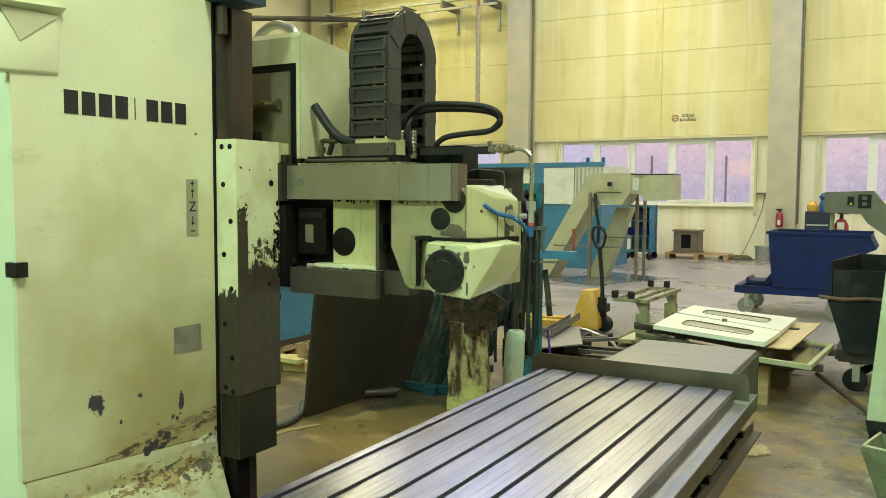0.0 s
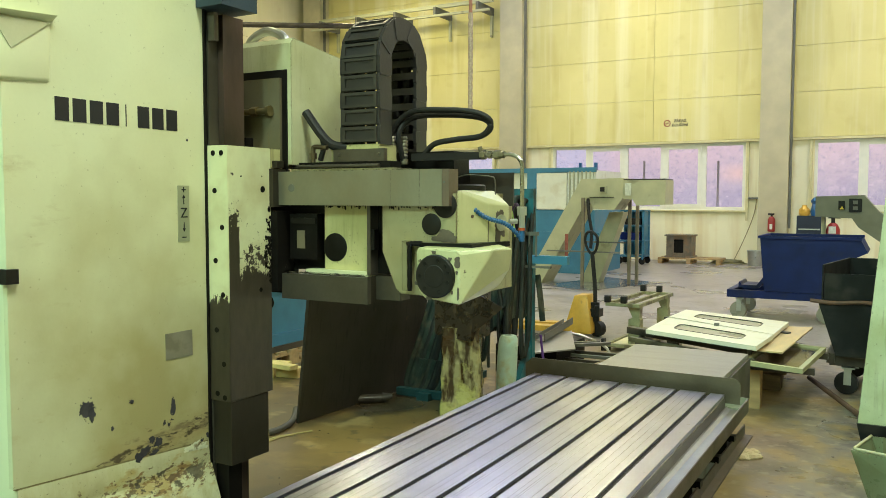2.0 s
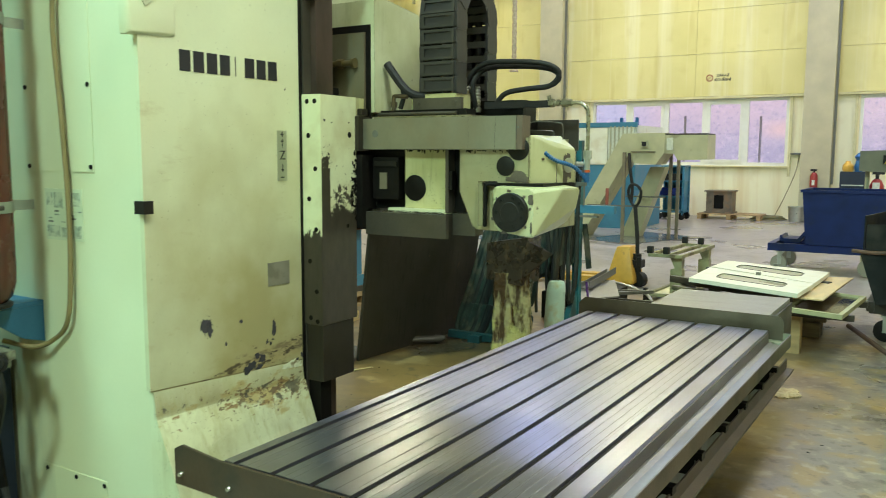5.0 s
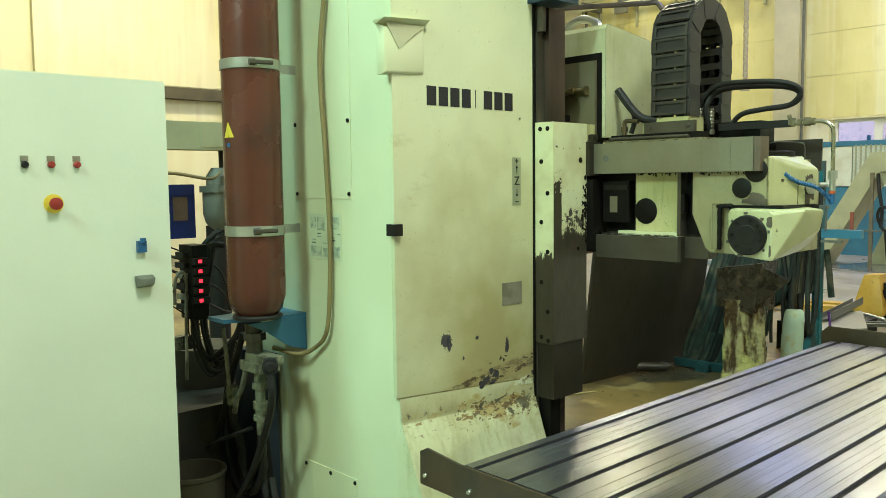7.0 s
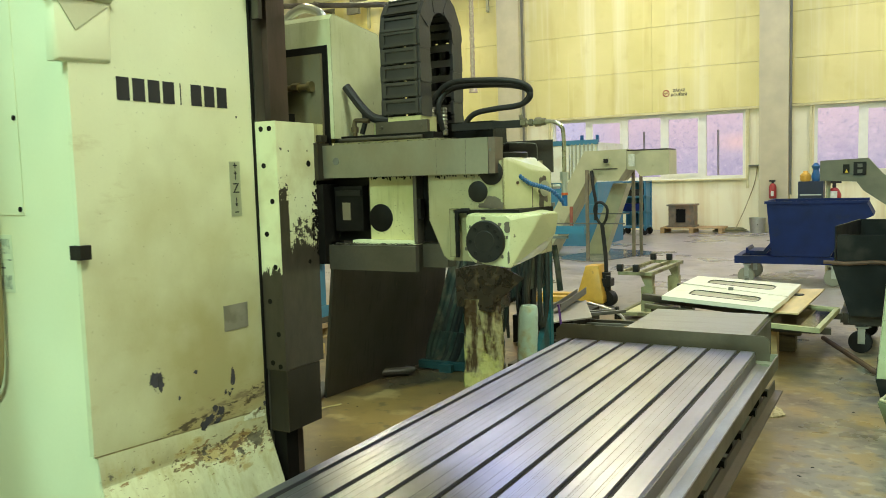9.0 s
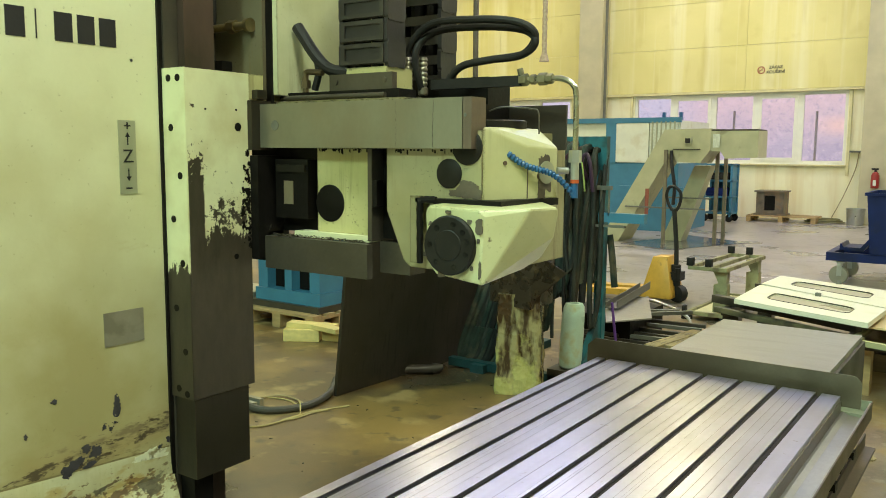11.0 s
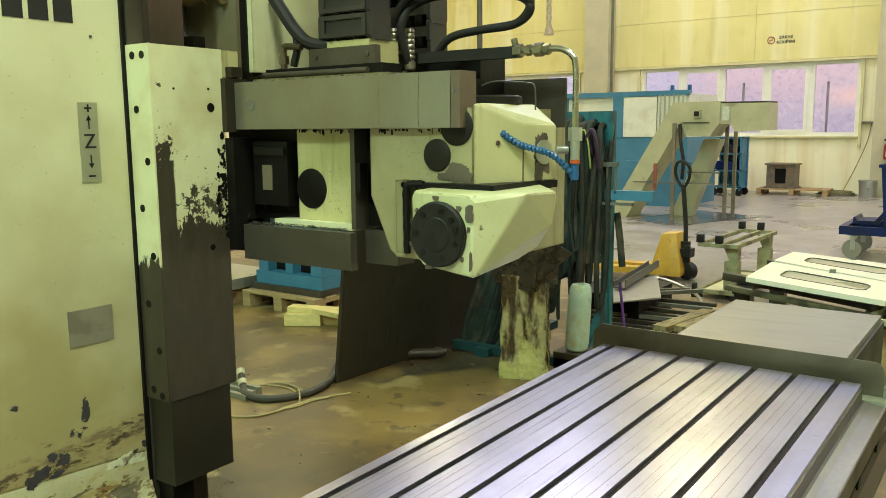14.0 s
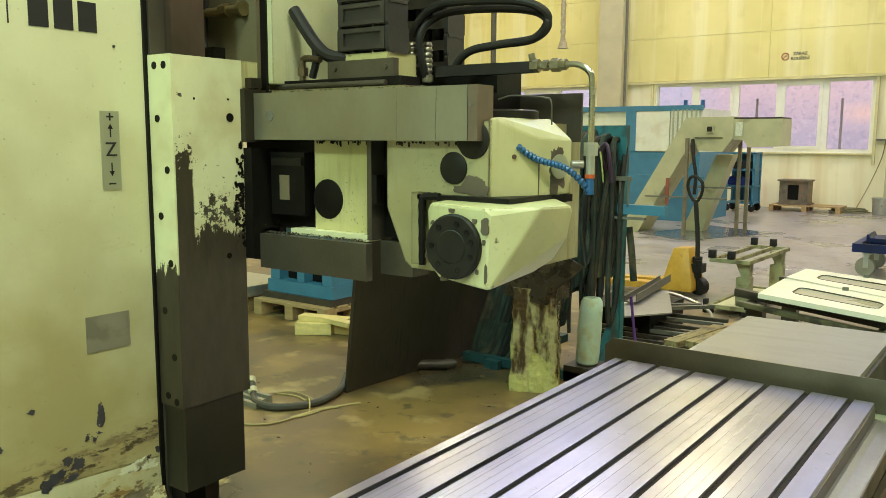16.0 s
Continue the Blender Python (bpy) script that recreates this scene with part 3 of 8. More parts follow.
def glow(name, colour, power):
    m = bpy.data.materials.new(name)
    m.use_nodes = True
    n, l = m.node_tree.nodes, m.node_tree.links
    em = n.new("ShaderNodeEmission")
    em.inputs[0].default_value, em.inputs[1].default_value = colour + (1,), power
    l.new(em.outputs[0], n["Material Output"].inputs[0])
    return m


m_led = glow("red_indicator_light", (1.0, 0.03, 0.05), 2.2)


# ---- mesh helpers ----
def box(bm, x0, x1, y0, y1, z0, z1, m=None):
    v = [bm.verts.new((x, y, z)) for x in (x0, x1) for y in (y0, y1) for z in (z0, z1)]
    for f in ((0, 1, 3, 2), (4, 6, 7, 5), (0, 4, 5, 1), (2, 3, 7, 6), (0, 2, 6, 4), (1, 5, 7, 3)):
        bm.faces.new([v[i] for i in f])
    if m:
        bmesh.ops.transform(bm, matrix=m, verts=v)
    return v


def prism(bm, pts, axis, a, b):
    """A polygon of two coordinates, drawn out along the third axis from a to b."""
    def at(p, q):
        return {"x": (q, p[0], p[1]), "y": (p[0], q, p[1]), "z": (p[0], p[1], q)}[axis]
    u, w = [bm.verts.new(at(p, a)) for p in pts], [bm.verts.new(at(p, b)) for p in pts]
    bm.faces.new(u), bm.faces.new(w[::-1])
    for i in range(len(pts)):
        j = (i + 1) % len(pts)
        bm.faces.new((u[j], u[i], w[i], w[j]))
    return u + w


def hull(bm, pts):
    v = [bm.verts.new(p) for p in pts]
    bmesh.ops.convex_hull(bm, input=v)
    bmesh.ops.dissolve_limit(bm, angle_limit=radians(2), verts=bm.verts[:], edges=bm.edges[:])


def rod(bm, p0, p1, r, r1=None, n=14):
    p0, p1 = Vector(p0), Vector(p1)
    d = p1 - p0
    m = Matrix.Translation((p0 + p1) / 2) @ d.to_track_quat("Z", "Y").to_matrix().to_4x4()
    bmesh.ops.create_cone(bm, cap_ends=True, segments=n, radius1=r, radius2=r if r1 is None else r1, depth=d.length, matrix=m)


def smooth_line(pts, k=6):
    pts = [Vector(p) for p in pts]
    q = [pts[0] * 2 - pts[1]] + pts + [pts[-1] * 2 - pts[-2]]
    out = []
    for i in range(1, len(q) - 2):
        for s in range(k):
            t = s / k
            a, b, c, d = q[i - 1], q[i], q[i + 1], q[i + 2]
            out.append(0.5 * ((2 * b) + (c - a) * t + (2 * a - 5 * b + 4 * c - d) * t * t + (3 * b - a - 3 * c + d) * t ** 3))
    return out + [pts[-1]]


def tube(bm, pts, r, n=8, k=6, ribs=0.0):
    line = smooth_line(pts, k) if k > 1 else [Vector(p) for p in pts]
    rings, side = [], None
    for i, p in enumerate(line):
        t = (line[min(i + 1, len(line) - 1)] - line[max(i - 1, 0)]).normalized()
        side = t.orthogonal() if side is None else (side - t * side.dot(t))
        side.normalize()
        up = t.cross(side)
        rr = r * (1 + ribs * (i % 2))
        rings.append([bm.verts.new(p + (side * math.cos(6.2832 * j / n) + up * math.sin(6.2832 * j / n)) * rr) for j in range(n)])
    for a, b in zip(rings, rings[1:]):
        for j in range(n):
            bm.faces.new((a[j], a[(j + 1) % n], b[(j + 1) % n], b[j]))
    bm.faces.new(rings[0][::-1]), bm.faces.new(rings[-1])


def lathe(bm, profile, centre, n=28, axis=None):
    rings = [[bm.verts.new((r * math.cos(6.2832 * j / n), r * math.sin(6.2832 * j / n), z)) for j in range(n)] for r, z in profile]
    for a, b in zip(rings, rings[1:]):
        for j in range(n):
            bm.faces.new((a[j], a[(j + 1) % n], b[(j + 1) % n], b[j]))
    bm.faces.new(rings[0][::-1]), bm.faces.new(rings[-1])
    m = Matrix.Translation(centre)
    if axis:
        m = m @ Vector(axis).to_track_quat("Z", "Y").to_matrix().to_4x4()
    bmesh.ops.transform(bm, matrix=m, verts=[v for g in rings for v in g])


def soften(bm, w, seg=2):
    es = [e for e in bm.edges if len(e.link_faces) == 2 and e.calc_face_angle(0) > radians(25)]
    if es:
        bmesh.ops.bevel(bm, geom=es, offset=w, segments=seg, affect="EDGES", profile=0.5, clamp_overlap=True)


def make(name, bm, material, smooth=True):
    bmesh.ops.recalc_face_normals(bm, faces=bm.faces[:])
    me = bpy.data.meshes.new(name)
    bm.to_mesh(me)
    bm.free()
    if smooth:
        for p in me.polygons:
            p.use_smooth = True
        me.set_sharp_from_angle(angle=radians(32))
    me.materials.append(material)
    return new(name, me)


def part(name, bm, material, parent, label="", smooth=True):
    ob = make(name, bm, material, smooth)
    ob.parent = parent
    if parent.parent:
        ob.matrix_parent_inverse = Matrix.Identity(4)
    else:
        ob.matrix_parent_inverse = Matrix.Translation(parent.location).inverted() if parent.type == "EMPTY" else Matrix.Identity(4)
    if label:
        ob["label"] = label
    return ob


def thing(name, base, label, category, group=""):
    ob = new(name)
    ob.empty_display_size = 0.1
    ob.location = base
    return tagged(ob, label, category, group)


def solid(name, bm, material, label, category, kind="", group="", smooth=True):
    return tagged(make(name, bm, material, smooth), label, category, group, kind)


def B():
    return bmesh.new()


def bx(x0, x1, y0, y1, z0, z1, w=0.0, m=None):
    bm = bmesh.new()
    box(bm, x0, x1, y0, y1, z0, z1, m)
    if w:
        soften(bm, w)
    return bm


def lettering(text, size, m, material, parent, name="lettering", bold=0.0):
    cu = bpy.data.curves.new("text", "FONT")
    cu.body, cu.size, cu.align_x, cu.align_y, cu.extrude, cu.offset = text, size, "CENTER", "CENTER", 0.0008, bold
    tmp = new("text", cu)
    bpy.context.view_layer.update()
    me = bpy.data.meshes.new_from_object(tmp.evaluated_get(bpy.context.evaluated_depsgraph_get()))
    bpy.data.objects.remove(tmp)
    me.transform(m)
    bm = bmesh.new()
    bm.from_mesh(me)
    return part(name, bm, material, parent, smooth=False)

# ---- the hall ----
WN, WW, WE, WS, TOP = 19.45, -15.2, 9.0, -9.0, 9.2
solid("floor", bx(WW - 0.3, WE + 0.3, WS - 0.3, WN + 0.3, -0.2, 0.0), m_floor, "worn oily concrete floor with ochre stains", "floor", "structure")
solid("ceiling", bx(WW - 0.3, WE + 0.3, WS - 0.3, WN + 0.3, TOP, TOP + 0.2), m_ceiling, "plain high hall ceiling", "ceiling", "structure")
solid("ground", bx(-80, 80, WN + 0.3, 90, -0.4, -0.25), m_iron, "dark ground outside the hall", "ground", "structure")
bm = B()
prism(bm, [(-60, 34), (60, 34), (60, 34.2), (-60, 34.2)], "z", -0.25, 26)
solid("backdrop", bm, m_backdrop, "violet dusk hillside behind the windows", "backdrop", "structure")

BAYS = [(-13.43, -8.33), (-6.50, -1.40), (0.17, 5.27)]
PANES = [(0.07, 0.95), (1.15, 1.91), (2.12, 2.99), (3.20, 3.945), (4.154, 5.035)]
SILL, HEAD = 1.31, 3.02
bm = B()
box(bm, WW - 0.25, WE + 0.25, WN, WN + 0.24, 0.0, SILL)
box(bm, WW - 0.25, WE + 0.25, WN, WN + 0.24, HEAD, TOP)
edges = [WW - 0.25] + [e for b in BAYS for e in b] + [WE + 0.25]
for a, b in zip(edges[0::2], edges[1::2]):
    box(bm, a, b, WN, WN + 0.24, SILL, HEAD)
wall_n = solid("wall_north", bm, m_dado, "cream plastered hall wall below yellowed panels", "wall", "structure")
PILLARS = (-14.5, -7.58, -0.68, 6.25)
rows = [3.08, 4.16, 5.26, 6.36, 7.46, 8.56]
for pa, pb in zip(PILLARS, PILLARS[1:]):
    mid = (pa + pb) / 2 + 0.43
    for z0, z1 in zip(rows, rows[1:] + [TOP]):
        for x0, x1 in ((pa, mid), (mid, pb)):
            part("wall_panel", bx(x0 + 0.003, x1 - 0.003, WN - 0.045, WN + 0.01, z0 + 0.004, z1 - 0.004, 0.003), m_wall, wall_n, smooth=False)
    part("ledge", bx(pa, pb, WN - 0.10, WN, 3.02, 3.07, 0.004), m_angle, wall_n, "cream-painted steel head ledge")
for px in PILLARS:
    p = solid("concrete_pillar", bx(px - 0.33, px + 0.33, WN - 0.5, WN - 0.05, 0, TOP, 0.012), m_concrete, "square grey concrete hall pillar", "pillar", "structure", "pillars along the wall")
    part("cable_conduit", bx(px + 0.335, px + 0.385, WN - 0.35, WN - 0.28, 0.9, TOP), m_iron, p, "dark vertical cable conduit")

for k, (a, b) in enumerate(BAYS):
    w = thing("window_%d" % (k + 1), ((a + b) / 2, WN + 0.1, SILL), "white-framed window strip of five panes", "window")
    w["kind"] = "structure"
    bm = B()
    box(bm, a, b, WN + 0.04, WN + 0.12, SILL, SILL + 0.09), box(bm, a, b, WN + 0.04, WN + 0.12, HEAD - 0.08, HEAD)
    cuts = [a] + [a + e for g in PANES for e in g] + [b]
    for i, (c0, c1) in enumerate(zip(cuts[0::2], cuts[1::2])):
        near_sash = (0.075 if i in (2, 4) else 0.0, 0.075 if i in (1, 3) else 0.0)
        box(bm, c0 + near_sash[0], c1 - near_sash[1], WN + 0.035, WN + 0.115, SILL + 0.09, HEAD - 0.08)
    part("window_frame", bm, m_frame, w, smooth=False)
    for i, (g0, g1) in enumerate(PANES):
        x0, x1, z0, z1 = a + g0, a + g1, SILL + 0.087, HEAD - 0.077
        if i % 2:
            bm = B()
            x0, x1 = x0 - 0.078, x1 + 0.078
            for q in ((x0, x0 + 0.078, z0 + 0.072, z1 - 0.072), (x1 - 0.078, x1, z0 + 0.072, z1 - 0.072), (x0, x1, z0, z0 + 0.072), (x0, x1, z1 - 0.072, z1)):
                box(bm, q[0], q[1], WN + 0.015, WN + 0.07, q[2], q[3])
            soften(bm, 0.004, 1)
            sh = part("sash", bm, m_frame, w, smooth=False)
            part("sash_handle", bx(x0 + 0.028, x0 + 0.05, WN - 0.012, WN + 0.014, 2.08, 2.20, 0.004), m_frame, sh)
        g = part("pane", bx(x0, x1, WN + 0.075, WN + 0.083, SILL + 0.09, HEAD - 0.08), m_glass, w, smooth=False)
        g.visible_shadow = False
    part("window_sill", bx(a - 0.03, b + 0.03, WN - 0.09, WN + 0.04, SILL - 0.03, SILL + 0.005, 0.006), m_angle, w)
    for px in (a - 0.10, b + 0.035):
        part("side_post", bx(px, px + 0.06, WN - 0.07, WN - 0.001, SILL - 0.25, HEAD - 0.002, 0.004), m_angle, w, "cream-painted steel post beside the window")

# posts standing outside behind the windows
for x, top in ((-2.158, 2.58), (-4.095, 2.62), (-0.20, 2.5)):
    bm = B()
    rod(bm, (x, 20.05, -0.25), (x, 20.05, top), 0.03, None, 10)
    solid("outdoor_post", bm, m_dusk_post, "slim dark post outside the window", "post", "", "posts outside")

wall_w = solid("wall_west", bx(WW - 0.25, WW, WS, WN, 0, TOP), m_westwall, "pale cream hall side wall", "wall", "structure")
part("ledge", bx(WW, WW + 0.25, WS, WN, 3.42, 3.66, 0.01), m_ledge, wall_w, "dark cluttered ledge along the wall")
for i in range(7):
    y0 = WS + 4 * i
    for z0, z1 in ((3.7, 6.4), (6.4, TOP)):
        part("wall_panel", bx(WW, WW + 0.04, y0 + 0.008, y0 + 3.992, z0 + 0.006, z1 - 0.006, 0.006), m_westwall, wall_w, smooth=False)
    part("post", bx(WW + 0.04, WW + 0.16, y0 - 0.2, y0 + 0.1, 0, TOP), m_westwall, wall_w)
solid("wall_east", bx(WE, WE + 0.25, WS, WN, 0, TOP), m_westwall, "plain cream hall wall", "wall", "structure")
solid("wall_south", bx(WW, WE, WS - 0.25, WS, 0, TOP), m_westwall, "plain cream hall wall", "wall", "structure")

# door in the far wall beside the third window
d = thing("door_1", (3.4, WN - 0.1, 0), "tall cream sliding hall door", "door")
d["kind"] = "structure"
part("door_leaf", bx(1.80, 5.1, WN - 0.16, WN - 0.101, 0.0, 3.9, 0.004), m_dado, d)
for z in (0.0, 1.62, 3.0, 3.86):
    part("rail", bx(1.86, 5.1, WN - 0.19, WN - 0.162, z, z + 0.07, 0.004), m_dado, d)
part("stile", bx(1.78, 1.84, WN - 0.20, WN - 0.162, 0.0, 3.95, 0.004), m_olive, d)

# no-smoking sign
s = thing("no_smoking_sign", (-3.15, WN - 0.05, 3.5), "white sign with red ring and black words", "sign")
bm = B()
tube(bm, [(-3.34 + 0.078 * math.cos(i * 0.2618), WN - 0.046, 3.545 + 0.078 * math.sin(i * 0.2618)) for i in range(25)], 0.011, 6, 1)
part("ring", bm, m_red, s, "red prohibition ring")
part("slash", bx(-0.008, 0.008, -0.003, 0.0, -0.07, 0.07, 0, pose(-3.34, WN - 0.0485, 3.545, 0, 45, 0)), m_red, s)
part("cigarette", bx(-3.385, -3.295, WN - 0.0478, WN - 0.0462, 3.539, 3.551), m_ink, s, smooth=False)
lettering("ZÁKAZ", 0.095, Matrix.Translation((-3.01, WN - 0.048, 3.60)) @ pose(0, 0, 0, 90, 0, 0), m_ink, s, bold=0.0025)
lettering("KOUŘENÍ", 0.095, Matrix.Translation((-3.01, WN - 0.048, 3.49)) @ pose(0, 0, 0, 90, 0, 0), m_ink, s, bold=0.0025)


# ---- the machine table and its bed ----
TX0, TX1, TY0, TY1, TZ = 0.386, 1.318, -0.868, 1.748, 0.722
tb = thing("machine_table", (0.83, 0.45, 0), "long planed steel machine table with seven slots", "machine table")
random.seed(77)
m_groove = M("groove_steel", (0.27, 0.265, 0.31), 0.36, 0.8, var=0.4, scale=5)
slots = [0.430 + 0.1362 * i for i in range(7)]
xs = [TX0] + [e for s0 in slots for e in (s0 - 0.010, s0 + 0.010)] + [TX1]
for a, b in zip(xs[0::2], xs[1::2]):
    part("table_strip", bx(a, b, TY0, TY1, TZ - 0.05, TZ, 0.0018), m_table, tb, smooth=False)
    bm = B()
    for i in range(1, 4):
        if b - a < 0.09 or (a < 0.75 and i != 2 and random.random() < 0.5):
            continue
        c, h = a + (b - a) * i / 4 + random.uniform(-0.003, 0.003), random.uniform(0.0005, 0.0009)
        box(bm, c - h, c + h, TY0 + 0.004, TY1 - 0.004, TZ - 0.002, TZ + 0.0004)
    for i in range(5):
        if b - a < 0.09:
            break
        c, y = random.uniform(a + 0.008, b - 0.008), random.uniform(TY0 + 0.02, TY0 + 0.9)
        box(bm, c - 0.0003, c + 0.0003, y, y + random.uniform(0.3, 0.8), TZ - 0.002, TZ + 0.0003)
    if len(bm.verts):
        part("groove", bm, m_groove, tb, "fine planing lines along the table", smooth=False)
# slot depth is filled with a dark block in place of its shade
m_slot_shade = M("oily_slot_steel", (0.014, 0.010, 0.007), 0.55, var=0.3, scale=9, spec=0.15)
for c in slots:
    part("slot", bx(c - 0.0098, c + 0.0098, TY0 + 0.004, TY1 - 0.004, TZ - 0.051, TZ - 0.010), m_slot_shade, tb, "dark fill for the shade inside the slot", smooth=False)
part("slot_bed", bx(TX0, TX1, TY0, TY1, TZ - 0.14, TZ - 0.052), m_oil_shade, tb, "black bottoms for the shaded slots")
m_traygreen = M("pale_green_gutter_paint", (0.30, 0.34, 0.24), 0.35, var=0.12, scale=5, stain=(0.14, 0.13, 0.09), stain_at=0.6, stain_scale=6, soft=0.08)
m_sideface = M("browned_table_side", (0.165, 0.135, 0.115), 0.36, 0.55, var=0.2, scale=5, stretch=(1, 0.3, 1), stain=(0.28, 0.25, 0.22), stain_at=0.60, stain_scale=7)
m_plate_brown = M("oil_browned_plate", (0.098, 0.064, 0.039), 0.40, 0.45, var=0.2, scale=5, stain=(0.06, 0.048, 0.033), stain_at=0.58, stain_scale=5, soft=0.08)
m_endsteel = M("dull_olive_sheet_steel", (0.155, 0.140, 0.100), 0.36, 0.5, var=0.18, scale=3, stain=(0.09, 0.08, 0.055), stain_at=0.58, stain_scale=4, soft=0.1)
# black strip painted for the shade in the edge notch
part("edge_notch", bx(TX1 - 0.006, TX1 - 0.001, TY0 + 0.002, TY1 - 0.002, TZ - 0.052, TZ - 0.011), m_oil_shade, tb, "black strip for the shaded notch under the table edge", smooth=False)
part("side_face", bx(TX1 - 0.004, TX1 + 0.004, TY0, TY1, TZ - 0.10, TZ - 0.016, 0.0015), m_sideface, tb, "oil-browned machined table side", smooth=False)
bm = B()
prism(bm, [(TX1 + 0.0045, TZ - 0.058), (TX1 + 0.014, TZ - 0.056), (TX1 + 0.030, TZ - 0.064), (TX1 + 0.084, TZ - 0.068), (TX1 + 0.086, TZ - 0.024), (TX1 + 0.091, TZ - 0.022), (TX1 + 0.091, TZ - 0.074), (TX1 + 0.0045, TZ - 0.074)], "y", TY0 - 0.02, TY1 + 0.062)
part("drip_tray", bm, M("oily_tray_steel", (0.31, 0.30, 0.31), 0.46, 0.7, var=0.2, scale=6, stretch=(1, 0.4, 1), stain=(0.22, 0.20, 0.18), stain_at=0.56, stain_scale=5, soft=0.1), tb, "bright steel coolant tray along the table edge", smooth=False)
part("tray_lip", bx(TX1 + 0.0915, TX1 + 0.0955, TY0 - 0.02, TY1 + 0.062, TZ - 0.080, TZ - 0.021, 0.001), m_plate_brown, tb, smooth=False)
bm = B()
x1, zt, r = TX1 + 0.058, TZ + 0.063, 0.035
prism(bm, [(0.31, TZ - 0.06), (x1, TZ - 0.06)] + [(x1 - r + r * math.cos(radians(a)), zt - r + r * math.sin(radians(a))) for a in (0, 22, 45, 68, 90)] + [(0.345, zt), (0.31, TZ + 0.03)], "y", TY1 + 0.065, TY1 + 0.071)
part("end_plate", bm, m_endsteel, tb, "dull sheet splash plate with a rounded corner", smooth=False)
bm = B()
box(bm, TX0 - 0.04, TX1 + 0.094, TY1 + 0.002, TY1 + 0.064, TZ - 0.085, TZ - 0.055)
box(bm, TX1 + 0.060, TX1 + 0.094, TY1 + 0.058, TY1 + 0.064, TZ - 0.055, TZ - 0.018)
part("gutter", bm, m_traygreen, tb, "pale green end gutter", smooth=False)
bm = B()
prism(bm, [(0.225, TZ - 0.09), (1.42, TZ - 0.115), (1.42, TZ + 0.005), (0.40, TZ + 0.012), (0.255, TZ + 0.028), (0.225, TZ + 0.012)], "y", TY0 - 0.036, TY0 - 0.028)
plate = part("end_plate", bm, m_plate_brown, tb, "dark bolted sheet end plate")
for i in range(6):
    bm = B()
    c = 0.25 + 0.19 * i
    lathe(bm, [(0.009, 0), (0.009, 0.003), (0.006, 0.008), (0.0, 0.008)], (c, TY0 - 0.036, TZ - 0.058), 10, (0, -1, 0))
    part("bolt", bm, m_chrome, plate)
m_slate = M("slate_blue_paint", (0.075, 0.095, 0.105), 0.5, var=0.2, stain=(0.03, 0.03, 0.028), stain_at=0.56, stain_scale=5)
part("saddle", bx(0.48, 1.30, TY0 + 0.05, TY1 - 0.02, 0.30, TZ - 0.14, 0.006), m_slate, tb, "slate blue table saddle")
for i in range(8):
    y = TY0 + 0.14 + i * 0.325
    bm = B()
    box(bm, 1.30, 1.400, y, y + 0.04, TZ - 0.155, TZ - 0.130)
    prism(bm, [(1.301, TZ - 0.155), (1.37, TZ - 0.155), (1.301, TZ - 0.23)], "y", y + 0.013, y + 0.021)
    part("bracket", bm, m_oil_shade, tb, smooth=False)
    if i % 2:
        part("clamp", bx(1.30, 1.355, y + 0.08, y + 0.17, TZ - 0.24, TZ - 0.125, 0.006), m_oil_shade, tb)
bm = B()
box(bm, 1.388, 1.394, TY0 - 0.02, TY1 + 0.10, TZ - 0.205, TZ - 0.150)
box(bm, 1.394, 1.428, TY0 - 0.02, TY1 + 0.10, TZ - 0.205, TZ - 0.197)
part("side_rail", bm, M("rusted_oily_angle", (0.10, 0.075, 0.055), 0.5, 0.3, var=0.3, scale=9), tb, "rusty angle-iron rail under the tray", smooth=False)
part("bed", bx(0.45, 1.05, TY0 - 1.4, TY1 + 1.7, 0.0, 0.30, 0.01), m_iron, tb, "dark cast machine bed")
bm = B()
prism(bm, [(0.465, 0.30), (0.465, 0.642), (1.172, 0.642), (1.172, 0.30)], "y", TY1 + 0.08, 3.27)
soften(bm, 0.006)
part("way_cover", bm, m_sheet, tb, "grey sheet steel way cover")
part("way_cover_skirt", bx(1.1725, 1.187, TY1 + 0.08, 3.27, 0.36, 0.615, 0.002), m_sheetdark, tb)
part("way_cover", bx(0.28, 1.20, TY0 - 1.5, TY0 - 0.05, 0.30, 0.565, 0.006), m_sheet, tb, "grey sheet steel way cover")
tb.rotation_euler = (0, 0, radians(-0.6))
tb.location.x -= 0.010

# ---- the milling machine ----
mm = thing("milling_machine", (-0.5, -0.35, 0), "large worn cream milling machine with swivel head", "milling machine")
# unseen top made this tall to block the mint lamp from the head
CT = 3.9
part("column", bx(-1.05, -0.117, -0.722, -0.005, 0.0, CT, 0.003), m_column, mm, "cream-painted machine column")
bm = B()
south = [bm.verts.new((x, -0.7222, z)) for x, z in ((-0.118, 0.815), (-0.1005, 0.815), (-0.088, 0.716), (-0.020, 0.555), (0.052, 0.38), (0.085, 0.0), (-0.118, 0.0))]
north = [bm.verts.new((x, -0.006, z)) for x, z in ((-0.118, 0.768), (-0.1005, 0.768), (-0.092, 0.684), (-0.040, 0.535), (0.020, 0.36), (0.060, 0.0), (-0.118, 0.0))]
bm.faces.new(south), bm.faces.new(north[::-1])
for k in range(7):
    q = (k + 1) % 7
    bm.faces.new((south[q], south[k], north[k], north[q]))
soften(bm, 0.003, 2)
part("column_foot", bm, m_foot, mm, "flared cream foot with rust stains", smooth=False)
bm = B()
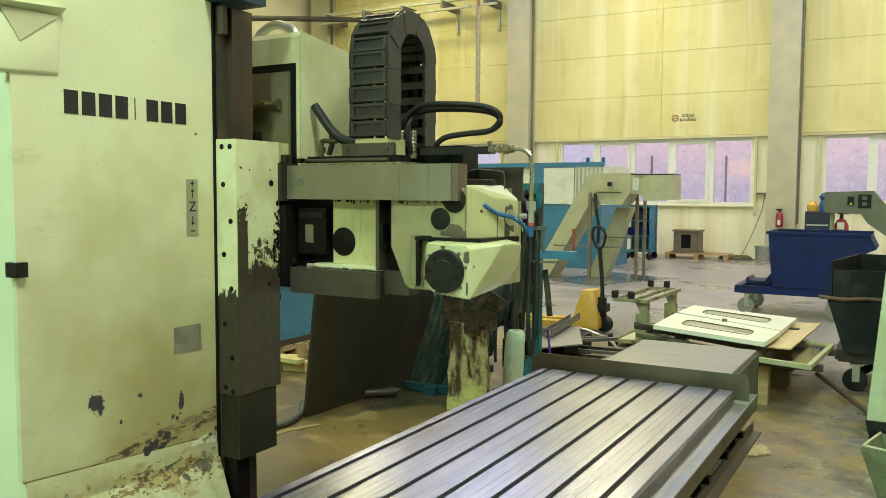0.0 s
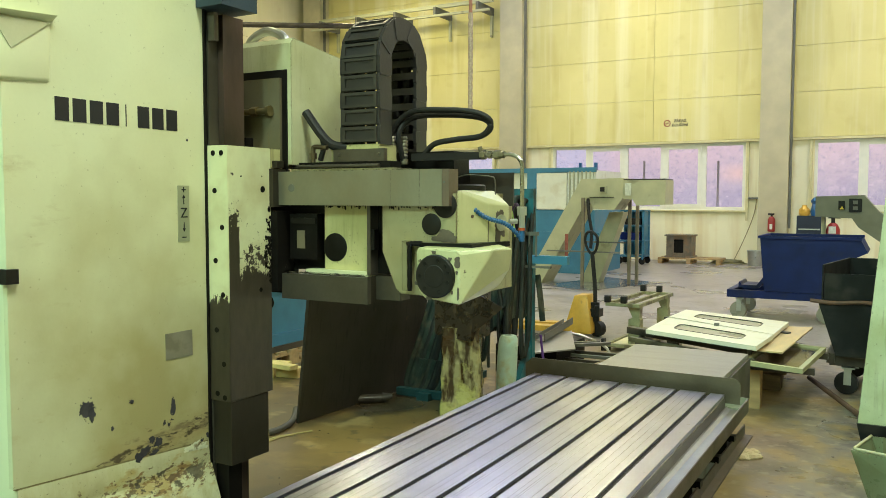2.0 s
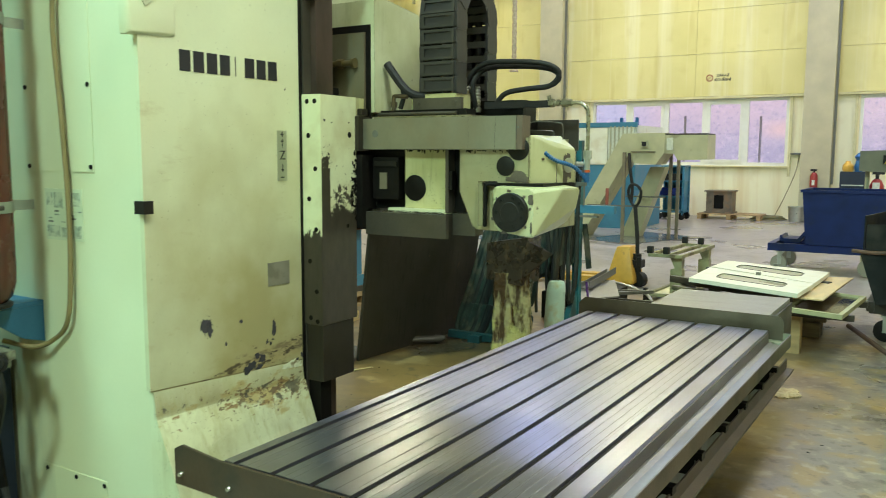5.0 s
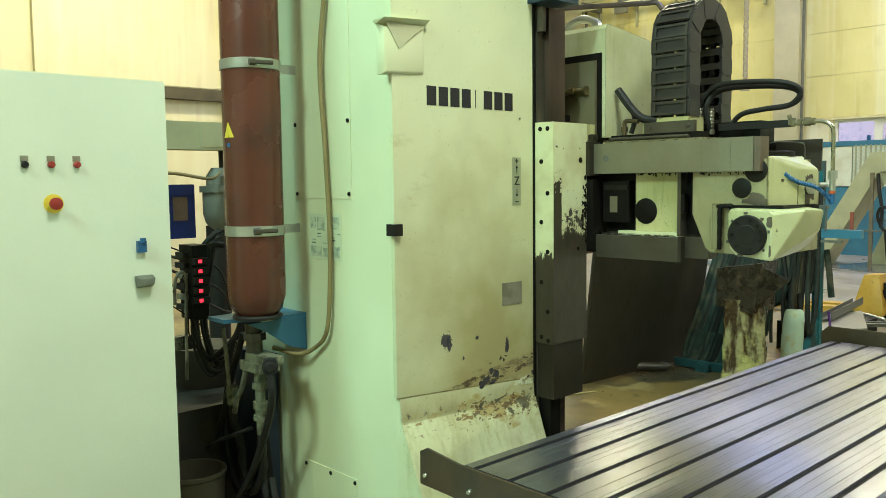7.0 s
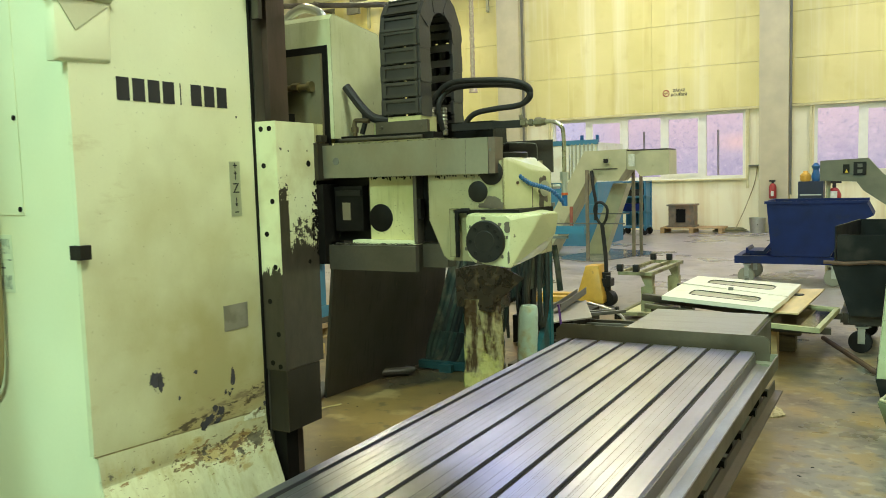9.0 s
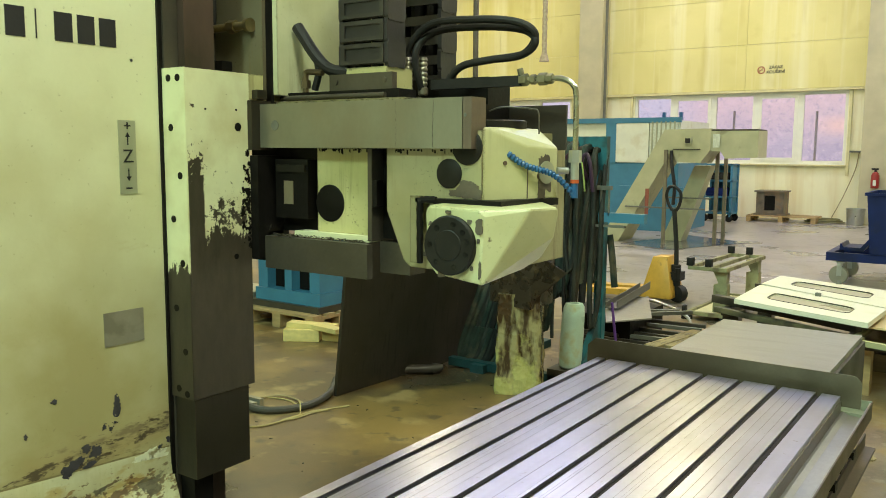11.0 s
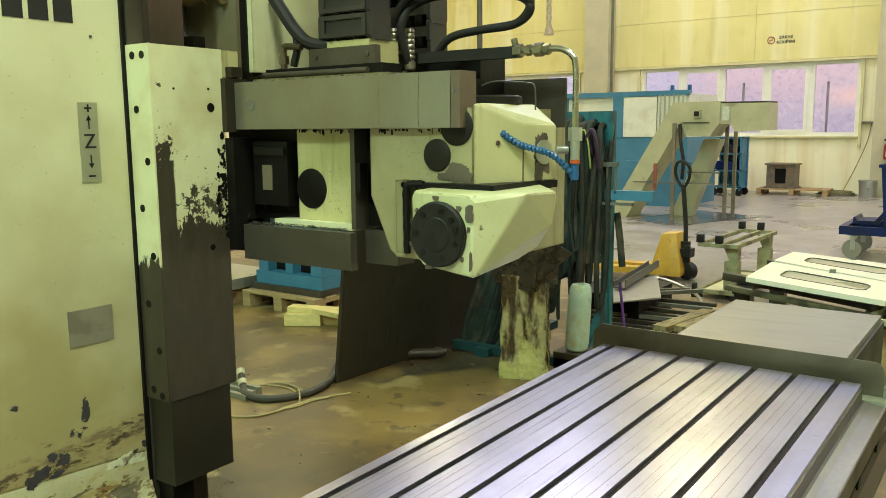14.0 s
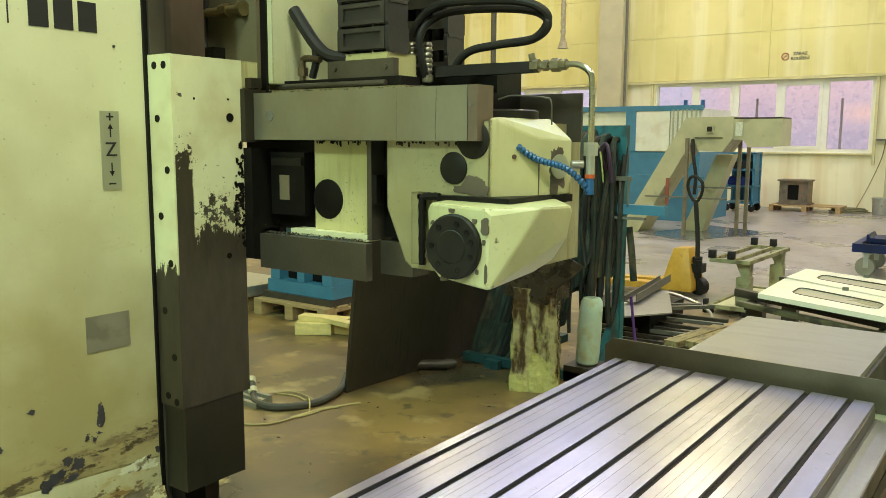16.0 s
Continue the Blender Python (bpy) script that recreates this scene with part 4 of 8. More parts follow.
prism(bm, [(-0.735, 0.811), (-0.012, 0.764), (-0.012, CT), (-0.60, CT), (-0.735, CT)], "x", -0.116, -0.098)
soften(bm, 0.004)
fp = part("front_plate", bm, rusty_foot("chipped_front_plate", 0.80, 0.88, (-0.22, 0.95, 1.4, 1.35)), mm, "cream front plate with paint chips")
# gap shade drawn as a thin black strip
part("plate_gap", bx(-0.122, -0.116, -0.7245, -0.70, 0.82, CT), m_oil_shade, mm, "black strip for the shaded gap behind the front plate", smooth=False)
# pressed grip hood at the plate's upper corner
bm = B()
hull(bm, [(-0.098, -0.775, 1.917), (-0.098, -0.59, 1.927), (-0.088, -0.765, 1.925), (-0.090, -0.60, 1.935), (-0.090, -0.77, 2.07), (-0.092, -0.60, 2.08), (-0.13, -0.775, 1.917), (-0.13, -0.775, 2.095), (-0.1, -0.58, 2.10)])
soften(bm, 0.004)
part("grip_hood", bm, m_paint, mm, "pressed cream sheet grip")
bm = B()
hull(bm, [(-0.13, -0.79, 2.092), (-0.070, -0.785, 2.098), (-0.072, -0.58, 2.112), (-0.11, -0.575, 2.10), (-0.09, -0.70, 2.104), (-0.12, -0.785, 2.082), (-0.1, -0.58, 2.095)])
part("grip_lip", bm, m_paint, mm)
# triangle in darker cream paints the shadow of the pocket
bm = B()
prism(bm, [(-0.765, 2.085), (-0.595, 2.09), (-0.71, 2.005)], "x", -0.0895, -0.0865)
part("grip_pocket", bm, M("dusty_cream_paint", (0.52, 0.52, 0.34), 0.5, var=0.06), mm, "shadowed grip pocket", smooth=False)
part("latch", bx(-0.125, -0.080, -0.748, -0.712, 1.375, 1.415, 0.003), m_cap, mm, "small dark latch on the corner")
# dirty strip that also paints the shadow gap under the plate
bm = B()
prism(bm, [(-0.728, 0.8055), (-0.014, 0.7590), (-0.014, 0.7640), (-0.728, 0.8105)], "x", -0.112, -0.0990)
part("plate_seam", bm, M("dirty_paint_seam", (0.34, 0.29, 0.14), 0.6, var=0.3, scale=30, stain=(0.12, 0.09, 0.05), stain_at=0.60, stain_scale=25), mm, "dirty seam strip, darkened for the shadow gap above the foot", smooth=False)
# maker's name as plain bars
gap = 0.46 / 8
for i in range(8):
    w = 0.26 if i == 4 else 0.78
    y = -0.578 + gap * i
    part("name_bar", bx(-0.0985, -0.0965, y + (0.012 if i == 4 else 0), y + gap * w, 1.826, 1.893), m_ink, fp, smooth=False)
pl = part("axis_plate", bx(-0.0985, -0.0955, -0.135, -0.086, 1.462, 1.648, 0.0008), m_plate, fp, "small alloy plate with axis arrows")
lettering("Z", 0.048, Matrix.Translation((-0.0949, -0.110, 1.556)) @ pose(0, 0, 0, 90, 0, 90), m_ink, pl)
for z, up in ((1.60, 1), (1.512, -1)):
    bm = B()
    box(bm, -0.0955, -0.0945, -0.1115, -0.1085, z - 0.014, z + 0.014)
    prism(bm, [(-0.117, z + 0.006 * up), (-0.103, z + 0.006 * up), (-0.110, z + 0.018 * up)], "x", -0.0955, -0.0945)
    part("arrow", bm, m_ink, pl, smooth=False)
bm = B()
box(bm, -0.0955, -0.0945, -0.119, -0.101, 1.6325, 1.6365), box(bm, -0.0955, -0.0945, -0.112, -0.108, 1.6255, 1.6435)
part("plus", bm, m_ink, pl, smooth=False)
part("minus", bx(-0.0955, -0.0945, -0.119, -0.101, 1.474, 1.478), m_ink, pl, smooth=False)
part("blank_plate", bx(-0.0985, -0.0955, -0.197, -0.082, 1.075, 1.162, 0.0008), m_plategrey, fp, "blank grey alloy plate")


def chip(y, z, w, h, seed):
    random.seed(seed)
    pts, r = [], 0.8
    for i in range(64):
        a = 6.2832 * i / 64
        r = min(1.15, max(0.45, r + random.uniform(-0.2, 0.2)))
        pts.append((y + w * r * math.cos(a), z + h * r * math.sin(a)))
    bm = B()
    prism(bm, pts, "x", -0.0985, -0.0973 + 0.00025 * (seed % 10))
    for i in range(int(3 + 60 * w)):
        a, d, q = random.uniform(0, 6.28), random.uniform(1.0, 1.35), random.uniform(0.0008, 0.0026)
        c = (y + w * d * math.cos(a), z + h * d * math.sin(a))
        prism(bm, [(c[0] + q * random.uniform(0.6, 1.2) * math.cos(k * 1.2566), c[1] + q * random.uniform(0.6, 1.2) * math.sin(k * 1.2566)) for k in range(5)], "x", -0.0985, -0.0974)
    part("paint_chip", bm, m_flaked, fp, "bare dark patch where paint has flaked", smooth=False)


m_flaked = M("bare_slate_primer", (0.055, 0.052, 0.06), 0.5, var=0.3, scale=40, stain=(0.30, 0.27, 0.15), stain_at=0.68, stain_scale=60, soft=0.02)
for c in ((-0.505, 0.985, 0.038, 0.026, 1), (-0.485, 0.965, 0.018, 0.032, 7), (-0.1720, 0.9160, 0.012, 0.026, 2), 
          (-0.34, 0.97, 0.006, 0.005, 5), (-0.41, 0.90, 0.005, 0.005, 6), (-0.09, 1.80, 0.004, 0.004, 8), (-0.19, 0.86, 0.007, 0.010, 9)):
    chip(*c)
for c in ((-0.2590, 0.8240, 0.015, 0.014, 10), (-0.2360, 0.8140, 0.020, 0.016, 11), (-0.2800, 0.8040, 0.019, 0.015, 12), (-0.3060, 0.7850, 0.021, 0.018, 13), (-0.2510, 0.7830, 0.022, 0.011, 14), (-0.2930, 0.7930, 0.021, 0.015, 15), (-0.1770, 0.8740, 0.006, 0.004, 16), (-0.3360, 0.9690, 0.005, 0.006, 17), (-0.2070, 0.8700, 0.006, 0.007, 18), (-0.0440, 0.7710, 0.006, 0.007, 19), (-0.0190, 0.7800, 0.007, 0.011, 20), (-0.1240, 0.7070, 0.022, 0.006, 21), (-0.0900, 0.7060, 0.020, 0.005, 22), (-0.0480, 0.7050, 0.022, 0.005, 23), (-0.0710, 0.7190, 0.012, 0.006, 24)):
    chip(*c)

# inspection panels and details on the column side
sp = part("side_panel", bx(-0.715, -0.348, -0.7245, -0.721, 1.50, 2.6, 0.001), m_column, mm, "cream screwed inspection panel")
for x, z in ((-0.698, 1.517), (-0.362, 1.517), (-0.702, 1.785), (-0.362, 1.782)):
    bm = B()
    lathe(bm, [(0.008, 0), (0.008, 0.003), (0.0, 0.004)], (x, -0.7245, z), 10, (0, -1, 0))
    part("screw", bm, m_oil_shade, sp)
lp = part("notice", bx(-0.622, -0.418, -0.7242, -0.721, 1.268, 1.442), M("faded_mint_film", (0.56, 0.60, 0.40), 0.35, var=0.06), mm, "faded unreadable printed notice", smooth=False)
m_faded = M("faded_grey_print", (0.34, 0.38, 0.27), 0.5, var=0.5, scale=40, stain=(0.54, 0.57, 0.38), stain_at=0.50, stain_scale=50)
random.seed(4)
for x, z, w, h in ((-0.612, 1.385, 0.035, 0.045), (-0.570, 1.378, 0.05, 0.052), (-0.470, 1.385, 0.042, 0.045), (-0.612, 1.278, 0.07, 0.040), (-0.535, 1.278, 0.045, 0.034), (-0.482, 1.278, 0.055, 0.042)):
    part("text_block", bx(x, x + w, -0.7252, -0.724, z, z + h), m_faded, lp, smooth=False)
for i in range(9):
    z, x = 1.328 + 0.012 * (i % 5), -0.605 + 0.045 * (i // 2) * 0.8
    part("text_bar", bx(x, x + random.uniform(0.02, 0.045), -0.7256, -0.724, z, z + 0.005), m_iron if i % 3 == 0 else m_faded, lp, smooth=False)
bm = B()
box(bm, -0.705, -0.352, -0.7245, -0.70, 0.02, 0.452)
part("foot_cover", bm, m_column, mm, "cream screwed foot cover", smooth=False)
for x, z in ((-0.685, 0.436), (-0.518, 0.436), (-0.364, 0.436)):
    bm = B()
    lathe(bm, [(0.008, 0), (0.008, 0.003), (0.0, 0.004)], (x, -0.7245, z), 10, (0, -1, 0))
    part("screw", bm, m_oil_shade, mm)

# vertical guideways
for y0, y1, x1, mt in ((0.0, 0.045, -0.085, m_darksteel), (0.046, 0.145, -0.060, M("brown_guideway_steel", (0.095, 0.072, 0.056), 0.33, 0.6, var=0.25, scale=5, stain=(0.17, 0.11, 0.09), stain_at=0.56, stain_scale=5, soft=0.1, stretch=(1, 1, 0.35)))):
    part("guideway", bx(-0.35, x1, y0, y1, 0.30, 2.235, 0.003), mt, mm, "oiled brown steel guideway")
part("guideway_bolt", bx(-0.09, -0.055, 0.0, 0.02, 2.14, 2.235, 0.002), m_darksteel, mm)
part("top_drive", bx(-0.45, 0.02, -0.04, 0.13, 2.245, 2.6, 0.01), M("dark_teal_paint", (0.012, 0.035, 0.055), 0.45, var=0.2), mm, "dark blue drive housing")

# housing behind the slide
bm = B()
prism(bm, [(0.285, 1.73), (0.285, 2.17), (0.30, 2.19), (0.60, 2.155), (0.625, 2.13), (0.625, 1.73)], "x", -0.75, 0.04)
soften(bm, 0.008)
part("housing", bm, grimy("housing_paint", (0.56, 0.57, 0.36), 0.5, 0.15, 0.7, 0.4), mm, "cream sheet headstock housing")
# the bay's shade is a near-black sheet on the solid housing
part("housing_recess", bx(-0.42, 0.022, 0.279, 0.286, 1.70, 2.075), m_oil_shade, mm, "black sheet for the shaded open housing bay", smooth=False)
bm = B()
box(bm, -0.30, 0.0, 0.268, 0.28, 1.72, 2.045)
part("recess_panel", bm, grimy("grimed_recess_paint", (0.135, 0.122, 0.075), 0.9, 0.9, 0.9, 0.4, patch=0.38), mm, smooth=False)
bm = B()
rod(bm, (-0.21, 0.252, 1.925), (-0.045, 0.252, 1.925), 0.012), rod(bm, (-0.12, 0.252, 1.925), (-0.09, 0.252, 1.925), 0.019, None, 6), rod(bm, (-0.045, 0.252, 1.925), (-0.03, 0.252, 1.925), 0.02, None, 12)
part("recess_bar", bm, M("dull_brass", (0.24, 0.19, 0.09), 0.35, 0.8, var=0.3, scale=20), mm, "dull brass rod in the bay")
part("recess_box", bx(-0.30, -0.215, 0.235, 0.267, 1.76, 2.0, 0.006), m_darksteel, mm, "oily steel box in the bay")
bm = B()
tube(bm, [(-0.19, 0.255, 2.03), (-0.185, 0.25, 1.95), (-0.20, 0.25, 1.86), (-0.17, 0.252, 1.78), (-0.18, 0.255, 1.72)], 0.009, 8)
part("bay_hose", bm, m_black, mm)
part("recess_strut", bx(-0.24, -0.20, 0.245, 0.268, 1.78, 2.02, 0.004), m_darksteel, mm)
part("recess_block", bx(-0.27, -0.13, 0.23, 0.268, 1.79, 1.83, 0.004), m_oil_shade, mm)
bm = B()
tube(bm, [(-0.27, 0.4, 2.16), (-0.25, 0.4, 2.22), (-0.17, 0.4, 2.25), (-0.09, 0.4, 2.22), (-0.07, 0.4, 2.16)], 0.018, 10)
part("lifting_loop", bm, m_zinc, mm)

# the Z slide
m_blackened = grimy("oil_blackened_steel", (0.042, 0.036, 0.026), 0.8, 0.6, 0.3, 0.40, dirt=(0.018, 0.015, 0.011), metal=0.4, patch=0.46)
part("slide", bx(-0.088, 0.0, 0.0, 0.212, 0.905, 1.785, 0.004), m_slide, mm, "cream slide worn to dark metal")
part("slide_edge", bx(-0.091, -0.001, -0.004, 0.0005, 0.905, 1.786, 0.001), m_slideside, mm, "cream slide edge with bolt holes")
part("slide_top", bx(-0.20, -0.002, 0.212, 0.345, 1.715, 1.785, 0.004), m_oily_dim, mm)
part("slide_apron", bx(-0.090, -0.004, 0.002, 0.192, 0.68, 0.903, 0.004), m_blackened, mm, "dark slide extension")
part("counterweight_rod", bx(-0.088, -0.028, 0.012, 0.075, 0.0, 0.68, 0.004), m_oil_shade, mm)
# another black strip painted for the shade between plate and slide
part("guide_gap", bx(-0.0975, -0.091, -0.0115, -0.0005, 0.68, CT - 0.5), m_oil_shade, mm, smooth=False)
# bolt holes are black discs, their inner shade painted on
for x, z in ((-0.065, 1.76), (-0.028, 1.76), (-0.06, 1.632), (-0.028, 1.507), (-0.06, 1.392), (-0.028, 1.275), (-0.06, 1.152), (-0.028, 1.035), (-0.06, 0.93), (-0.026, 0.918)):
    bm = B()
    lathe(bm, [(0.0095, 0), (0.0095, 0.0012), (0.0, 0.0012)], (x, -0.004, z), 14, (0, -1, 0))
    part("bolt_hole", bm, m_oil_shade, mm)
# same black discs for holes on the slide front
for y, z, r in ((0.17, 1.638, 0.0115), (0.06, 1.682, 0.003), (0.165, 1.684, 0.003), (0.155, 1.28, 0.008)):
    bm = B()
    lathe(bm, [(r, 0), (r, 0.0012), (r * 0.6, 0.0012), (0.0, 0.0004)], (0.0, y, z), 14, (1, 0, 0))
    part("bolt_hole", bm, m_oil_shade, mm)

# ram with its steel guide beams
part("upper_beam", bx(0.018, 0.696, 0.235, 0.298, 1.582, 1.702, 0.003), m_steel, mm, "ground steel guide beam")
part("beam_end", bx(0.698, 0.722, 0.235, 0.298, 1.582, 1.702, 0.003), m_beamend, mm, "ground steel beam end block")
random.seed(52)
for x, r in ((0.50, 0.0002), (0.612, 0.00045)):
    bm = B()
    tube(bm, [(x + random.uniform(-0.0012, 0.0012), 0.2349, 1.584 + 0.0097 * i) for i in range(13)], r, 5, 1, 0.9)
    part("oil_seam", bm, m_darksteel, mm, "thin oily seam across the beam")
part("beam_flange", bx(0.0005, 0.017, 0.205, 0.30, 1.575, 1.712, 0.003), m_blackened, mm)
part("beam_stop", bx(-0.02, 0.02, 0.225, 0.262, 1.716, 1.742, 0.003), m_blackened, mm)
for c, r in (((0.078, 0.2348, 1.643), 0.014), ((0.705, 0.2348, 1.66), 0.004)):
    bm = B()
    lathe(bm, [(r, 0), (r, 0.0015), (0, 0.0015)], c, 16, (0, -1, 0))
    part("plug", bm, m_iron, mm)
# dark cream for oil on the rail and shade on the lip
m_oily_shaded = grimy("oil_browned_cream_paint", (0.26, 0.24, 0.13), 0.9, 0.8, 0.9, 0.33, patch=0.42)
part("beam_top_rail", bx(0.02, 0.47, 0.305, 0.42, 1.68, 1.713, 0.004), m_oily_shaded, mm, "oil-stained cream rail")
part("beam_top_strip", bx(0.03, 0.44, 0.325, 0.40, 1.714, 1.7375, 0.002), m_oil_shade, mm)
bm = B()
rod(bm, (0.02, 0.318, 1.722), (0.40, 0.318, 1.722), 0.007)
part("oil_pipe", bm, m_darksteel, mm, "oily steel pipe along the beam")
# ram body coloured near-black for the bay's shade as well as oil
part("ram", bx(-0.1, 0.60, 0.31, 0.80, 1.345, 1.70, 0.006), m_oil_shade, mm, "near-black ram body, oily and darkened for the shaded bay")
part("lower_beam", bx(0.03, 0.405, 0.235, 0.258, 1.243, 1.334, 0.003), m_darksteel, mm, "dark steel lower guide beam")
part("lower_bracket", bx(0.40, 0.50, 0.295, 0.36, 1.255, 1.338, 0.006), m_darksteel, mm, "dark bracket under the ram")
part("lower_block", bx(-0.12, 0.03, 0.25, 0.33, 1.26, 1.345, 0.004), m_oil_shade, mm)
rp = part("ram_panel", bx(0.185, 0.384, 0.288, 0.309, 1.35, 1.581, 0.003), m_oily_dim, mm, "cream ram panel with a round cap")
part("ram_shelf", bx(0.12, 0.39, 0.262, 0.31, 1.336, 1.352, 0.003), m_paint, mm)
bm = B()
lathe(bm, [(0.051, 0), (0.051, 0.002), (0.047, 0.004), (0, 0.004)], (0.232, 0.288, 1.432), 32, (0, -1, 0))
part("round_cap", bm, m_oil_shade, rp, "black round opening")
mot = part("feed_motor", bx(0.04, 0.165, 0.27, 0.31, 1.385, 1.55, 0.01), m_oil_shade, mm, "oily black feed motor")
part("motor_label", bx(0.075, 0.11, 0.267, 0.2705, 1.425, 1.49, 0.001), M("tarnished_label", (0.20, 0.17, 0.11), 0.5, 0.3), mot)
part("motor_ribs", bx(0.05, 0.16, 0.262, 0.27, 1.515, 1.535, 0.003), m_cap, mot)
part("side_plate", bx(0.386, 0.40, 0.262, 0.31, 1.34, 1.581, 0.002), m_darksteel, mm)
part("side_lug", bx(0.402, 0.416, 0.262, 0.29, 1.43, 1.50, 0.003), m_oil_shade, mm)
# plate added to close a bright gap, black for grime and shade
part("bay_fill_plate", bx(-0.03, 0.03, 0.2125, 0.305, 1.27, 1.56, 0.004), m_oil_shade, mm, "black plate added for grime and shade beside the ram bay")

# swivel head
# head paint base likewise darkened to offset the lamps
hp = grimy("scuffed_head_paint", (0.54, 0.525, 0.295), 0.45, 0.16, 0.95, 0.36)
bm = B()
prism(bm, [(0.45, 1.625), (0.735, 1.625), (0.735, 1.28), (0.525, 1.285), (0.505, 1.30), (0.45, 1.425)], "y", 0.262, 0.70)
soften(bm, 0.006)
# flange colour holds oil stains and the shade under the beam
hd = part("head_flange", bm, grimy("stained_shaded_flange_paint", (0.37, 0.338, 0.19), 0.8, 0.5, 0.9, 0.38, patch=0.44), mm, "oil-stained cream head flange, darkened for the beam's shade", smooth=False)
for x, z, r in ((0.643, 1.522, 0.036), (0.695, 1.585, 0.042)):
    bm = B()
    lathe(bm, [(r, 0), (r, 0.003), (r * 0.9, 0.005), (0, 0.005)], (x, 0.262, z), 28, (0, -1, 0))
    part("round_cap", bm, m_cap, hd, "dark round cap")
bm = B()
hull(bm, [(0.737, 0.262, 1.452), (0.790, 0.383, 1.455), (0.818, 0.49, 1.46), (0.60, 0.60, 1.45), (0.734, 0.27, 1.452),
          (0.790, 0.383, 1.588), (0.818, 0.49, 1.586), (0.737, 0.262, 1.632), (0.742, 0.29, 1.634), (0.755, 0.50, 1.634), (0.60, 0.60, 1.634), (0.734, 0.27, 1.632)])
soften(bm, 0.004)
hu = part("head_upper", bm, hp, mm, "faceted cream upper head housing", smooth=False)
bm = B()
lathe(bm, [(0.085, 0), (0.085, 0.016), (0.078, 0.02), (0, 0.02)], (0.67, 0.42, 1.634), 32)
part("head_cover", bm, m_cap, hu, "dark round head cover")
bm = B()
lathe(bm, [(0.028, 0), (0.028, 0.003), (0, 0.003)], (0.8095, 0.445, 1.525), 24, (0.967, -0.253, 0))
part("name_disc", bm, m_plate, hu, "dull alloy disc")
bm = B()
hull(bm, [(0.642, 0.165, 1.435), (0.655, 0.16, 1.452), (0.79, 0.16, 1.446), (0.805, 0.165, 1.43), (0.802, 0.16, 1.275), (0.775, 0.165, 1.278), (0.67, 0.17, 1.288), (0.645, 0.172, 1.315),
          (0.905, 0.32, 1.449), (0.905, 0.33, 1.437), (0.892, 0.335, 1.378), (0.885, 0.235, 1.449), (0.855, 0.34, 1.325), (0.83, 0.30, 1.30), (0.60, 0.40, 1.452), (0.60, 0.40, 1.32), (0.80, 0.42, 1.34), (0.80, 0.45, 1.452), (0.618, 0.25, 1.44), (0.62, 0.25, 1.31)])
soften(bm, 0.006)
hl = part("head_lower", bm, hp, mm, "scratched cream swivel spindle head", smooth=False)
part("split_ring", bx(0.56, 0.805, 0.235, 0.42, 1.4505, 1.4615, 0.002), m_oil_shade, mm, "oily black joint of the swivel")
bm = B()
prism(bm, [(0.60, 0.2565), (0.7395, 0.2565), (0.795, 0.381), (0.8225, 0.49), (0.60, 0.60)], "z", 1.443, 1.4605)
soften(bm, 0.003, 2)
bmesh.ops.subdivide_edges(bm, edges=[e for e in bm.edges if e.calc_length() > 0.03], cuts=8, use_grid_fill=True)
for v in bm.verts:
    v.co.z += 0.0022 * noise.noise(v.co * 70)
part("grease_groove_bead", bm, m_oil_shade, mm, "thick black grease along the swivel joint")
bm = B()
lathe(bm, [(0.0055, 0), (0.0055, 0.003), (0.0, 0.0035)], (0.763, 0.3205, 1.548), 10, (0.916, -0.401, 0))
part("plug", bm, m_rust, hu, "rusty plug")
bm = B()
lathe(bm, [(0.069, 0), (0.069, 0.009), (0.065, 0.0125), (0.036, 0.0128), (0.034, 0.0142), (0, 0.0142)], (0.718, 0.160, 1.362), 40, (0, -1, 0.02))
part("spindle_cover", bm, m_cap, hl, "dark round spindle cover with screws")
for a in (-20, 15, 40, 75, 130, 180, 230, 290):
    bm = B()
    lathe(bm, [(0.0065, 0), (0.0065, 0.002), (0, 0.001)], (0.718 + 0.051 * math.cos(radians(a)), 0.148, 1.362 + 0.051 * math.sin(radians(a))), 12, (0, -1, 0))
    part("screw", bm, m_oil_shade, hl)
# black disc painted for the dark of the drain hole
bm = B()
lathe(bm, [(0.011, 0), (0.011, 0.002), (0, 0.001)], (0.838, 0.258, 1.378), 14, (0.94, -0.34, 0))
part("drain_hole", bm, m_oil_shade, hl)
# the lip's shadow is put into its dark paint
part("flange_lip", bx(0.544, 0.566, 0.235, 0.262, 1.30, 1.466, 0.008), m_oily_shaded, mm, "rounded cream lip round the swivel")
# black tube drawn for the shade in the groove beside the lip
bm = B()
tube(bm, [(0.572, 0.240, 1.30), (0.573, 0.238, 1.38), (0.573, 0.238, 1.448), (0.585, 0.238, 1.458), (0.62, 0.240, 1.459)], 0.0075, 8, 4, 0.2)
part("grease_groove_bead", bm, m_oil_shade, mm, "black bead for the dark groove beside the lip")



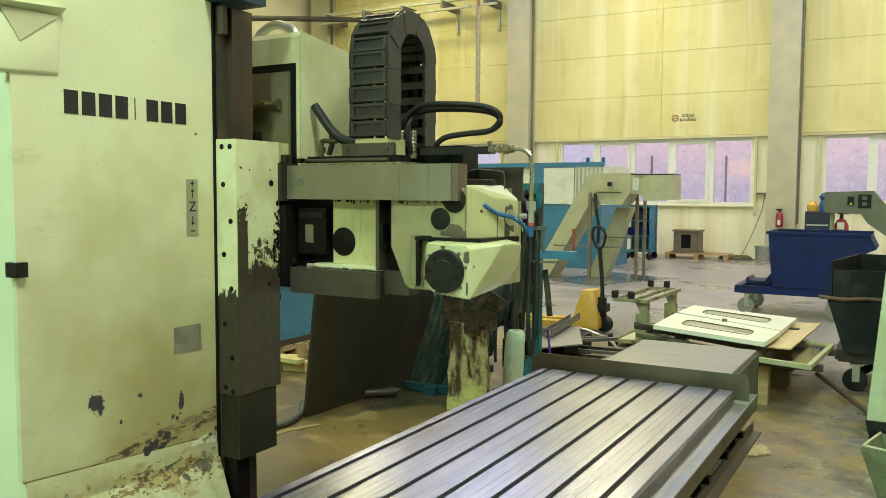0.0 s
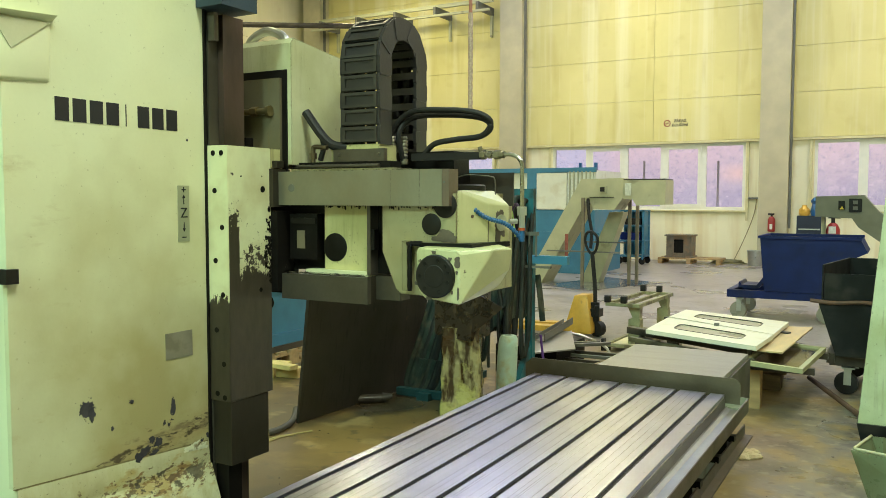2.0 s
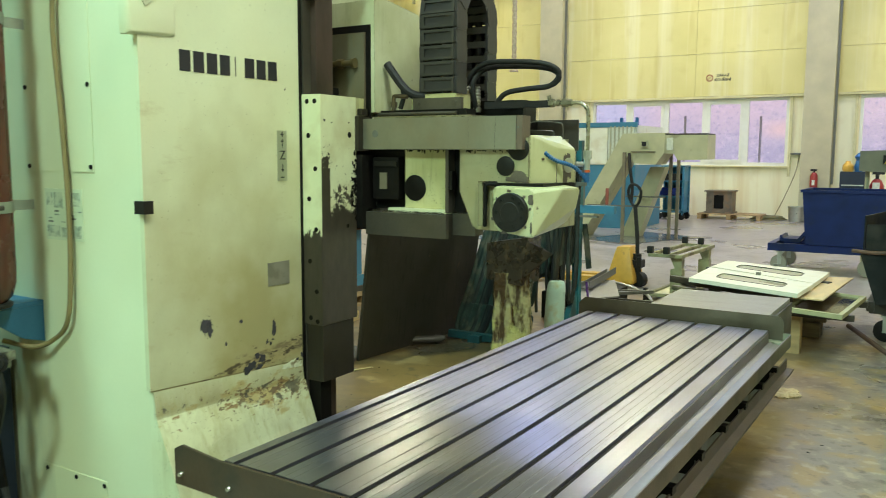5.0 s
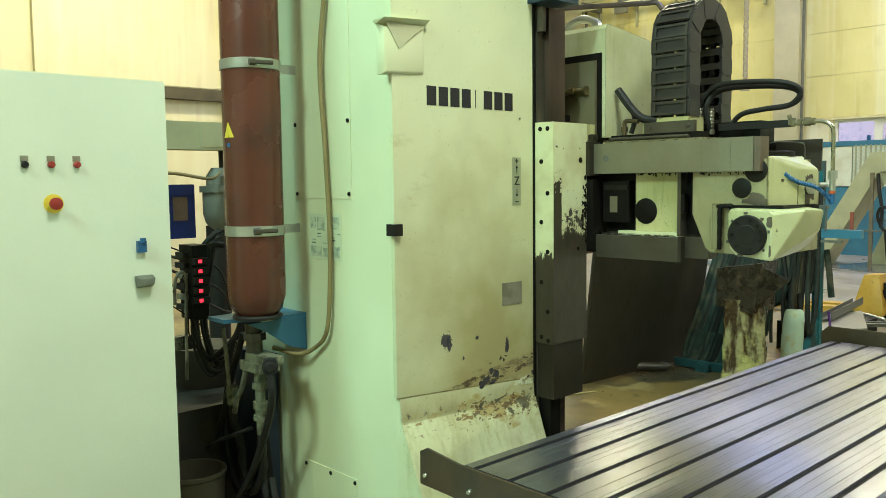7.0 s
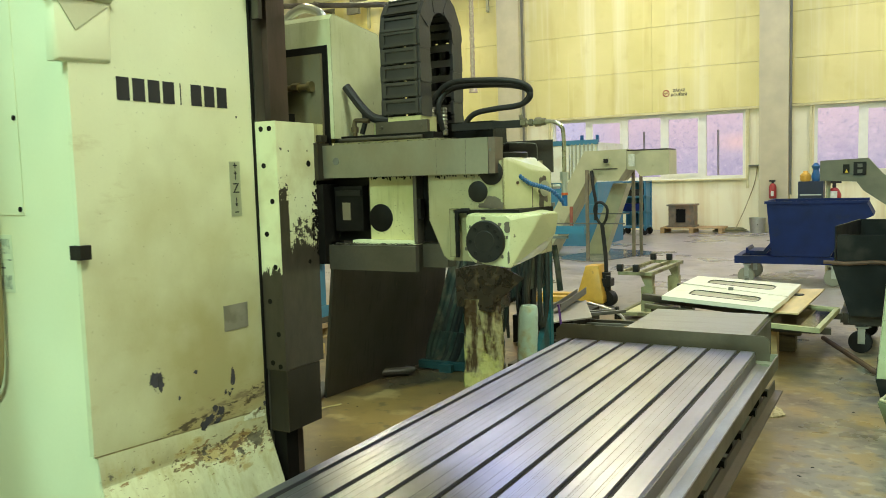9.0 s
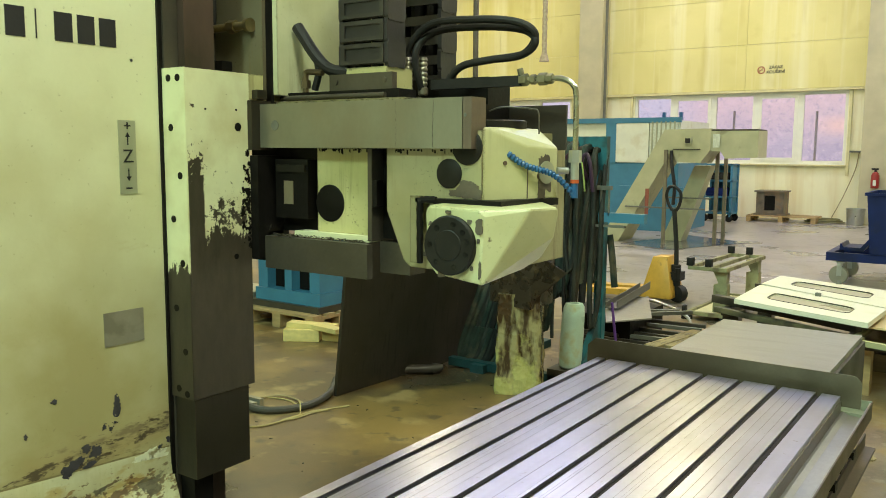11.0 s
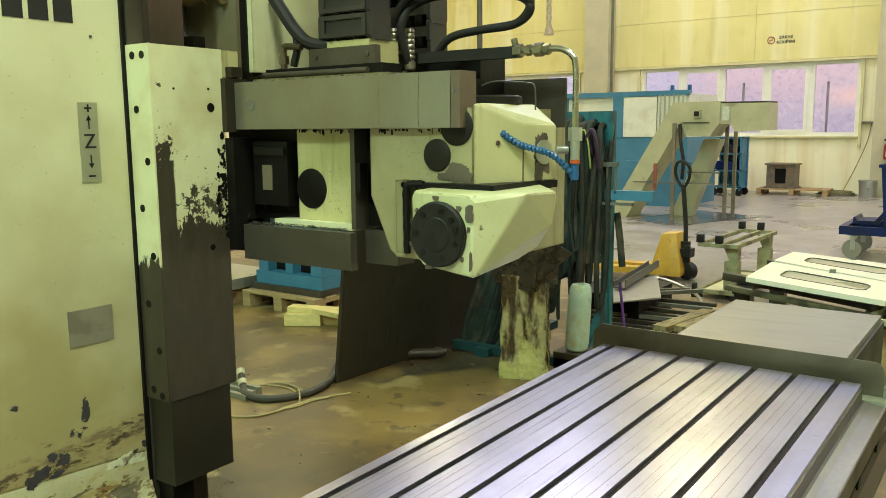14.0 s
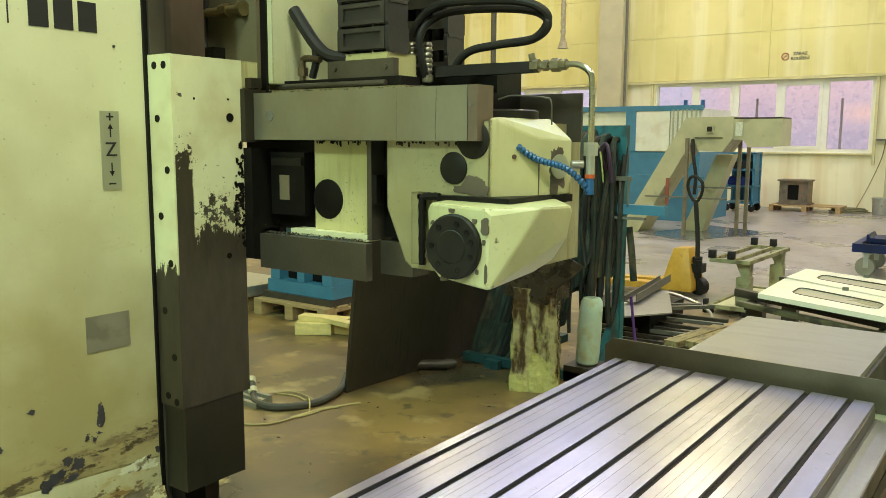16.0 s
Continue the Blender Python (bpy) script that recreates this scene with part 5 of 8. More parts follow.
def flake(name, base, u, v, w, h, seed, material, parent, n=34, deep=0.0012, jag=0.11):
    """A ragged thin patch round a base point, spanned by the directions u and v."""
    random.seed(seed)
    base, u, v = Vector(base), Vector(u).normalized(), Vector(v).normalized()
    q = u.cross(v).normalized() * deep
    r, pts = 0.85, []
    for i in range(n):
        r = min(1.1, max(0.45 if jag > 0.2 else 0.62, r + random.uniform(-jag, jag)))
        a = 6.2832 * i / n
        k = r / max(abs(math.cos(a)), abs(math.sin(a))) ** 0.6
        pts.append(base + u * w * k * math.cos(a) + v * h * k * math.sin(a))
    bm = B()
    lo, hi = [bm.verts.new(p - q) for p in pts], [bm.verts.new(p + q) for p in pts]
    bm.faces.new(hi), bm.faces.new(lo[::-1])
    for i in range(n):
        j = (i + 1) % n
        bm.faces.new((lo[i], lo[j], hi[j], hi[i]))
    part(name, bm, material, parent, "ragged bare patch with flaked paint", smooth=False)


m_bare = M("bare_brown_primer", (0.10, 0.078, 0.055), 0.45, var=0.25, scale=18, stain=(0.34, 0.31, 0.19), stain_at=0.70, stain_scale=40, soft=0.02)
m_filler = M("pale_filler_coat", (0.70, 0.72, 0.52), 0.6, var=0.12, scale=30, stain=(0.26, 0.21, 0.09), stain_at=0.62, stain_scale=26, soft=0.04)
for i, (y, z, w, h) in enumerate(((-0.0930, 0.7540, 0.045, 0.016), (-0.0520, 0.7400, 0.040, 0.020), (-0.1630, 0.7340, 0.030, 0.010), (-0.1170, 0.7370, 0.034, 0.012), (-0.0350, 0.7120, 0.026, 0.016), (-0.2060, 0.7340, 0.028, 0.008))):
    flake("filler_patch", (-0.0980, y, z), (0, 1, 0.22), (0, 0, 1), w, h, 40 + i, m_filler, fp, 46, 0.0008, 0.26)
flake("bare_patch", (0.700, 0.2615, 1.486), (1, 0, 0), (0, 0, 1), 0.034, 0.024, 3, m_bare, hd, 60)
flake("bare_patch", (0.664, 0.2609, 1.474), (1, 0, 0), (0, 0, 1), 0.024, 0.009, 5, m_bare, hd, 40)
flake("bare_patch", (0.8050, 0.440, 1.528), (0.253, 0.967, 0), (0, 0, 1), 0.030, 0.056, 8, m_bare, hu, 60)
flake("bare_patch", (0.8035, 0.434, 1.474), (0.253, 0.967, 0), (0, 0, 1), 0.014, 0.022, 10, m_bare, hu, 40)
flake("bare_patch", (0.7905, 0.384, 1.50), (0.253, 0.967, 0), (0, 0, 1), 0.0022, 0.055, 9, m_bare, hu)
flake("bare_patch", (0.657, 0.1655, 1.415), (1, 0, 0), (0, 0, 1), 0.011, 0.020, 12, m_bare, hl)
flake("bare_patch", (0.792, 0.1595, 1.412), (1, 0, 0), (0, 0, 1), 0.011, 0.020, 13, m_bare, hl)
flake("bare_patch", (0.797, 0.1595, 1.31), (1, 0, 0.6), (0, 0, 1), 0.004, 0.02, 15, m_bare, hl)

# oil: black smears beside the beam, short runs under it and grease round the spindle cover
random.seed(66)
for k in range(90):
    z = random.triangular(1.28, 1.60, 1.40)
    reach = 0.018 * (1 - abs(z - 1.40) / 0.3)
    y, w = 0.209 - random.uniform(0, 1) ** 1.4 * (0.008 + reach * 1.4), random.uniform(0.001, 0.006)
    st = random.getstate()
    flake("oil_smear", (0.0004 + 0.00001 * k, y, z), (0, 1, 0), (0, 0, 1), w, w * random.uniform(0.8, 1.8), 700 + k, m_oil_shade, mm, 44, 0.0007, 0.3)
    random.setstate(st)
random.seed(70)
runs = [(random.uniform(0.19, 0.38), 0.2877, rp) for i in range(26)] + [(random.uniform(0.455, 0.72), 0.2617, hd) for i in range(34)]
for k, (x, y, owner) in enumerate(runs):
    random.seed(300 + k)
    h = random.triangular(0.0015, 0.010, 0.002)
    flake("oil_run", (x, y, 1.580 - h * 0.8), (1, 0, 0), (0, 0, 1), random.uniform(0.0012, 0.0045), h, 400 + k, m_oil_shade, owner, 16, 0.0005)
for k, a in enumerate((10, 48, 96, 140, 200, 250, 320)):
    flake("grease_spot", (0.718 + 0.075 * math.cos(radians(a)), 0.1597, 1.362 + 0.075 * math.sin(radians(a))), (1, 0, 0), (0, 0, 1), 0.004 + 0.003 * (k % 3), 0.006, 500 + k, m_bare, hl, 24, 0.0012)

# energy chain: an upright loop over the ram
ch = part("chain_foot", bx(0.17, 0.375, 0.356, 0.47, 1.739, 1.80, 0.004), m_oily_dim, mm, "oily cream block carrying the chain")
path, R, zc, yc = [], 0.125, 2.10, 0.52
for i in range(5):
    path.append((yc - R, 1.835 + i * 0.061, 0.0))
for i in range(8):
    a = math.pi * (i + 0.5) / 8
    path.append((yc - R * math.cos(a), zc + R * math.sin(a), -a))
for i in range(6):
    path.append((yc + R, zc - 0.03 - i * 0.0575, -math.pi))
m_chainbar = M("dusty_chain_bar", (0.040, 0.036, 0.029), 0.42, var=0.35, scale=14, stain=(0.03, 0.028, 0.024), stain_at=0.52, stain_scale=9)
for i, (y, z, a) in enumerate(path):
    m = Matrix.Translation((0.293, y, z)) @ Matrix.Rotation(a, 4, "X")
    o = 0.0025 * (i % 2)
    bm = B()
    for x in (-0.086 + o, 0.074 - o):
        prism(bm, [(-0.040, -0.024), (-0.034, -0.036), (0.034, -0.036), (0.040, -0.024), (0.040, 0.024), (0.034, 0.036), (-0.034, 0.036), (-0.040, 0.024)], "x", x, x + 0.012)
    box(bm, -0.074, 0.074, -0.038, -0.032, -0.0285, 0.0285)
    bmesh.ops.transform(bm, matrix=m, verts=bm.verts[:])
    lk = part("chain_link", bm, m_chain, ch, smooth=False)
    bm = B()
    for q in ((-0.074, 0.074, 0.016, 0.026), (-0.074, 0.074, -0.026, -0.016), (-0.074, -0.062, -0.016, 0.016), (0.062, 0.074, -0.016, 0.016)):
        box(bm, q[0], q[1], -0.0445, -0.0385, q[2], q[3])
    box(bm, -0.074, 0.074, 0.031, 0.039, -0.013, 0.013)
    soften(bm, 0.0015, 1)
    bmesh.ops.transform(bm, matrix=m, verts=bm.verts[:])
    part("link_bar", bm, m_chainbar, lk, "dusty cross bar of the chain", smooth=False)
for dx, w in ((-0.03, 0.022), (0.022, 0.017)):
    bm = B()
    tube(bm, [(0.293 + dx, yc - R, 1.80), (0.293 + dx, yc - R, 2.05), (0.293 + dx, yc - R * 0.72, zc + R * 0.66), (0.293 + dx, yc, zc + R), (0.293 + dx, yc + R * 0.72, zc + R * 0.66), (0.293 + dx, yc + R, 2.05), (0.293 + dx, yc + R, 1.79)], w, 8, 6)
    part("cable", bm, m_black, ch)
part("chain_tail", bx(0.20, 0.56, 0.57, 0.69, 1.70, 1.78, 0.004), m_oil_shade, mm, "black chain trough")
bm = B()
tube(bm, [(0.640, 0.45, 1.680), (0.672, 0.45, 1.688), (0.71, 0.45, 1.687), (0.765, 0.45, 1.682), (0.782, 0.45, 1.672), (0.785, 0.45, 1.62)], 0.0022, 8)
part("grease_pipe", bm, m_darksteel, mm, "thin bent grease pipe over the head")
part("splash_plate", bx(0.42, 0.775, 0.62, 0.628, 1.58, 1.70, 0.002), m_sheetdark, mm, "dark sheet behind the head")

# hoses, valves and coolant pipe on the ram
m_dullfit = M("oily_ribbed_fitting", (0.26, 0.24, 0.18), 0.35, 0.8, var=0.4, scale=30)
for dy, top in ((0.0, 1.915), (0.03, 1.90)):
    bm = B()
    tube(bm, [(0.36 + dy, 0.47 + dy, 1.73), (0.355 + dy, 0.47, 1.84), (0.43, 0.47 + dy, top), (0.58, 0.47 + dy, top + 0.003), (0.70, 0.48 + dy, top - 0.012), (0.742, 0.50, top - 0.045), (0.70, 0.51, 1.825), (0.60, 0.50, 1.815), (0.52, 0.49, 1.80), (0.47, 0.49, 1.75)], 0.0102, 10)
    part("hydraulic_hose", bm, m_black, mm, "looped black hydraulic hose")
    for x, z in ((0.36 + dy, 1.73), ):
        bm = B()
        lathe(bm, [(0.012, 0), (0.0145, 0.003), (0.0145, 0.020), (0.011, 0.022)] + [(0.0105 + 0.0022 * (k % 3 > 0), 0.024 + 0.0045 * k) for k in range(17)] + [(0.010, 0.104)], (x, 0.47 + dy, z), 12)
        part("hose_fitting", bm, m_dullfit, mm, "ribbed dull hose fitting")
bm = B()
tube(bm, [(0.055, 0.35, 1.925), (0.075, 0.35, 1.90), (0.13, 0.35, 1.835), (0.175, 0.355, 1.80), (0.23, 0.37, 1.79)], 0.017, 10)
part("corrugated_conduit", bm, m_black, mm, "black corrugated conduit stub")
bm = B()
tube(bm, [(0.13, 0.35, 1.83), (0.135, 0.35, 1.79), (0.12, 0.35, 1.745)], 0.010, 8)
part("hydraulic_hose", bm, m_black, mm)
bm = B()
tube(bm, [(0.095, 0.34, 1.735), (0.095, 0.34, 1.785), (0.105, 0.34, 1.795), (0.16, 0.34, 1.79)], 0.009, 8, 4)
rod(bm, (0.095, 0.34, 1.75), (0.095, 0.34, 1.772), 0.014, None, 6)
part("pipe_elbow", bm, M("tarnished_brass", (0.16, 0.125, 0.075), 0.35, 0.8), mm, "tarnished brass elbow")
mf = part("manifold", bx(0.19, 0.41, 0.335, 0.355, 1.738, 1.782, 0.003), m_darksteel, mm, "oily steel manifold bar")
for x in (0.215, 0.385):
    bm = B()
    lathe(bm, [(0.007, 0), (0.007, 0.004), (0, 0.005)], (x, 0.335, 1.762), 10, (0, -1, 0))
    part("bolt", bm, m_darksteel, mf)
part("pipe_bar", bx(0.44, 0.72, 0.466, 0.49, 1.742, 1.768, 0.003), m_black, mm)
bm = B()
tube(bm, [(0.72, 0.478, 1.757), (0.80, 0.476, 1.757), (0.835, 0.475, 1.755), (0.862, 0.475, 1.74), (0.872, 0.475, 1.71), (0.873, 0.475, 1.60), (0.873, 0.475, 1.57)], 0.0072, 10, 6)
pp = part("coolant_pipe", bm, M("tarnished_pipe", (0.42, 0.40, 0.30), 0.28, 0.9, var=0.25, scale=12), mm, "bent bright coolant pipe")
bm = B()
for a, b, r in ((0.715, 0.735, 0.016), (0.745, 0.758, 0.013), (0.768, 0.79, 0.016), (0.79, 0.806, 0.013)):
    rod(bm, (a, 0.477, 1.757), (b, 0.477, 1.757), r, None, 6)
rod(bm, (0.72, 0.477, 1.757), (0.712, 0.477, 1.785), 0.008)
part("pipe_union", bm, M("dull_union", (0.24, 0.22, 0.15), 0.35, 0.8, var=0.3, scale=30), pp)
bm = B()
rod(bm, (0.873, 0.475, 1.55), (0.873, 0.475, 1.58), 0.016, None, 6)
rod(bm, (0.873, 0.475, 1.508), (0.873, 0.475, 1.55), 0.0105)
rod(bm, (0.855, 0.475, 1.53), (0.835, 0.455, 1.53), 0.009)
part("valve", bm, m_zinc, pp, "steel coolant valve")
bm = B()
rod(bm, (0.873, 0.475, 1.499), (0.873, 0.475, 1.508), 0.0115)
part("valve_ring", bm, M("orange_ring", (0.5, 0.09, 0.02), 0.45), pp, "red ring on the valve")
bm = B()
coil = []
for i in range(41):
    t = i / 40
    coil.append((0.765 + 0.108 * t, 0.33 + 0.145 * t, 1.572 - 0.105 * t + 0.012 * math.sin(3.1 * t) - 0.010 * math.sin(6.28 * t)))
tube(bm, coil, 0.0058, 10, 1, 0.5)
rod(bm, (0.873, 0.475, 1.462), (0.873, 0.475, 1.499), 0.0095)
part("coolant_coil", bm, m_bluecoil, pp, "blue segmented coolant hose")

# swarf lying on the lower beam and in the ram bay
def swarf(x0, x1, y0, y1, z, count, seed, high=0.008):
    random.seed(seed)
    bm = B()
    for i in range(count):
        x, y = random.uniform(x0, x1), random.uniform(y0, y1)
        a, r, w = random.uniform(0, 6.28), random.uniform(0.003, 0.009), random.uniform(0.0008, 0.002)
        ring = []
        for k in range(5):
            t = a + k * 0.75
            p = Vector((x + r * math.cos(t), y + r * math.sin(t), z + random.uniform(0, high)))
            ring.append((bm.verts.new(p), bm.verts.new(p + Vector((0, 0, w)))))
        for p, q in zip(ring, ring[1:]):
            bm.faces.new((p[0], q[0], q[1], p[1]))
    solid("swarf", bm, m_swarf, "scattered oily dark metal swarf", "swarf", "stuff", smooth=False)


m_swarf = M("oily_swarf", (0.16, 0.15, 0.13), 0.25, 0.8, var=0.4, scale=60)
swarf(0.04, 0.385, 0.238, 0.262, 1.3345, 170, 61)
swarf(-0.10, 0.03, 0.255, 0.32, 1.346, 120, 62, 0.02)
swarf(0.02, 0.65, 0.24, 0.30, 1.7025, 60, 63, 0.004)

# fine dark chips scattered over the floor beside the table
random.seed(91)
bm = B()
for i in range(110):
    x, y = random.uniform(-2.6, 0.3), random.uniform(0.9, 4.2)
    if i % 4 == 0:
        x, y = random.uniform(1.35, 2.6), random.uniform(1.8, 4.6)
    q = random.uniform(0.003, 0.010)
    a = random.uniform(0, 6.28)
    box(bm, -q, q, -q * 0.5, q * 0.5, 0.0005, q * 0.4, pose(x, y, 0, 0, 0, math.degrees(a)))
solid("floor_chips", bm, m_sheetdark, "small dark metal chips scattered on the floor", "metal chips", "stuff", smooth=False)


# ---- hydraulics and cabinet beside the column ----
ac = thing("accumulator", (-0.68, -0.92, 1.03), "red-brown hydraulic accumulator bottle strapped to the column", "gas bottle")
bm = B()
lathe(bm, [(0.03, 1.052), (0.070, 1.060), (0.094, 1.085), (0.106, 1.13), (0.108, 1.18), (0.108, 2.70), (0.088, 2.78), (0.03, 2.82)], (-0.695, -0.92, 0), 48)
bt = part("bottle", bm, m_accu, ac)
def on_bottle(deg, z, r=0.1088):
    return (-0.695 + r * math.cos(radians(deg)), -0.92 + r * math.sin(radians(deg)), z)


for lift, w, h, mt, name in ((0.1088, 15.0, 0.055, m_signyellow, "warning_triangle"), (0.1094, 3.2, 0.020, m_ink, "warning_mark")):
    bm = B()
    low, mark = 1.727 if h > 0.05 else 1.738, 0.12 if h > 0.05 else 0.6
    vs = [bm.verts.new(on_bottle(-82 + w * q, low + (h if abs(q) < 0.2 and i > 4 else 0), lift)) for i, q in enumerate((-1, -0.5, 0, 0.5, 1, mark * 0.5, -mark * 0.5))]
    bm.faces.new(vs)
    back = [bm.verts.new(on_bottle(-82, v.co.z, lift - 0.03)) for v in vs]
    for i in range(7):
        bm.faces.new((vs[(i + 1) % 7], vs[i], back[i], back[(i + 1) % 7]))
    part(name, bm, mt, bt, "yellow warning triangle" if h > 0.05 else "", smooth=False)
bm = B()
lathe(bm, [(0.009, -0.004), (0.009, 0.001), (0, 0.001)], on_bottle(-82, 1.700, 0.1084), 14, Vector((math.cos(radians(-82)), math.sin(radians(-82)), 0)))
part("round_sticker", bm, m_bluecoil, bt, "small blue round sticker")
bm = B()
lathe(bm, [(0.080, 1.0505), (0.092, 1.0505), (0.094, 1.060), (0.088, 1.066), (0.080, 1.066)], (-0.695, -0.92, 0), 40)
part("seat_ring", bm, m_black, ac, "black rubber seat ring")
for z in (1.385, 1.995):
    bm = B()
    lathe(bm, [(0.1085, 0), (0.1115, 0.001), (0.1115, 0.037), (0.1085, 0.038)], (-0.695, -0.92, z - 0.02), 48)
    box(bm, -0.696, -0.690, -0.818, -0.7225, z - 0.018, z + 0.016), box(bm, -0.740, -0.692, -0.812, -0.806, z - 0.018, z + 0.016)
    box(bm, -0.612, -0.582, -0.96, -0.90, z - 0.012, z + 0.012)
    st = part("strap", bm, m_zinc, ac, "bright zinc strap")
    bm = B()
    rod(bm, (-0.585, -0.97, z), (-0.570, -0.90, z), 0.008, None, 6), rod(bm, (-0.59, -0.985, z), (-0.586, -0.965, z), 0.013, None, 6)
    part("clamp_screw", bm, m_darksteel, st)
bm = B()
prism(bm, [(-0.86, -1.04), (-0.74, -1.04), (-0.665, -0.84), (-0.665, -0.722), (-0.86, -0.722)], "z", 1.035, 1.05)
m_bracket = M("steel_blue_paint", (0.025, 0.11, 0.19), 0.5, var=0.12, scale=6)
bk = part("bracket_plate", bm, m_bracket, ac, "blue steel bracket")
bm = B()
prism(bm, [(-0.98, 1.034), (-0.712, 1.034), (-0.712, 0.90), (-0.80, 0.925), (-0.90, 0.995)], "x", -0.677, -0.665)
part("gusset", bm, m_bracket, bk)
bm = B()
tube(bm, [(-0.42, -0.735, 2.75), (-0.46, -0.74, 2.3), (-0.50, -0.745, 2.0), (-0.485, -0.74, 1.68), (-0.472, -0.738, 1.40), (-0.474, -0.74, 1.18), (-0.494, -0.745, 1.00), (-0.57, -0.75, 0.925), (-0.645, -0.78, 0.895), (-0.74, -0.83, 0.915)], 0.0085, 8)
solid("grease_hose", bm, m_hose, "ochre rubber hose hanging beside the column", "hose")

m_valve = M("oily_valve_paint", (0.20, 0.205, 0.14), 0.45, var=0.3, scale=14, stain=(0.05, 0.045, 0.03), stain_at=0.52, stain_scale=16)
vb = thing("valve_block", (-0.78, -0.87, 0.35), "oily pale valve block with fittings and hoses under the bracket", "valve block")
m_dullpipe = M("dull_grey_hose", (0.20, 0.195, 0.15), 0.5, var=0.3, scale=9, stain=(0.06, 0.055, 0.04), stain_at=0.55, stain_scale=8)
bm = B()
box(bm, -0.80, -0.655, -0.945, -0.855, 0.838, 0.875), box(bm, -0.775, -0.61, -0.935, -0.865, 0.875, 0.905)
soften(bm, 0.006)
part("body", bm, m_valve, vb)
bm = B()
rod(bm, (-0.76, -0.90, 0.90), (-0.75, -0.91, 1.024), 0.032), rod(bm, (-0.75, -0.905, 0.955), (-0.75, -0.905, 0.985), 0.044, None, 8)
part("neck", bm, m_darksteel, vb, "oily neck under the accumulator")
bm = B()
rod(bm, (-0.60, -0.93, 0.882), (-0.56, -0.955, 0.884), 0.030, None, 16), rod(bm, (-0.56, -0.955, 0.884), (-0.552, -0.96, 0.884), 0.022, 0.016, 16)
part("spool_cap", bm, m_black, vb, "black round spool cap")
for z0, z1, r, k in ((0.838, 0.79, 0.022, 6), (0.79, 0.765, 0.030, 6), (0.765, 0.715, 0.019, 14), (0.715, 0.685, 0.029, 6), (0.685, 0.66, 0.021, 14), (0.66, 0.64, 0.028, 6), (0.64, 0.585, 0.018, 14)):
    bm = B()
    rod(bm, (-0.728, -0.90, z0), (-0.730, -0.90, z1), r, None, k)
    part("pipe_fitting", bm, m_valve, vb)
bm = B()
rod(bm, (-0.95, -0.90, 0.735), (-0.95, -0.90, 0.69), 0.026, None, 6), rod(bm, (-0.95, -0.90, 0.69), (-0.952, -0.90, 0.66), 0.019, None, 12)
part("pipe_fitting", bm, m_valve, vb)
for pts, r, mt in (([(-0.575, -0.95, 0.872), (-0.560, -0.95, 0.783), (-0.598, -0.94, 0.695), (-0.663, -0.93, 0.589), (-0.779, -0.92, 0.415), (-0.906, -0.92, 0.28), (-1.091, -0.92, 0.159)], 0.015, m_black),
                   ([(-0.951, -0.90, 0.665), (-0.953, -0.89, 0.587), (-0.925, -0.88, 0.482), (-0.916, -0.88, 0.373), (-0.854, -0.88, 0.312), (-0.751, -0.89, 0.411), (-0.725, -0.90, 0.50), (-0.730, -0.90, 0.59)], 0.017, m_black),
                   ([(-0.779, -0.93, 0.842), (-0.815, -0.93, 0.76), (-0.853, -0.93, 0.714), (-0.899, -0.92, 0.641)], 0.011, m_dullpipe),
                   ([(-1.70, -0.90, 0.62), (-1.45, -0.91, 0.45), (-1.25, -0.92, 0.40), (-1.121, -0.93, 0.447), (-0.970, -0.94, 0.518), (-0.752, -0.93, 0.609)], 0.008, m_black),
                   ([(-0.95, -0.93, 0.98), (-0.93, -0.93, 0.86), (-0.955, -0.91, 0.735)], 0.009, m_dullpipe),
                   ([(-0.88, -0.88, 0.96), (-0.98, -0.88, 0.78), (-1.08, -0.88, 0.56), (-1.16, -0.88, 0.40)], 0.013, m_black),
                   ([(-1.02, -0.82, 0.90), (-1.12, -0.84, 0.62), (-1.06, -0.86, 0.36), (-0.95, -0.86, 0.24), (-0.84, -0.84, 0.22)], 0.014, m_black),
                   ([(-0.86, -0.80, 0.86), (-0.88, -0.80, 0.60), (-0.84, -0.80, 0.30), (-0.86, -0.80, 0.10)], 0.016, m_oil_shade),
                   ([(-0.80, -0.86, 0.50), (-0.74, -0.88, 0.30), (-0.66, -0.90, 0.20), (-0.62, -0.90, 0.26), (-0.68, -0.89, 0.42)], 0.013, m_black)):
    bm = B()
    tube(bm, pts, r, 8)
    part("hose", bm, mt, vb)
part("backing_box", bx(-1.10, -0.86, -0.80, -0.74, 0.12, 0.86, 0.01), M("oily_navy_box", (0.012, 0.018, 0.032), 0.4, var=0.3, scale=6), vb, "dark navy box behind the hoses")

pu = thing("hydraulic_unit", (-1.45, -0.75, 0), "dark oily hydraulic power unit with hoses", "hydraulic unit")
part("tank", bx(-1.95, -1.12, -1.05, -0.35, 0.0, 0.62, 0.02), M("oily_brown_tank", (0.055, 0.045, 0.035), 0.4, 0.2, var=0.4, scale=4, stain=(0.02, 0.018, 0.016), stain_at=0.52, stain_scale=4), pu, "dark oil tank")
bm = B()
rod(bm, (-1.55, -0.72, 0.62), (-1.55, -0.72, 0.80), 0.16, None, 24)
part("motor", bm, m_sheetdark, pu)
part("terminal_plate", bx(-1.34, -1.30, -0.98, -0.88, 0.84, 0.90, 0.006), m_chrome, pu)
bm = B()
rod(bm, (-1.5, -0.98, 0.3), (-1.5, -0.98, 1.02), 0.020)
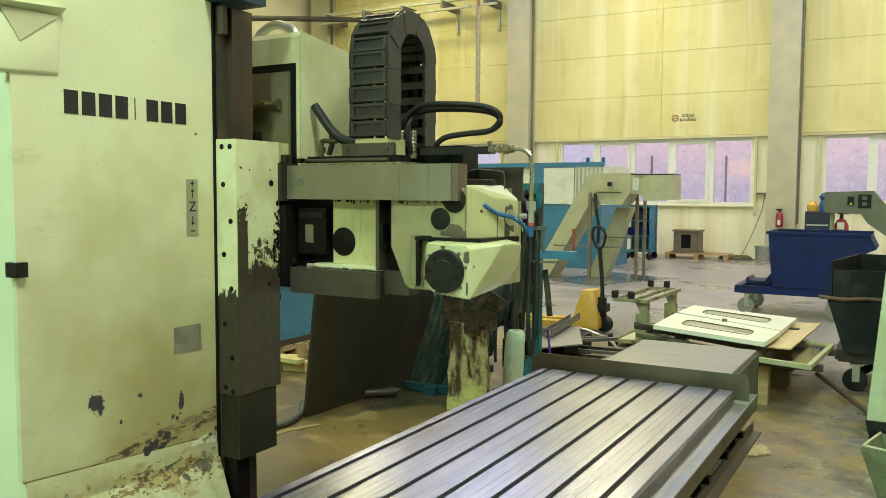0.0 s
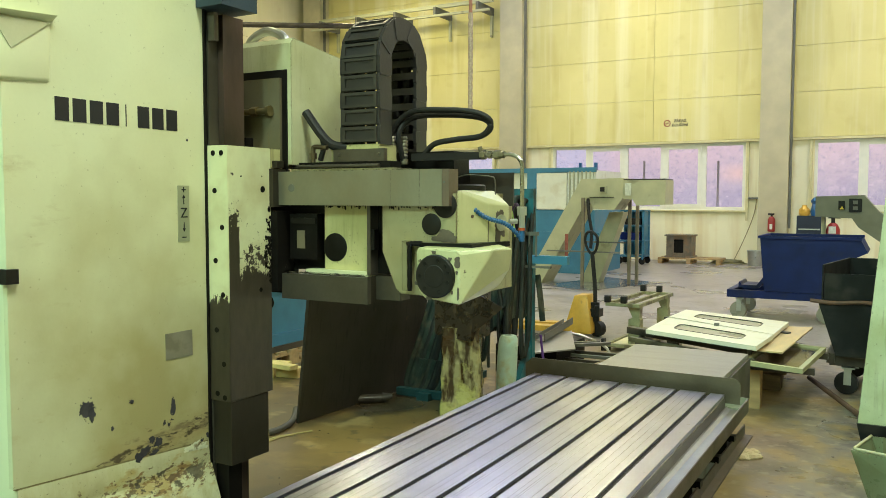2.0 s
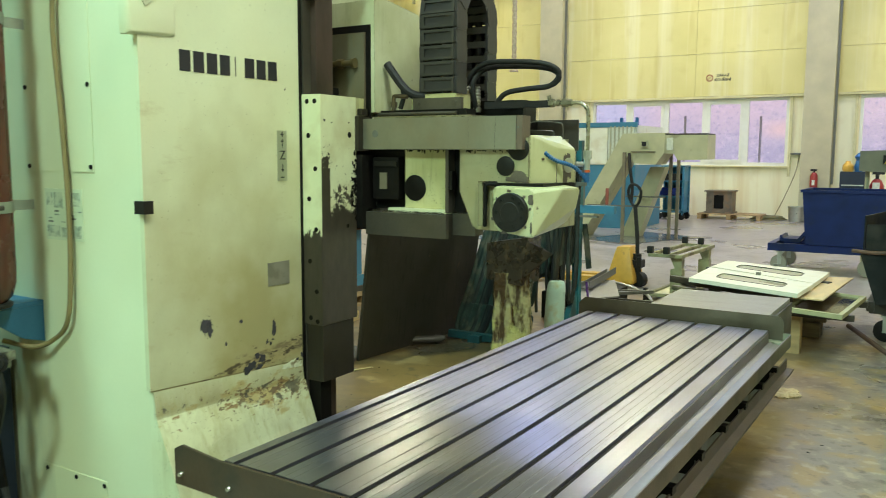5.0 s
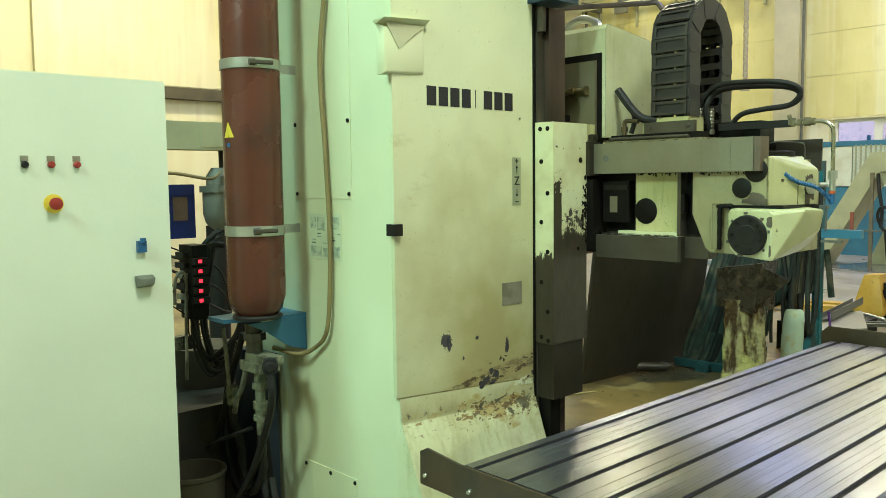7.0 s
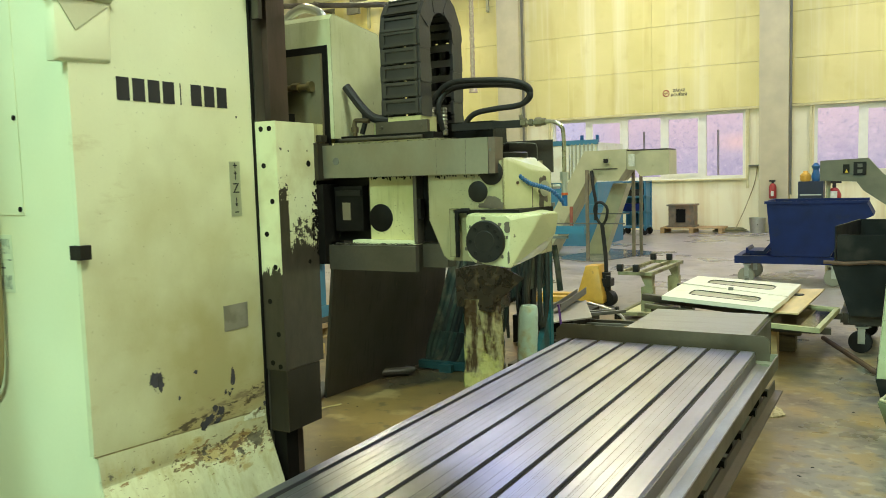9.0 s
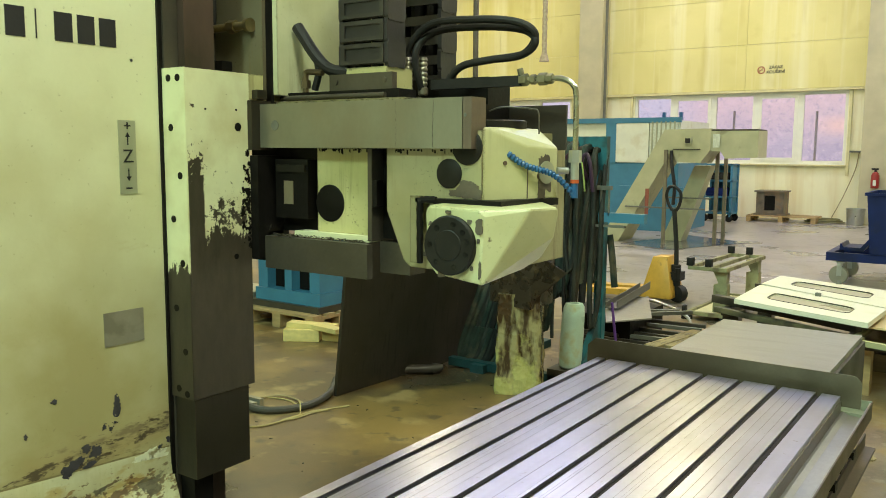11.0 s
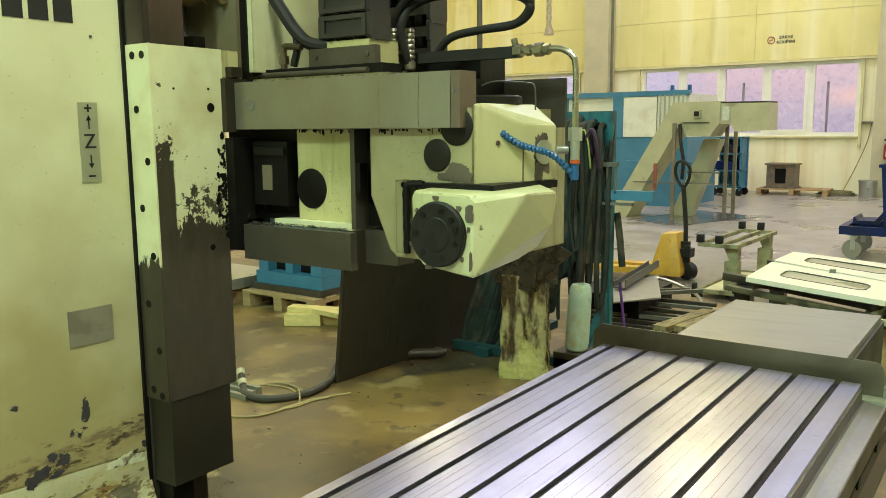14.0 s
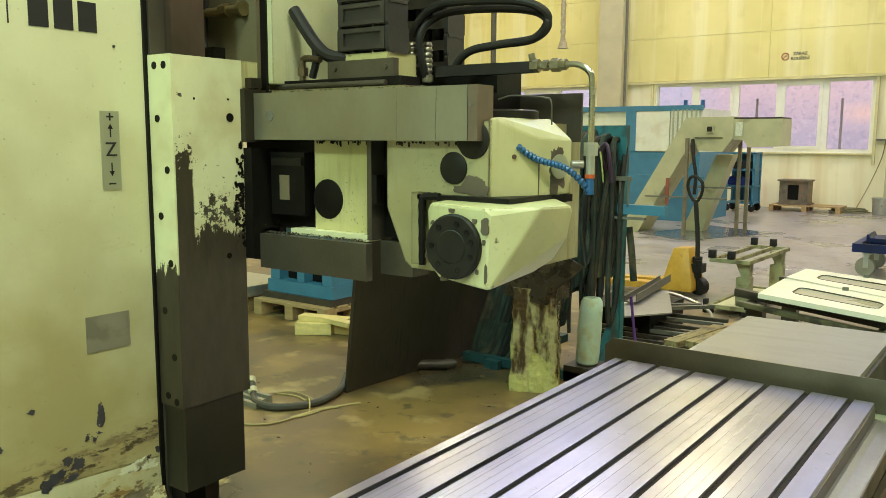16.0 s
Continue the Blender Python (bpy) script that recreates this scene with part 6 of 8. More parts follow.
rod(bm, (-1.5, -0.98, 1.02), (-1.5, -0.98, 1.12), 0.03, 0.02)
part("standpipe", bm, m_darksteel, pu)
vs = part("valve_bank", bx(-1.33, -1.21, -0.925, -0.855, 0.98, 1.30, 0.008), m_oil_shade, pu, "black valve stack with red lights")
for i in range(5):
    z = 1.065 + 0.042 * i
    part("valve", bx(-1.21, -1.185, -0.925, -0.86, z - 0.014, z + 0.014, 0.004), m_black, vs)
    part("indicator", bx(-1.187, -1.182, -0.910, -0.894, z - 0.007, z + 0.007, 0.001), m_led, vs, "glowing red indicator")
random.seed(5)
for i in range(15):
    a, b, q = random.uniform(-0.03, 0.06), random.uniform(-0.05, 0.03), random.uniform(-0.03, 0.03)
    bm = B()
    tube(bm, [(-1.26 + q, -0.76, 1.33 + b), (-1.25, -0.84 + a, 1.29), (-1.24 + q, -0.88 + a, 1.16), (-1.25, -0.90 + a, 1.0 + b), (-1.24, -0.885 + a, 0.86 + b), (-1.22 + q, -0.85 + a, 0.78 + b), (-1.2, -0.79 + a, 0.81 + b), (-1.18, -0.73 + a * 0.5, 0.92), (-1.15, -0.71, 1.08 + b)], random.choice((0.004, 0.005, 0.007, 0.010)), 7)
    part("hose", bm, m_dullpipe if i == 7 else m_black, pu)
for pts in ([(-1.25, -1.08, 1.33), (-1.25, -0.987, 1.29), (-1.25, -0.885, 1.251), (-1.25, -0.80, 1.26)],
            [(-1.25, -1.10, 1.03), (-1.25, -0.976, 1.127), (-1.25, -0.92, 1.22), (-1.25, -0.85, 1.28)],
            [(-1.25, -1.08, 1.10), (-1.25, -0.98, 1.03), (-1.25, -0.879, 0.951)],
            [(-1.25, -0.90, 1.09), (-1.25, -0.925, 1.03), (-1.25, -0.933, 0.925), (-1.25, -0.90, 0.85), (-1.25, -0.866, 0.815)]):
    bm = B()
    tube(bm, pts, 0.0035, 6)
    part("cable", bm, m_black, pu)
bm = B()
tube(bm, [(-1.25, -0.99, 1.05), (-1.25, -0.985, 1.15), (-1.25, -0.957, 1.188), (-1.25, -0.936, 1.15), (-1.25, -0.942, 1.0), (-1.25, -0.948, 0.72)], 0.007, 8)
part("bent_pipe", bm, m_dullpipe, pu, "bent grey steel pipe")
for i in range(6):
    z = 1.02 + 0.045 * i
    part("plug", bx(-1.335 + 0.01 * (i % 2), -1.25, -0.945, -0.926, z, z + 0.024, 0.003), m_dullpipe if i in (1, 3) else m_black, vs, "pale connector plug" if i in (1, 3) else "")
bm = B()
lathe(bm, [(0.105, 0.0), (0.125, 0.40), (0.131, 0.405), (0.131, 0.42), (0.118, 0.42), (0.10, 0.03)], (-0.985, -1.065, 0), 28)
solid("oil_bucket", bm, m_bucket, "dented galvanised oil bucket on the floor", "bucket")

cb = thing("control_cabinet", (-1.05, -1.95, 0), "mint-white steel control cabinet with emergency stop", "cabinet")
part("body", bx(-1.32, -0.782, -2.75, -1.222, 0.0, 1.925, 0.006), m_paint, cb)
dr = part("door", bx(-0.781, -0.760, -2.74, -1.226, 0.05, 1.92, 0.005), m_cabinet, cb, "flat mint-white cabinet door")
for y, mt in ((-1.70, m_black), (-1.62, m_red), (-1.54, m_red)):
    part("switch_plate", bx(-0.760, -0.757, y - 0.012, y + 0.012, 1.638, 1.656, 0.001), m_plategrey, dr)
    bm = B()
    lathe(bm, [(0.011, 0), (0.011, 0.012), (0.008, 0.016), (0, 0.016)], (-0.760, y, 1.628), 14, (1, 0, 0))
    part("push_button", bm, mt, dr)
bm = B()
lathe(bm, [(0.031, 0), (0.031, 0.003), (0, 0.003)], (-0.760, -1.618, 1.502), 26, (1, 0, 0))
es = part("emergency_ring", bm, m_signyellow, dr, "yellow emergency stop ring")
bm = B()
lathe(bm, [(0.012, 0), (0.012, 0.014), (0.020, 0.018), (0.020, 0.028), (0, 0.032)], (-0.757, -1.618, 1.502), 20, (1, 0, 0))
part("emergency_button", bm, m_red, dr, "red mushroom button")
part("lock", bx(-0.760, -0.740, -1.352, -1.322, 1.325, 1.365, 0.006), m_bluecoil, dr, "blue door lock")
bm = B()
rod(bm, (-0.74, -1.335, 1.36), (-0.74, -1.335, 1.375), 0.010)
part("lock_cap", bm, m_bluecoil, dr)
bm = B()
hull(bm, [(-0.76, -1.365, 1.245), (-0.76, -1.295, 1.245), (-0.72, -1.357, 1.235), (-0.72, -1.303, 1.235), (-0.72, -1.35, 1.21), (-0.72, -1.31, 1.21), (-0.76, -1.36, 1.20), (-0.76, -1.30, 1.20)])
soften(bm, 0.005)
part("door_handle", bm, m_iron, dr, "dull rotary door handle")

# machines farther west, seen through the gap
wm = thing("far_machine", (-3.6, 0.35, 0), "distant grey-green machine frame with a blue panel", "machine")
part("beam", bx(-3.7, -3.5, -0.5, 0.62, 1.81, 2.01, 0.008), m_olive, wm, "grey-green riveted beam")
part("beam_joint", bx(-3.505, -3.492, 0.30, 0.56, 1.83, 1.99, 0.002), m_olive, wm)
part("panel", bx(-3.62, -3.56, -0.3, 0.27, 1.17, 1.56, 0.006), m_navy, wm, "dark blue control panel")
part("panel_window", bx(-3.56, -3.555, 0.10, 0.21, 1.30, 1.47, 0.002), m_rust, wm)
bm = B()
lathe(bm, [(0.05, 1.22), (0.10, 1.27), (0.12, 1.34), (0.12, 1.50), (0.14, 1.50), (0.14, 1.545), (0.09, 1.55), (0.09, 1.62), (0.05, 1.68)], (-3.55, 0.46, 0), 24)
part("motor", bm, m_iron, wm, "grey flanged motor")
bm = B()
rod(bm, (-3.6, 0.46, 0), (-3.6, 0.46, 1.25), 0.08), rod(bm, (-3.62, -0.2, 0), (-3.62, -0.2, 1.82), 0.05), rod(bm, (-3.62, 0.56, 1.6), (-3.62, 0.56, 1.82), 0.05)
part("stand", bm, m_black, wm)
bm = B()
tube(bm, [(-3.4, -0.3, 1.60), (-3.4, 0.0, 1.64), (-3.4, 0.3, 1.60), (-3.45, 0.42, 1.64)], 0.012, 8)
part("hose", bm, m_hose, wm)
for i in range(3):
    bm = B()
    tube(bm, [(-3.4, -0.4, 1.25 - 0.1 * i), (-3.4, 0.0, 1.06 - 0.1 * i), (-3.4, 0.35, 0.95 - 0.15 * i), (-3.5, 0.5, 0.6)], 0.010, 8)
    part("cable", bm, m_black, wm)

# ---- floor behind the machine ----
bm = B()
box(bm, -0.012, 0.012, 0, 1.5, 0, 1.45, pose(-1.72, 2.45, 0.002, 0, 7, -4))
solid("cover_sheet", bm, grimy("oily_guard_sheet", (0.050, 0.044, 0.034), 0.8, 0.7, 0.3, 0.36, dirt=(0.016, 0.014, 0.011), metal=0.3, patch=0.48), "dark sheet metal guard standing on the floor", "metal sheet", smooth=False)

m_liner = M("brown_black_film", (0.030, 0.020, 0.012), 0.28, var=0.5, scale=14, bump=0.4, stain=(0.085, 0.055, 0.028), stain_at=0.60, stain_scale=16)
wx = thing("wrapped_pillar", (-0.84, 3.25, 0), "thick post wrapped in dirty shiny stretch film", "post")
bm = B()
random.seed(3)
prof = [(0.175 - 0.02 * (z / 0.66) + random.uniform(-0.004, 0.004), z) for z in [0.03 * i for i in range(23)]]
lathe(bm, [(r * 1.10, z) for r, z in prof], (-0.84, 3.30, 0), 56)
for v in bm.verts:
    a = math.atan2(v.co.y - 3.30, v.co.x + 0.84)
    k = 0.80 / max(abs(math.cos(a + 1.15)), abs(math.sin(a + 1.15)))
    v.co.x, v.co.y = -0.84 + (v.co.x + 0.84) * k, 3.30 + (v.co.y - 3.30) * k
    w = Vector((v.co.x * 28, v.co.y * 28, v.co.z * 7))
    v.co.x += 0.013 * noise.noise(w)
    v.co.y += 0.013 * noise.noise(w + Vector((5, 5, 5)))
part("film", bm, m_film, wx)
bm = B()
hull(bm, [(-1.00, 3.17, 0.60), (-0.70, 3.15, 0.57), (-0.68, 3.44, 0.58), (-1.00, 3.42, 0.60), (-1.02, 3.2, 0.88), (-0.66, 3.2, 0.94), (-0.66, 3.42, 0.94), (-1.02, 3.42, 0.88)])
part("liner", bm, m_liner, wx, "crumpled brown-black sheet collar")
bm = B()
hull(bm, [(-0.71, 3.17, 0.62), (-0.66, 3.17, 0.92), (-0.45, 3.18, 0.83), (-0.60, 3.185, 0.90), (-0.70, 3.185, 0.62), (-0.60, 3.18, 0.70)])
part("liner_flap", bm, m_liner, wx, "folded dark flap", smooth=False)

rk = thing("hose_rack", (-0.8, 4.1, 0), "teal steel rack hung with oily machine hoses", "hose rack")
part("top_bar", bx(-1.30, -0.60, 4.07, 4.13, 1.61, 1.685, 0.004), m_teal, rk)
part("post", bx(-0.665, -0.60, 4.07, 4.13, 0.0, 1.61, 0.004), m_teal, rk)
m_oldteal = M("grimy_teal_paint", (0.013, 0.060, 0.066), 0.55, var=0.3, scale=9)
part("post", bx(-1.30, -1.24, 4.07, 4.13, 0.0, 1.61, 0.004), m_oldteal, rk)
part("foot", bx(-1.33, -1.22, 3.45, 4.5, 0.0, 0.06, 0.004), m_oldteal, rk)
part("foot", bx(-0.68, -0.58, 3.75, 4.5, 0.0, 0.06, 0.004), m_teal, rk)
part("base_bar", bx(-1.55, -0.62, 3.50, 3.56, 0.01, 0.07, 0.004), m_oldteal, rk)
bm = B()
prism(bm, [(3.75, 0.06), (4.07, 0.06), (4.07, 0.42)], "x", -0.655, -0.61)
part("brace", bm, m_teal, rk)
part("side_arm", bx(-0.62, -0.28, 4.00, 4.06, 1.085, 1.15, 0.003), m_blue, rk, "bright blue side arm")
bm = B()
for x in (-0.67, -0.61, -0.55):
    box(bm, x, x + 0.012, 4.0, 4.012, 1.13, 1.33)
box(bm, -0.68, -0.53, 3.99, 4.03, 1.31, 1.34), box(bm, -0.68, -0.42, 3.99, 4.03, 1.05, 1.066)
part("reel", bm, m_iron, rk, "small grey cable reel", smooth=False)
random.seed(21)
HOSES = [m_oldhose, m_oldhose, m_black, M("grey_oily_hose", (0.042, 0.045, 0.036), 0.7, var=0.5, scale=8, spec=0.3, stain=(0.02, 0.02, 0.018), stain_at=0.52, stain_scale=5),
         M("brown_oily_hose", (0.036, 0.03, 0.02), 0.65, var=0.5, scale=8, spec=0.3, stain=(0.02, 0.025, 0.02), stain_at=0.52, stain_scale=5)]
for i in range(34):
    x = -1.22 + 0.58 * i / 34 + random.uniform(-0.02, 0.02)
    y = 4.06 - random.uniform(0.0, 0.18)
    low = random.uniform(0.2, 0.75)
    j = [random.uniform(-0.035, 0.035) for k in range(6)]
    bm = B()
    tube(bm, [(x, 4.1, 1.62 + j[5]), (x + j[0] * 0.4, y, 1.56), (x + j[1], y - 0.03, 1.22), (x + j[2], y - 0.04, (low + 0.4) * 0.9), (x + j[3] + 0.02, y - 0.05, low), (x + 0.06 + j[4], y - 0.02, low + 0.25), (x + 0.05 + j[1], y, 1.15), (x + 0.04, 4.12, 1.60)], random.choice((0.013, 0.019, 0.027)), 8, 4)
    part("hose", bm, random.choice(HOSES), rk)
for i, mt in enumerate((M("maroon_hose", (0.06, 0.018, 0.03), 0.5), M("lime_strap", (0.40, 0.48, 0.14), 0.5), M("plum_hose", (0.05, 0.02, 0.05), 0.5))):
    bm = B()
    x = -0.82 + 0.06 * i
    tube(bm, [(x, 4.0, 1.36), (x - 0.01, 3.90, 1.50), (x + 0.03, 3.89, 1.56), (x + 0.06, 3.89, 1.48), (x + 0.07, 3.92, 1.30)], (0.018, 0.006, 0.014)[i], 8)
    part("hose", bm, mt, rk)
random.seed(8)
for i in range(18):
    x = -1.5 + 0.025 * i
    bm = B()
    tube(bm, [(x + 0.22, 3.95, 1.25), (x + 0.15, 3.8, 0.9), (x + 0.08, 3.68, 0.5), (x + 0.02 * random.uniform(-1, 1), 3.6, 0.12), (x + 0.06, 3.58, 0.09), (x + 0.12, 3.62, 0.3)], random.choice((0.016, 0.024, 0.03)), 8, 5)
    part("hose", bm, random.choice((m_oldhose, m_oldhose, m_black, HOSES[3])), rk)
bm = B()
tube(bm, [(-0.62, 4.3, 0.46), (-0.60, 4.3, 0.30), (-0.575, 4.3, 0.12)], 0.011, 8)
part("strap", bm, m_violet, rk, "violet lifting strap")
bm = B()
tube(bm, [(-0.60, 4.17, 0.98), (-0.575, 4.17, 0.82), (-0.555, 4.17, 0.64), (-0.55, 4.17, 0.60)], 0.026, 8)
part("bag", bm, m_oldhose, rk)

bm = B()
lathe(bm, [(0.060, 0.0), (0.072, 0.012), (0.077, 0.06), (0.078, 0.25), (0.076, 0.36), (0.070, 0.425), (0.058, 0.447), (0.032, 0.449), (0.030, 0.40)], (-0.628, 3.62, 0.11), 28)
for v in bm.verts:
    v.co.x += 0.05 * (v.co.z - 0.11)
solid("film_roll", bm, M("milky_film_roll", (0.50, 0.66, 0.54), 0.3, var=0.15, scale=5, stain=(0.42, 0.36, 0.10), stain_at=0.60, stain_scale=5), "milky roll of stretch film standing upright", "film roll")
solid("roll_block", bx(-0.74, -0.51, 3.5, 3.74, 0.0, 0.11, 0.006), m_sheetdark, "low dark block under the film roll", "block")

bm = B()
tube(bm, [(-2.14, 2.055, 0.09), (-2.05, 1.99, 0.04), (-1.95, 1.93, 0.025), (-1.80, 1.95, 0.022), (-1.70, 2.08, 0.022), (-1.68, 2.22, 0.024), (-1.72, 2.38, 0.026), (-1.80, 2.52, 0.03), (-1.92, 2.68, 0.026)], 0.023, 10)
hs = solid("suction_hose", bm, M("grey_rubber_hose", (0.055, 0.05, 0.038), 0.5, var=0.2, scale=9), "thick grey hose lying on the floor", "hose")
bm = B()
rod(bm, (-2.13, 2.045, 0.085), (-2.16, 2.07, 0.105), 0.026), rod(bm, (-2.06, 1.995, 0.045), (-2.09, 2.02, 0.062), 0.028)
part("coupling", bm, M("ivory_coupling", (0.48, 0.44, 0.28), 0.4), hs, "ivory hose coupling")
bm = B()
tube(bm, [(-1.90, 1.70, 0.008), (-1.80, 1.66, 0.006), (-1.66, 1.76, 0.006), (-1.62, 1.95, 0.008), (-1.60, 2.1, 0.012), (-1.57, 2.2, 0.006), (-1.50, 2.34, 0.006)], 0.006, 6)
tube(bm, [(-2.06, 2.16, 0.006), (-1.98, 2.19, 0.006), (-1.88, 2.20, 0.006), (-1.79, 2.17, 0.006), (-1.70, 2.11, 0.052), (-1.64, 2.05, 0.006), (-1.62, 1.98, 0.012), (-1.64, 1.90, 0.006), (-1.60, 1.98, 0.006), (-1.59, 2.12, 0.006), (-1.55, 2.20, 0.006)], 0.005, 6)
solid("ochre_rope", bm, M("ochre_cord", (0.42, 0.34, 0.14), 0.6), "thin ochre cord on the floor", "cord")
bm = B()
tube(bm, [(-2.0, 2.0, 0.03), (-2.05, 2.12, 0.015), (-1.98, 2.24, 0.01), (-1.80, 2.22, 0.01), (-1.70, 2.15, 0.012)], 0.005, 6)
solid("loose_wire", bm, M("dull_wire", (0.34, 0.28, 0.14), 0.6), "thin tan wire curled on the floor", "wire")
bm = B()
for i in range(3):
    box(bm, -2.25 + 0.03 * i, -1.93, 1.90 + 0.05 * i, 1.93 + 0.05 * i, 0.0, 0.03 + 0.012 * i)
solid("steel_bars", bm, m_plategrey, "short bright steel bars on the floor", "steel bar")
bm = B()
rod(bm, (-1.70, 3.12, 0.035), (-1.52, 3.26, 0.035), 0.034), rod(bm, (-1.52, 3.26, 0.035), (-1.46, 3.30, 0.05), 0.045, 0.02)
solid("oil_can", bm, m_sheetdark, "dark cylinder lying on the floor", "cylinder")


def pallet(x0, x1, y0, y1, z=0.0, name="pallet", label="pale wooden pallet on the floor"):
    p = thing(name, ((x0 + x1) / 2, (y0 + y1) / 2, z), label, "pallet", "pallets in the hall")
    for i in range(5):
        w = (y1 - y0) * 0.145
        c = y0 + (y1 - y0 - w) * i / 4
        part("board", bx(x0, x1, c, c + w, z + 0.122, z + 0.144, 0.003), m_wood, p, smooth=False)
    for i in range(3):
        c = x0 + (x1 - x0 - 0.1) * i / 2
        part("stringer", bx(c, c + 0.1, y0, y1, z + 0.10, z + 0.122, 0.002), m_wood, p, smooth=False)
        part("runner", bx(c, c + 0.1, y0, y1, z, z + 0.022, 0.002), m_wood, p, smooth=False)
        for j in range(3):
            d0 = y0 + (y1 - y0 - 0.14) * j / 2
            part("block", bx(c, c + 0.1, d0, d0 + 0.14, z + 0.022, z + 0.10, 0.002), m_wood, p, smooth=False)
    return p


bm = B()
random.seed(44)
hull(bm, [(-1.67 + random.uniform(-0.06, 0.06), 3.73 + random.uniform(-0.05, 0.05), random.choice((0.0, 0.0, random.uniform(0.04, 0.10)))) for i in range(26)])
solid("crumpled_rag", bm, M("grey_rag", (0.26, 0.25, 0.19), 0.85, var=0.25, scale=20), "crumpled grey rag on the floor by the rack", "rag", smooth=False)
pallet(-4.0, -3.1, 3.7, 4.5)
pallet(-5.1, -4.1, 3.3, 4.3)
cs = thing("blue_casting", (-3.55, 4.1, 0.144), "light blue cast machine base on a pallet", "casting")
part("plinth", bx(-3.98, -3.13, 3.80, 4.46, 0.144, 0.20, 0.004), m_darksteel, cs)
part("base", bx(-3.96, -3.15, 3.84, 4.44, 0.20, 0.31, 0.008), m_blue, cs)
part("top", bx(-3.94, -3.17, 3.86, 4.42, 0.672, 0.80, 0.012), m_blue, cs)
for x0, x1 in ((-3.94, -3.82), (-3.60, -3.51), (-3.29, -3.17)):
    part("wall", bx(x0, x1, 3.86, 4.42, 0.312, 0.67, 0.014), m_blue, cs)
# hollows are filled with black blocks in place of their shade
part("hollow", bx(-3.816, -3.604, 3.96, 4.40, 0.314, 0.668), m_oil_shade, cs, "black block for the shaded hollow of the casting", smooth=False)
part("hollow", bx(-3.506, -3.294, 3.96, 4.40, 0.314, 0.668), m_oil_shade, cs, "black block for the shaded hollow of the casting", smooth=False)
# black disc painted for the shade in the bore
bm = B()
lathe(bm, [(0.07, 0), (0.07, 0.004), (0, 0.004)], (-3.21, 3.859, 0.62), 20, (0, -1, 0))
part("bore", bm, m_oil_shade, cs)
part("top_plate", bx(-4.0, -3.05, 3.80, 4.48, 0.80, 0.83, 0.004), m_rust, cs)
bs = thing("bar_bundle", (-4.6, 3.8, 0.144), "bundle of long dark steel strips on a pallet", "steel strips")
random.seed(9)
part("tray", bx(-5.1, -4.05, 3.4, 4.25, 0.144, 0.24, 0.004), m_zinc, bs)
for i in range(12):
    z = 0.25 + 0.035 * i
    part("strip", bx(0, 1.15, -0.02, 0.02, 0, 0.02, 0, pose(-5.15, 3.42 + 0.06 * i, z, 0, -6 - i * 0.6, random.uniform(-3, 3))), m_darksteel if i % 2 else m_zinc, bs, smooth=False)

m_newwood = M("fresh_yellow_timber", (0.66, 0.52, 0.20), 0.7, var=0.15, scale=4, grain=60, bump=0.3, stretch=(1, 6, 6))
wb = thing("timber_offcuts", (-2.98, 3.5, 0), "small pile of pale timber offcuts on the floor", "timber")
part("block", bx(0, 0.30, 0, 0.14, 0, 0.10, 0.004, pose(-3.09, 3.33, 0.001, 0, 0, 32)), m_newwood, wb, smooth=False)
part("block", bx(0, 0.22, 0, 0.12, 0, 0.09, 0.004, pose(-2.86, 3.55, 0.001, 0, 0, 10)), m_newwood, wb, smooth=False)
part("plank", bx(0, 0.42, 0, 0.12, 0, 0.045, 0.004, pose(-3.12, 3.40, 0.102, 0, 1, 20)), m_newwood, wb, smooth=False)
part("plank", bx(0, 0.34, 0, 0.10, 0, 0.04, 0.004, pose(-2.95, 3.48, 0.101, 0, 0, -6)), m_newwood, wb, smooth=False)

# ---- pallet truck ----
pt = thing("pallet_truck", (-1.2, 7.3, 0), "yellow hand pallet truck with upright black handle", "pallet truck")
for y in (6.86, 7.16):
    bm = B()
    prism(bm, [(-1.40, 0.05), (-1.40, 0.12), (-2.50, 0.085), (-2.50, 0.04)], "y", y, y + 0.15)
    soften(bm, 0.006)
    fk = part("fork", bm, m_yellow, pt, "worn yellow fork")
    bm = B()
    rod(bm, (-2.38, y + 0.03, 0.04), (-2.38, y + 0.12, 0.04), 0.04)
    part("roller", bm, m_black, fk)
bm = B()
hull(bm, [(-1.40, 6.88, 0.05), (-1.06, 6.88, 0.05), (-1.40, 7.28, 0.05), (-1.06, 7.28, 0.05), (-1.06, 6.88, 0.12), (-1.06, 7.28, 0.12), (-1.30, 6.98, 0.48), (-1.14, 6.98, 0.49), (-1.30, 7.2, 0.48), (-1.14, 7.2, 0.49)])
soften(bm, 0.012)
part("chassis", bm, m_yellow, pt)
bm = B()
rod(bm, (-1.07, 7.06, 0.18), (-1.07, 7.06, 0.40), 0.05), box(bm, -1.13, -1.0, 6.98, 7.14, 0.24, 0.33), rod(bm, (-1.03, 7.0, 0.26), (-1.03, 7.0, 0.37), 0.03)
part("pump", bm, m_black, pt)
bm = B()
lathe(bm, [(0.05, -0.05), (0.088, -0.045), (0.095, 0), (0.088, 0.045), (0.05, 0.05)], (-1.04, 7.07, 0.095), 22, (0.35, 1, 0))
part("wheel", bm, m_black, pt)
bm = B()
tube(bm, [(-1.07, 7.06, 0.38), (-1.085, 7.08, 0.6), (-1.13, 7.10, 0.98)], 0.024, 10)
part("drawbar", bm, m_black, pt)
bm = B()
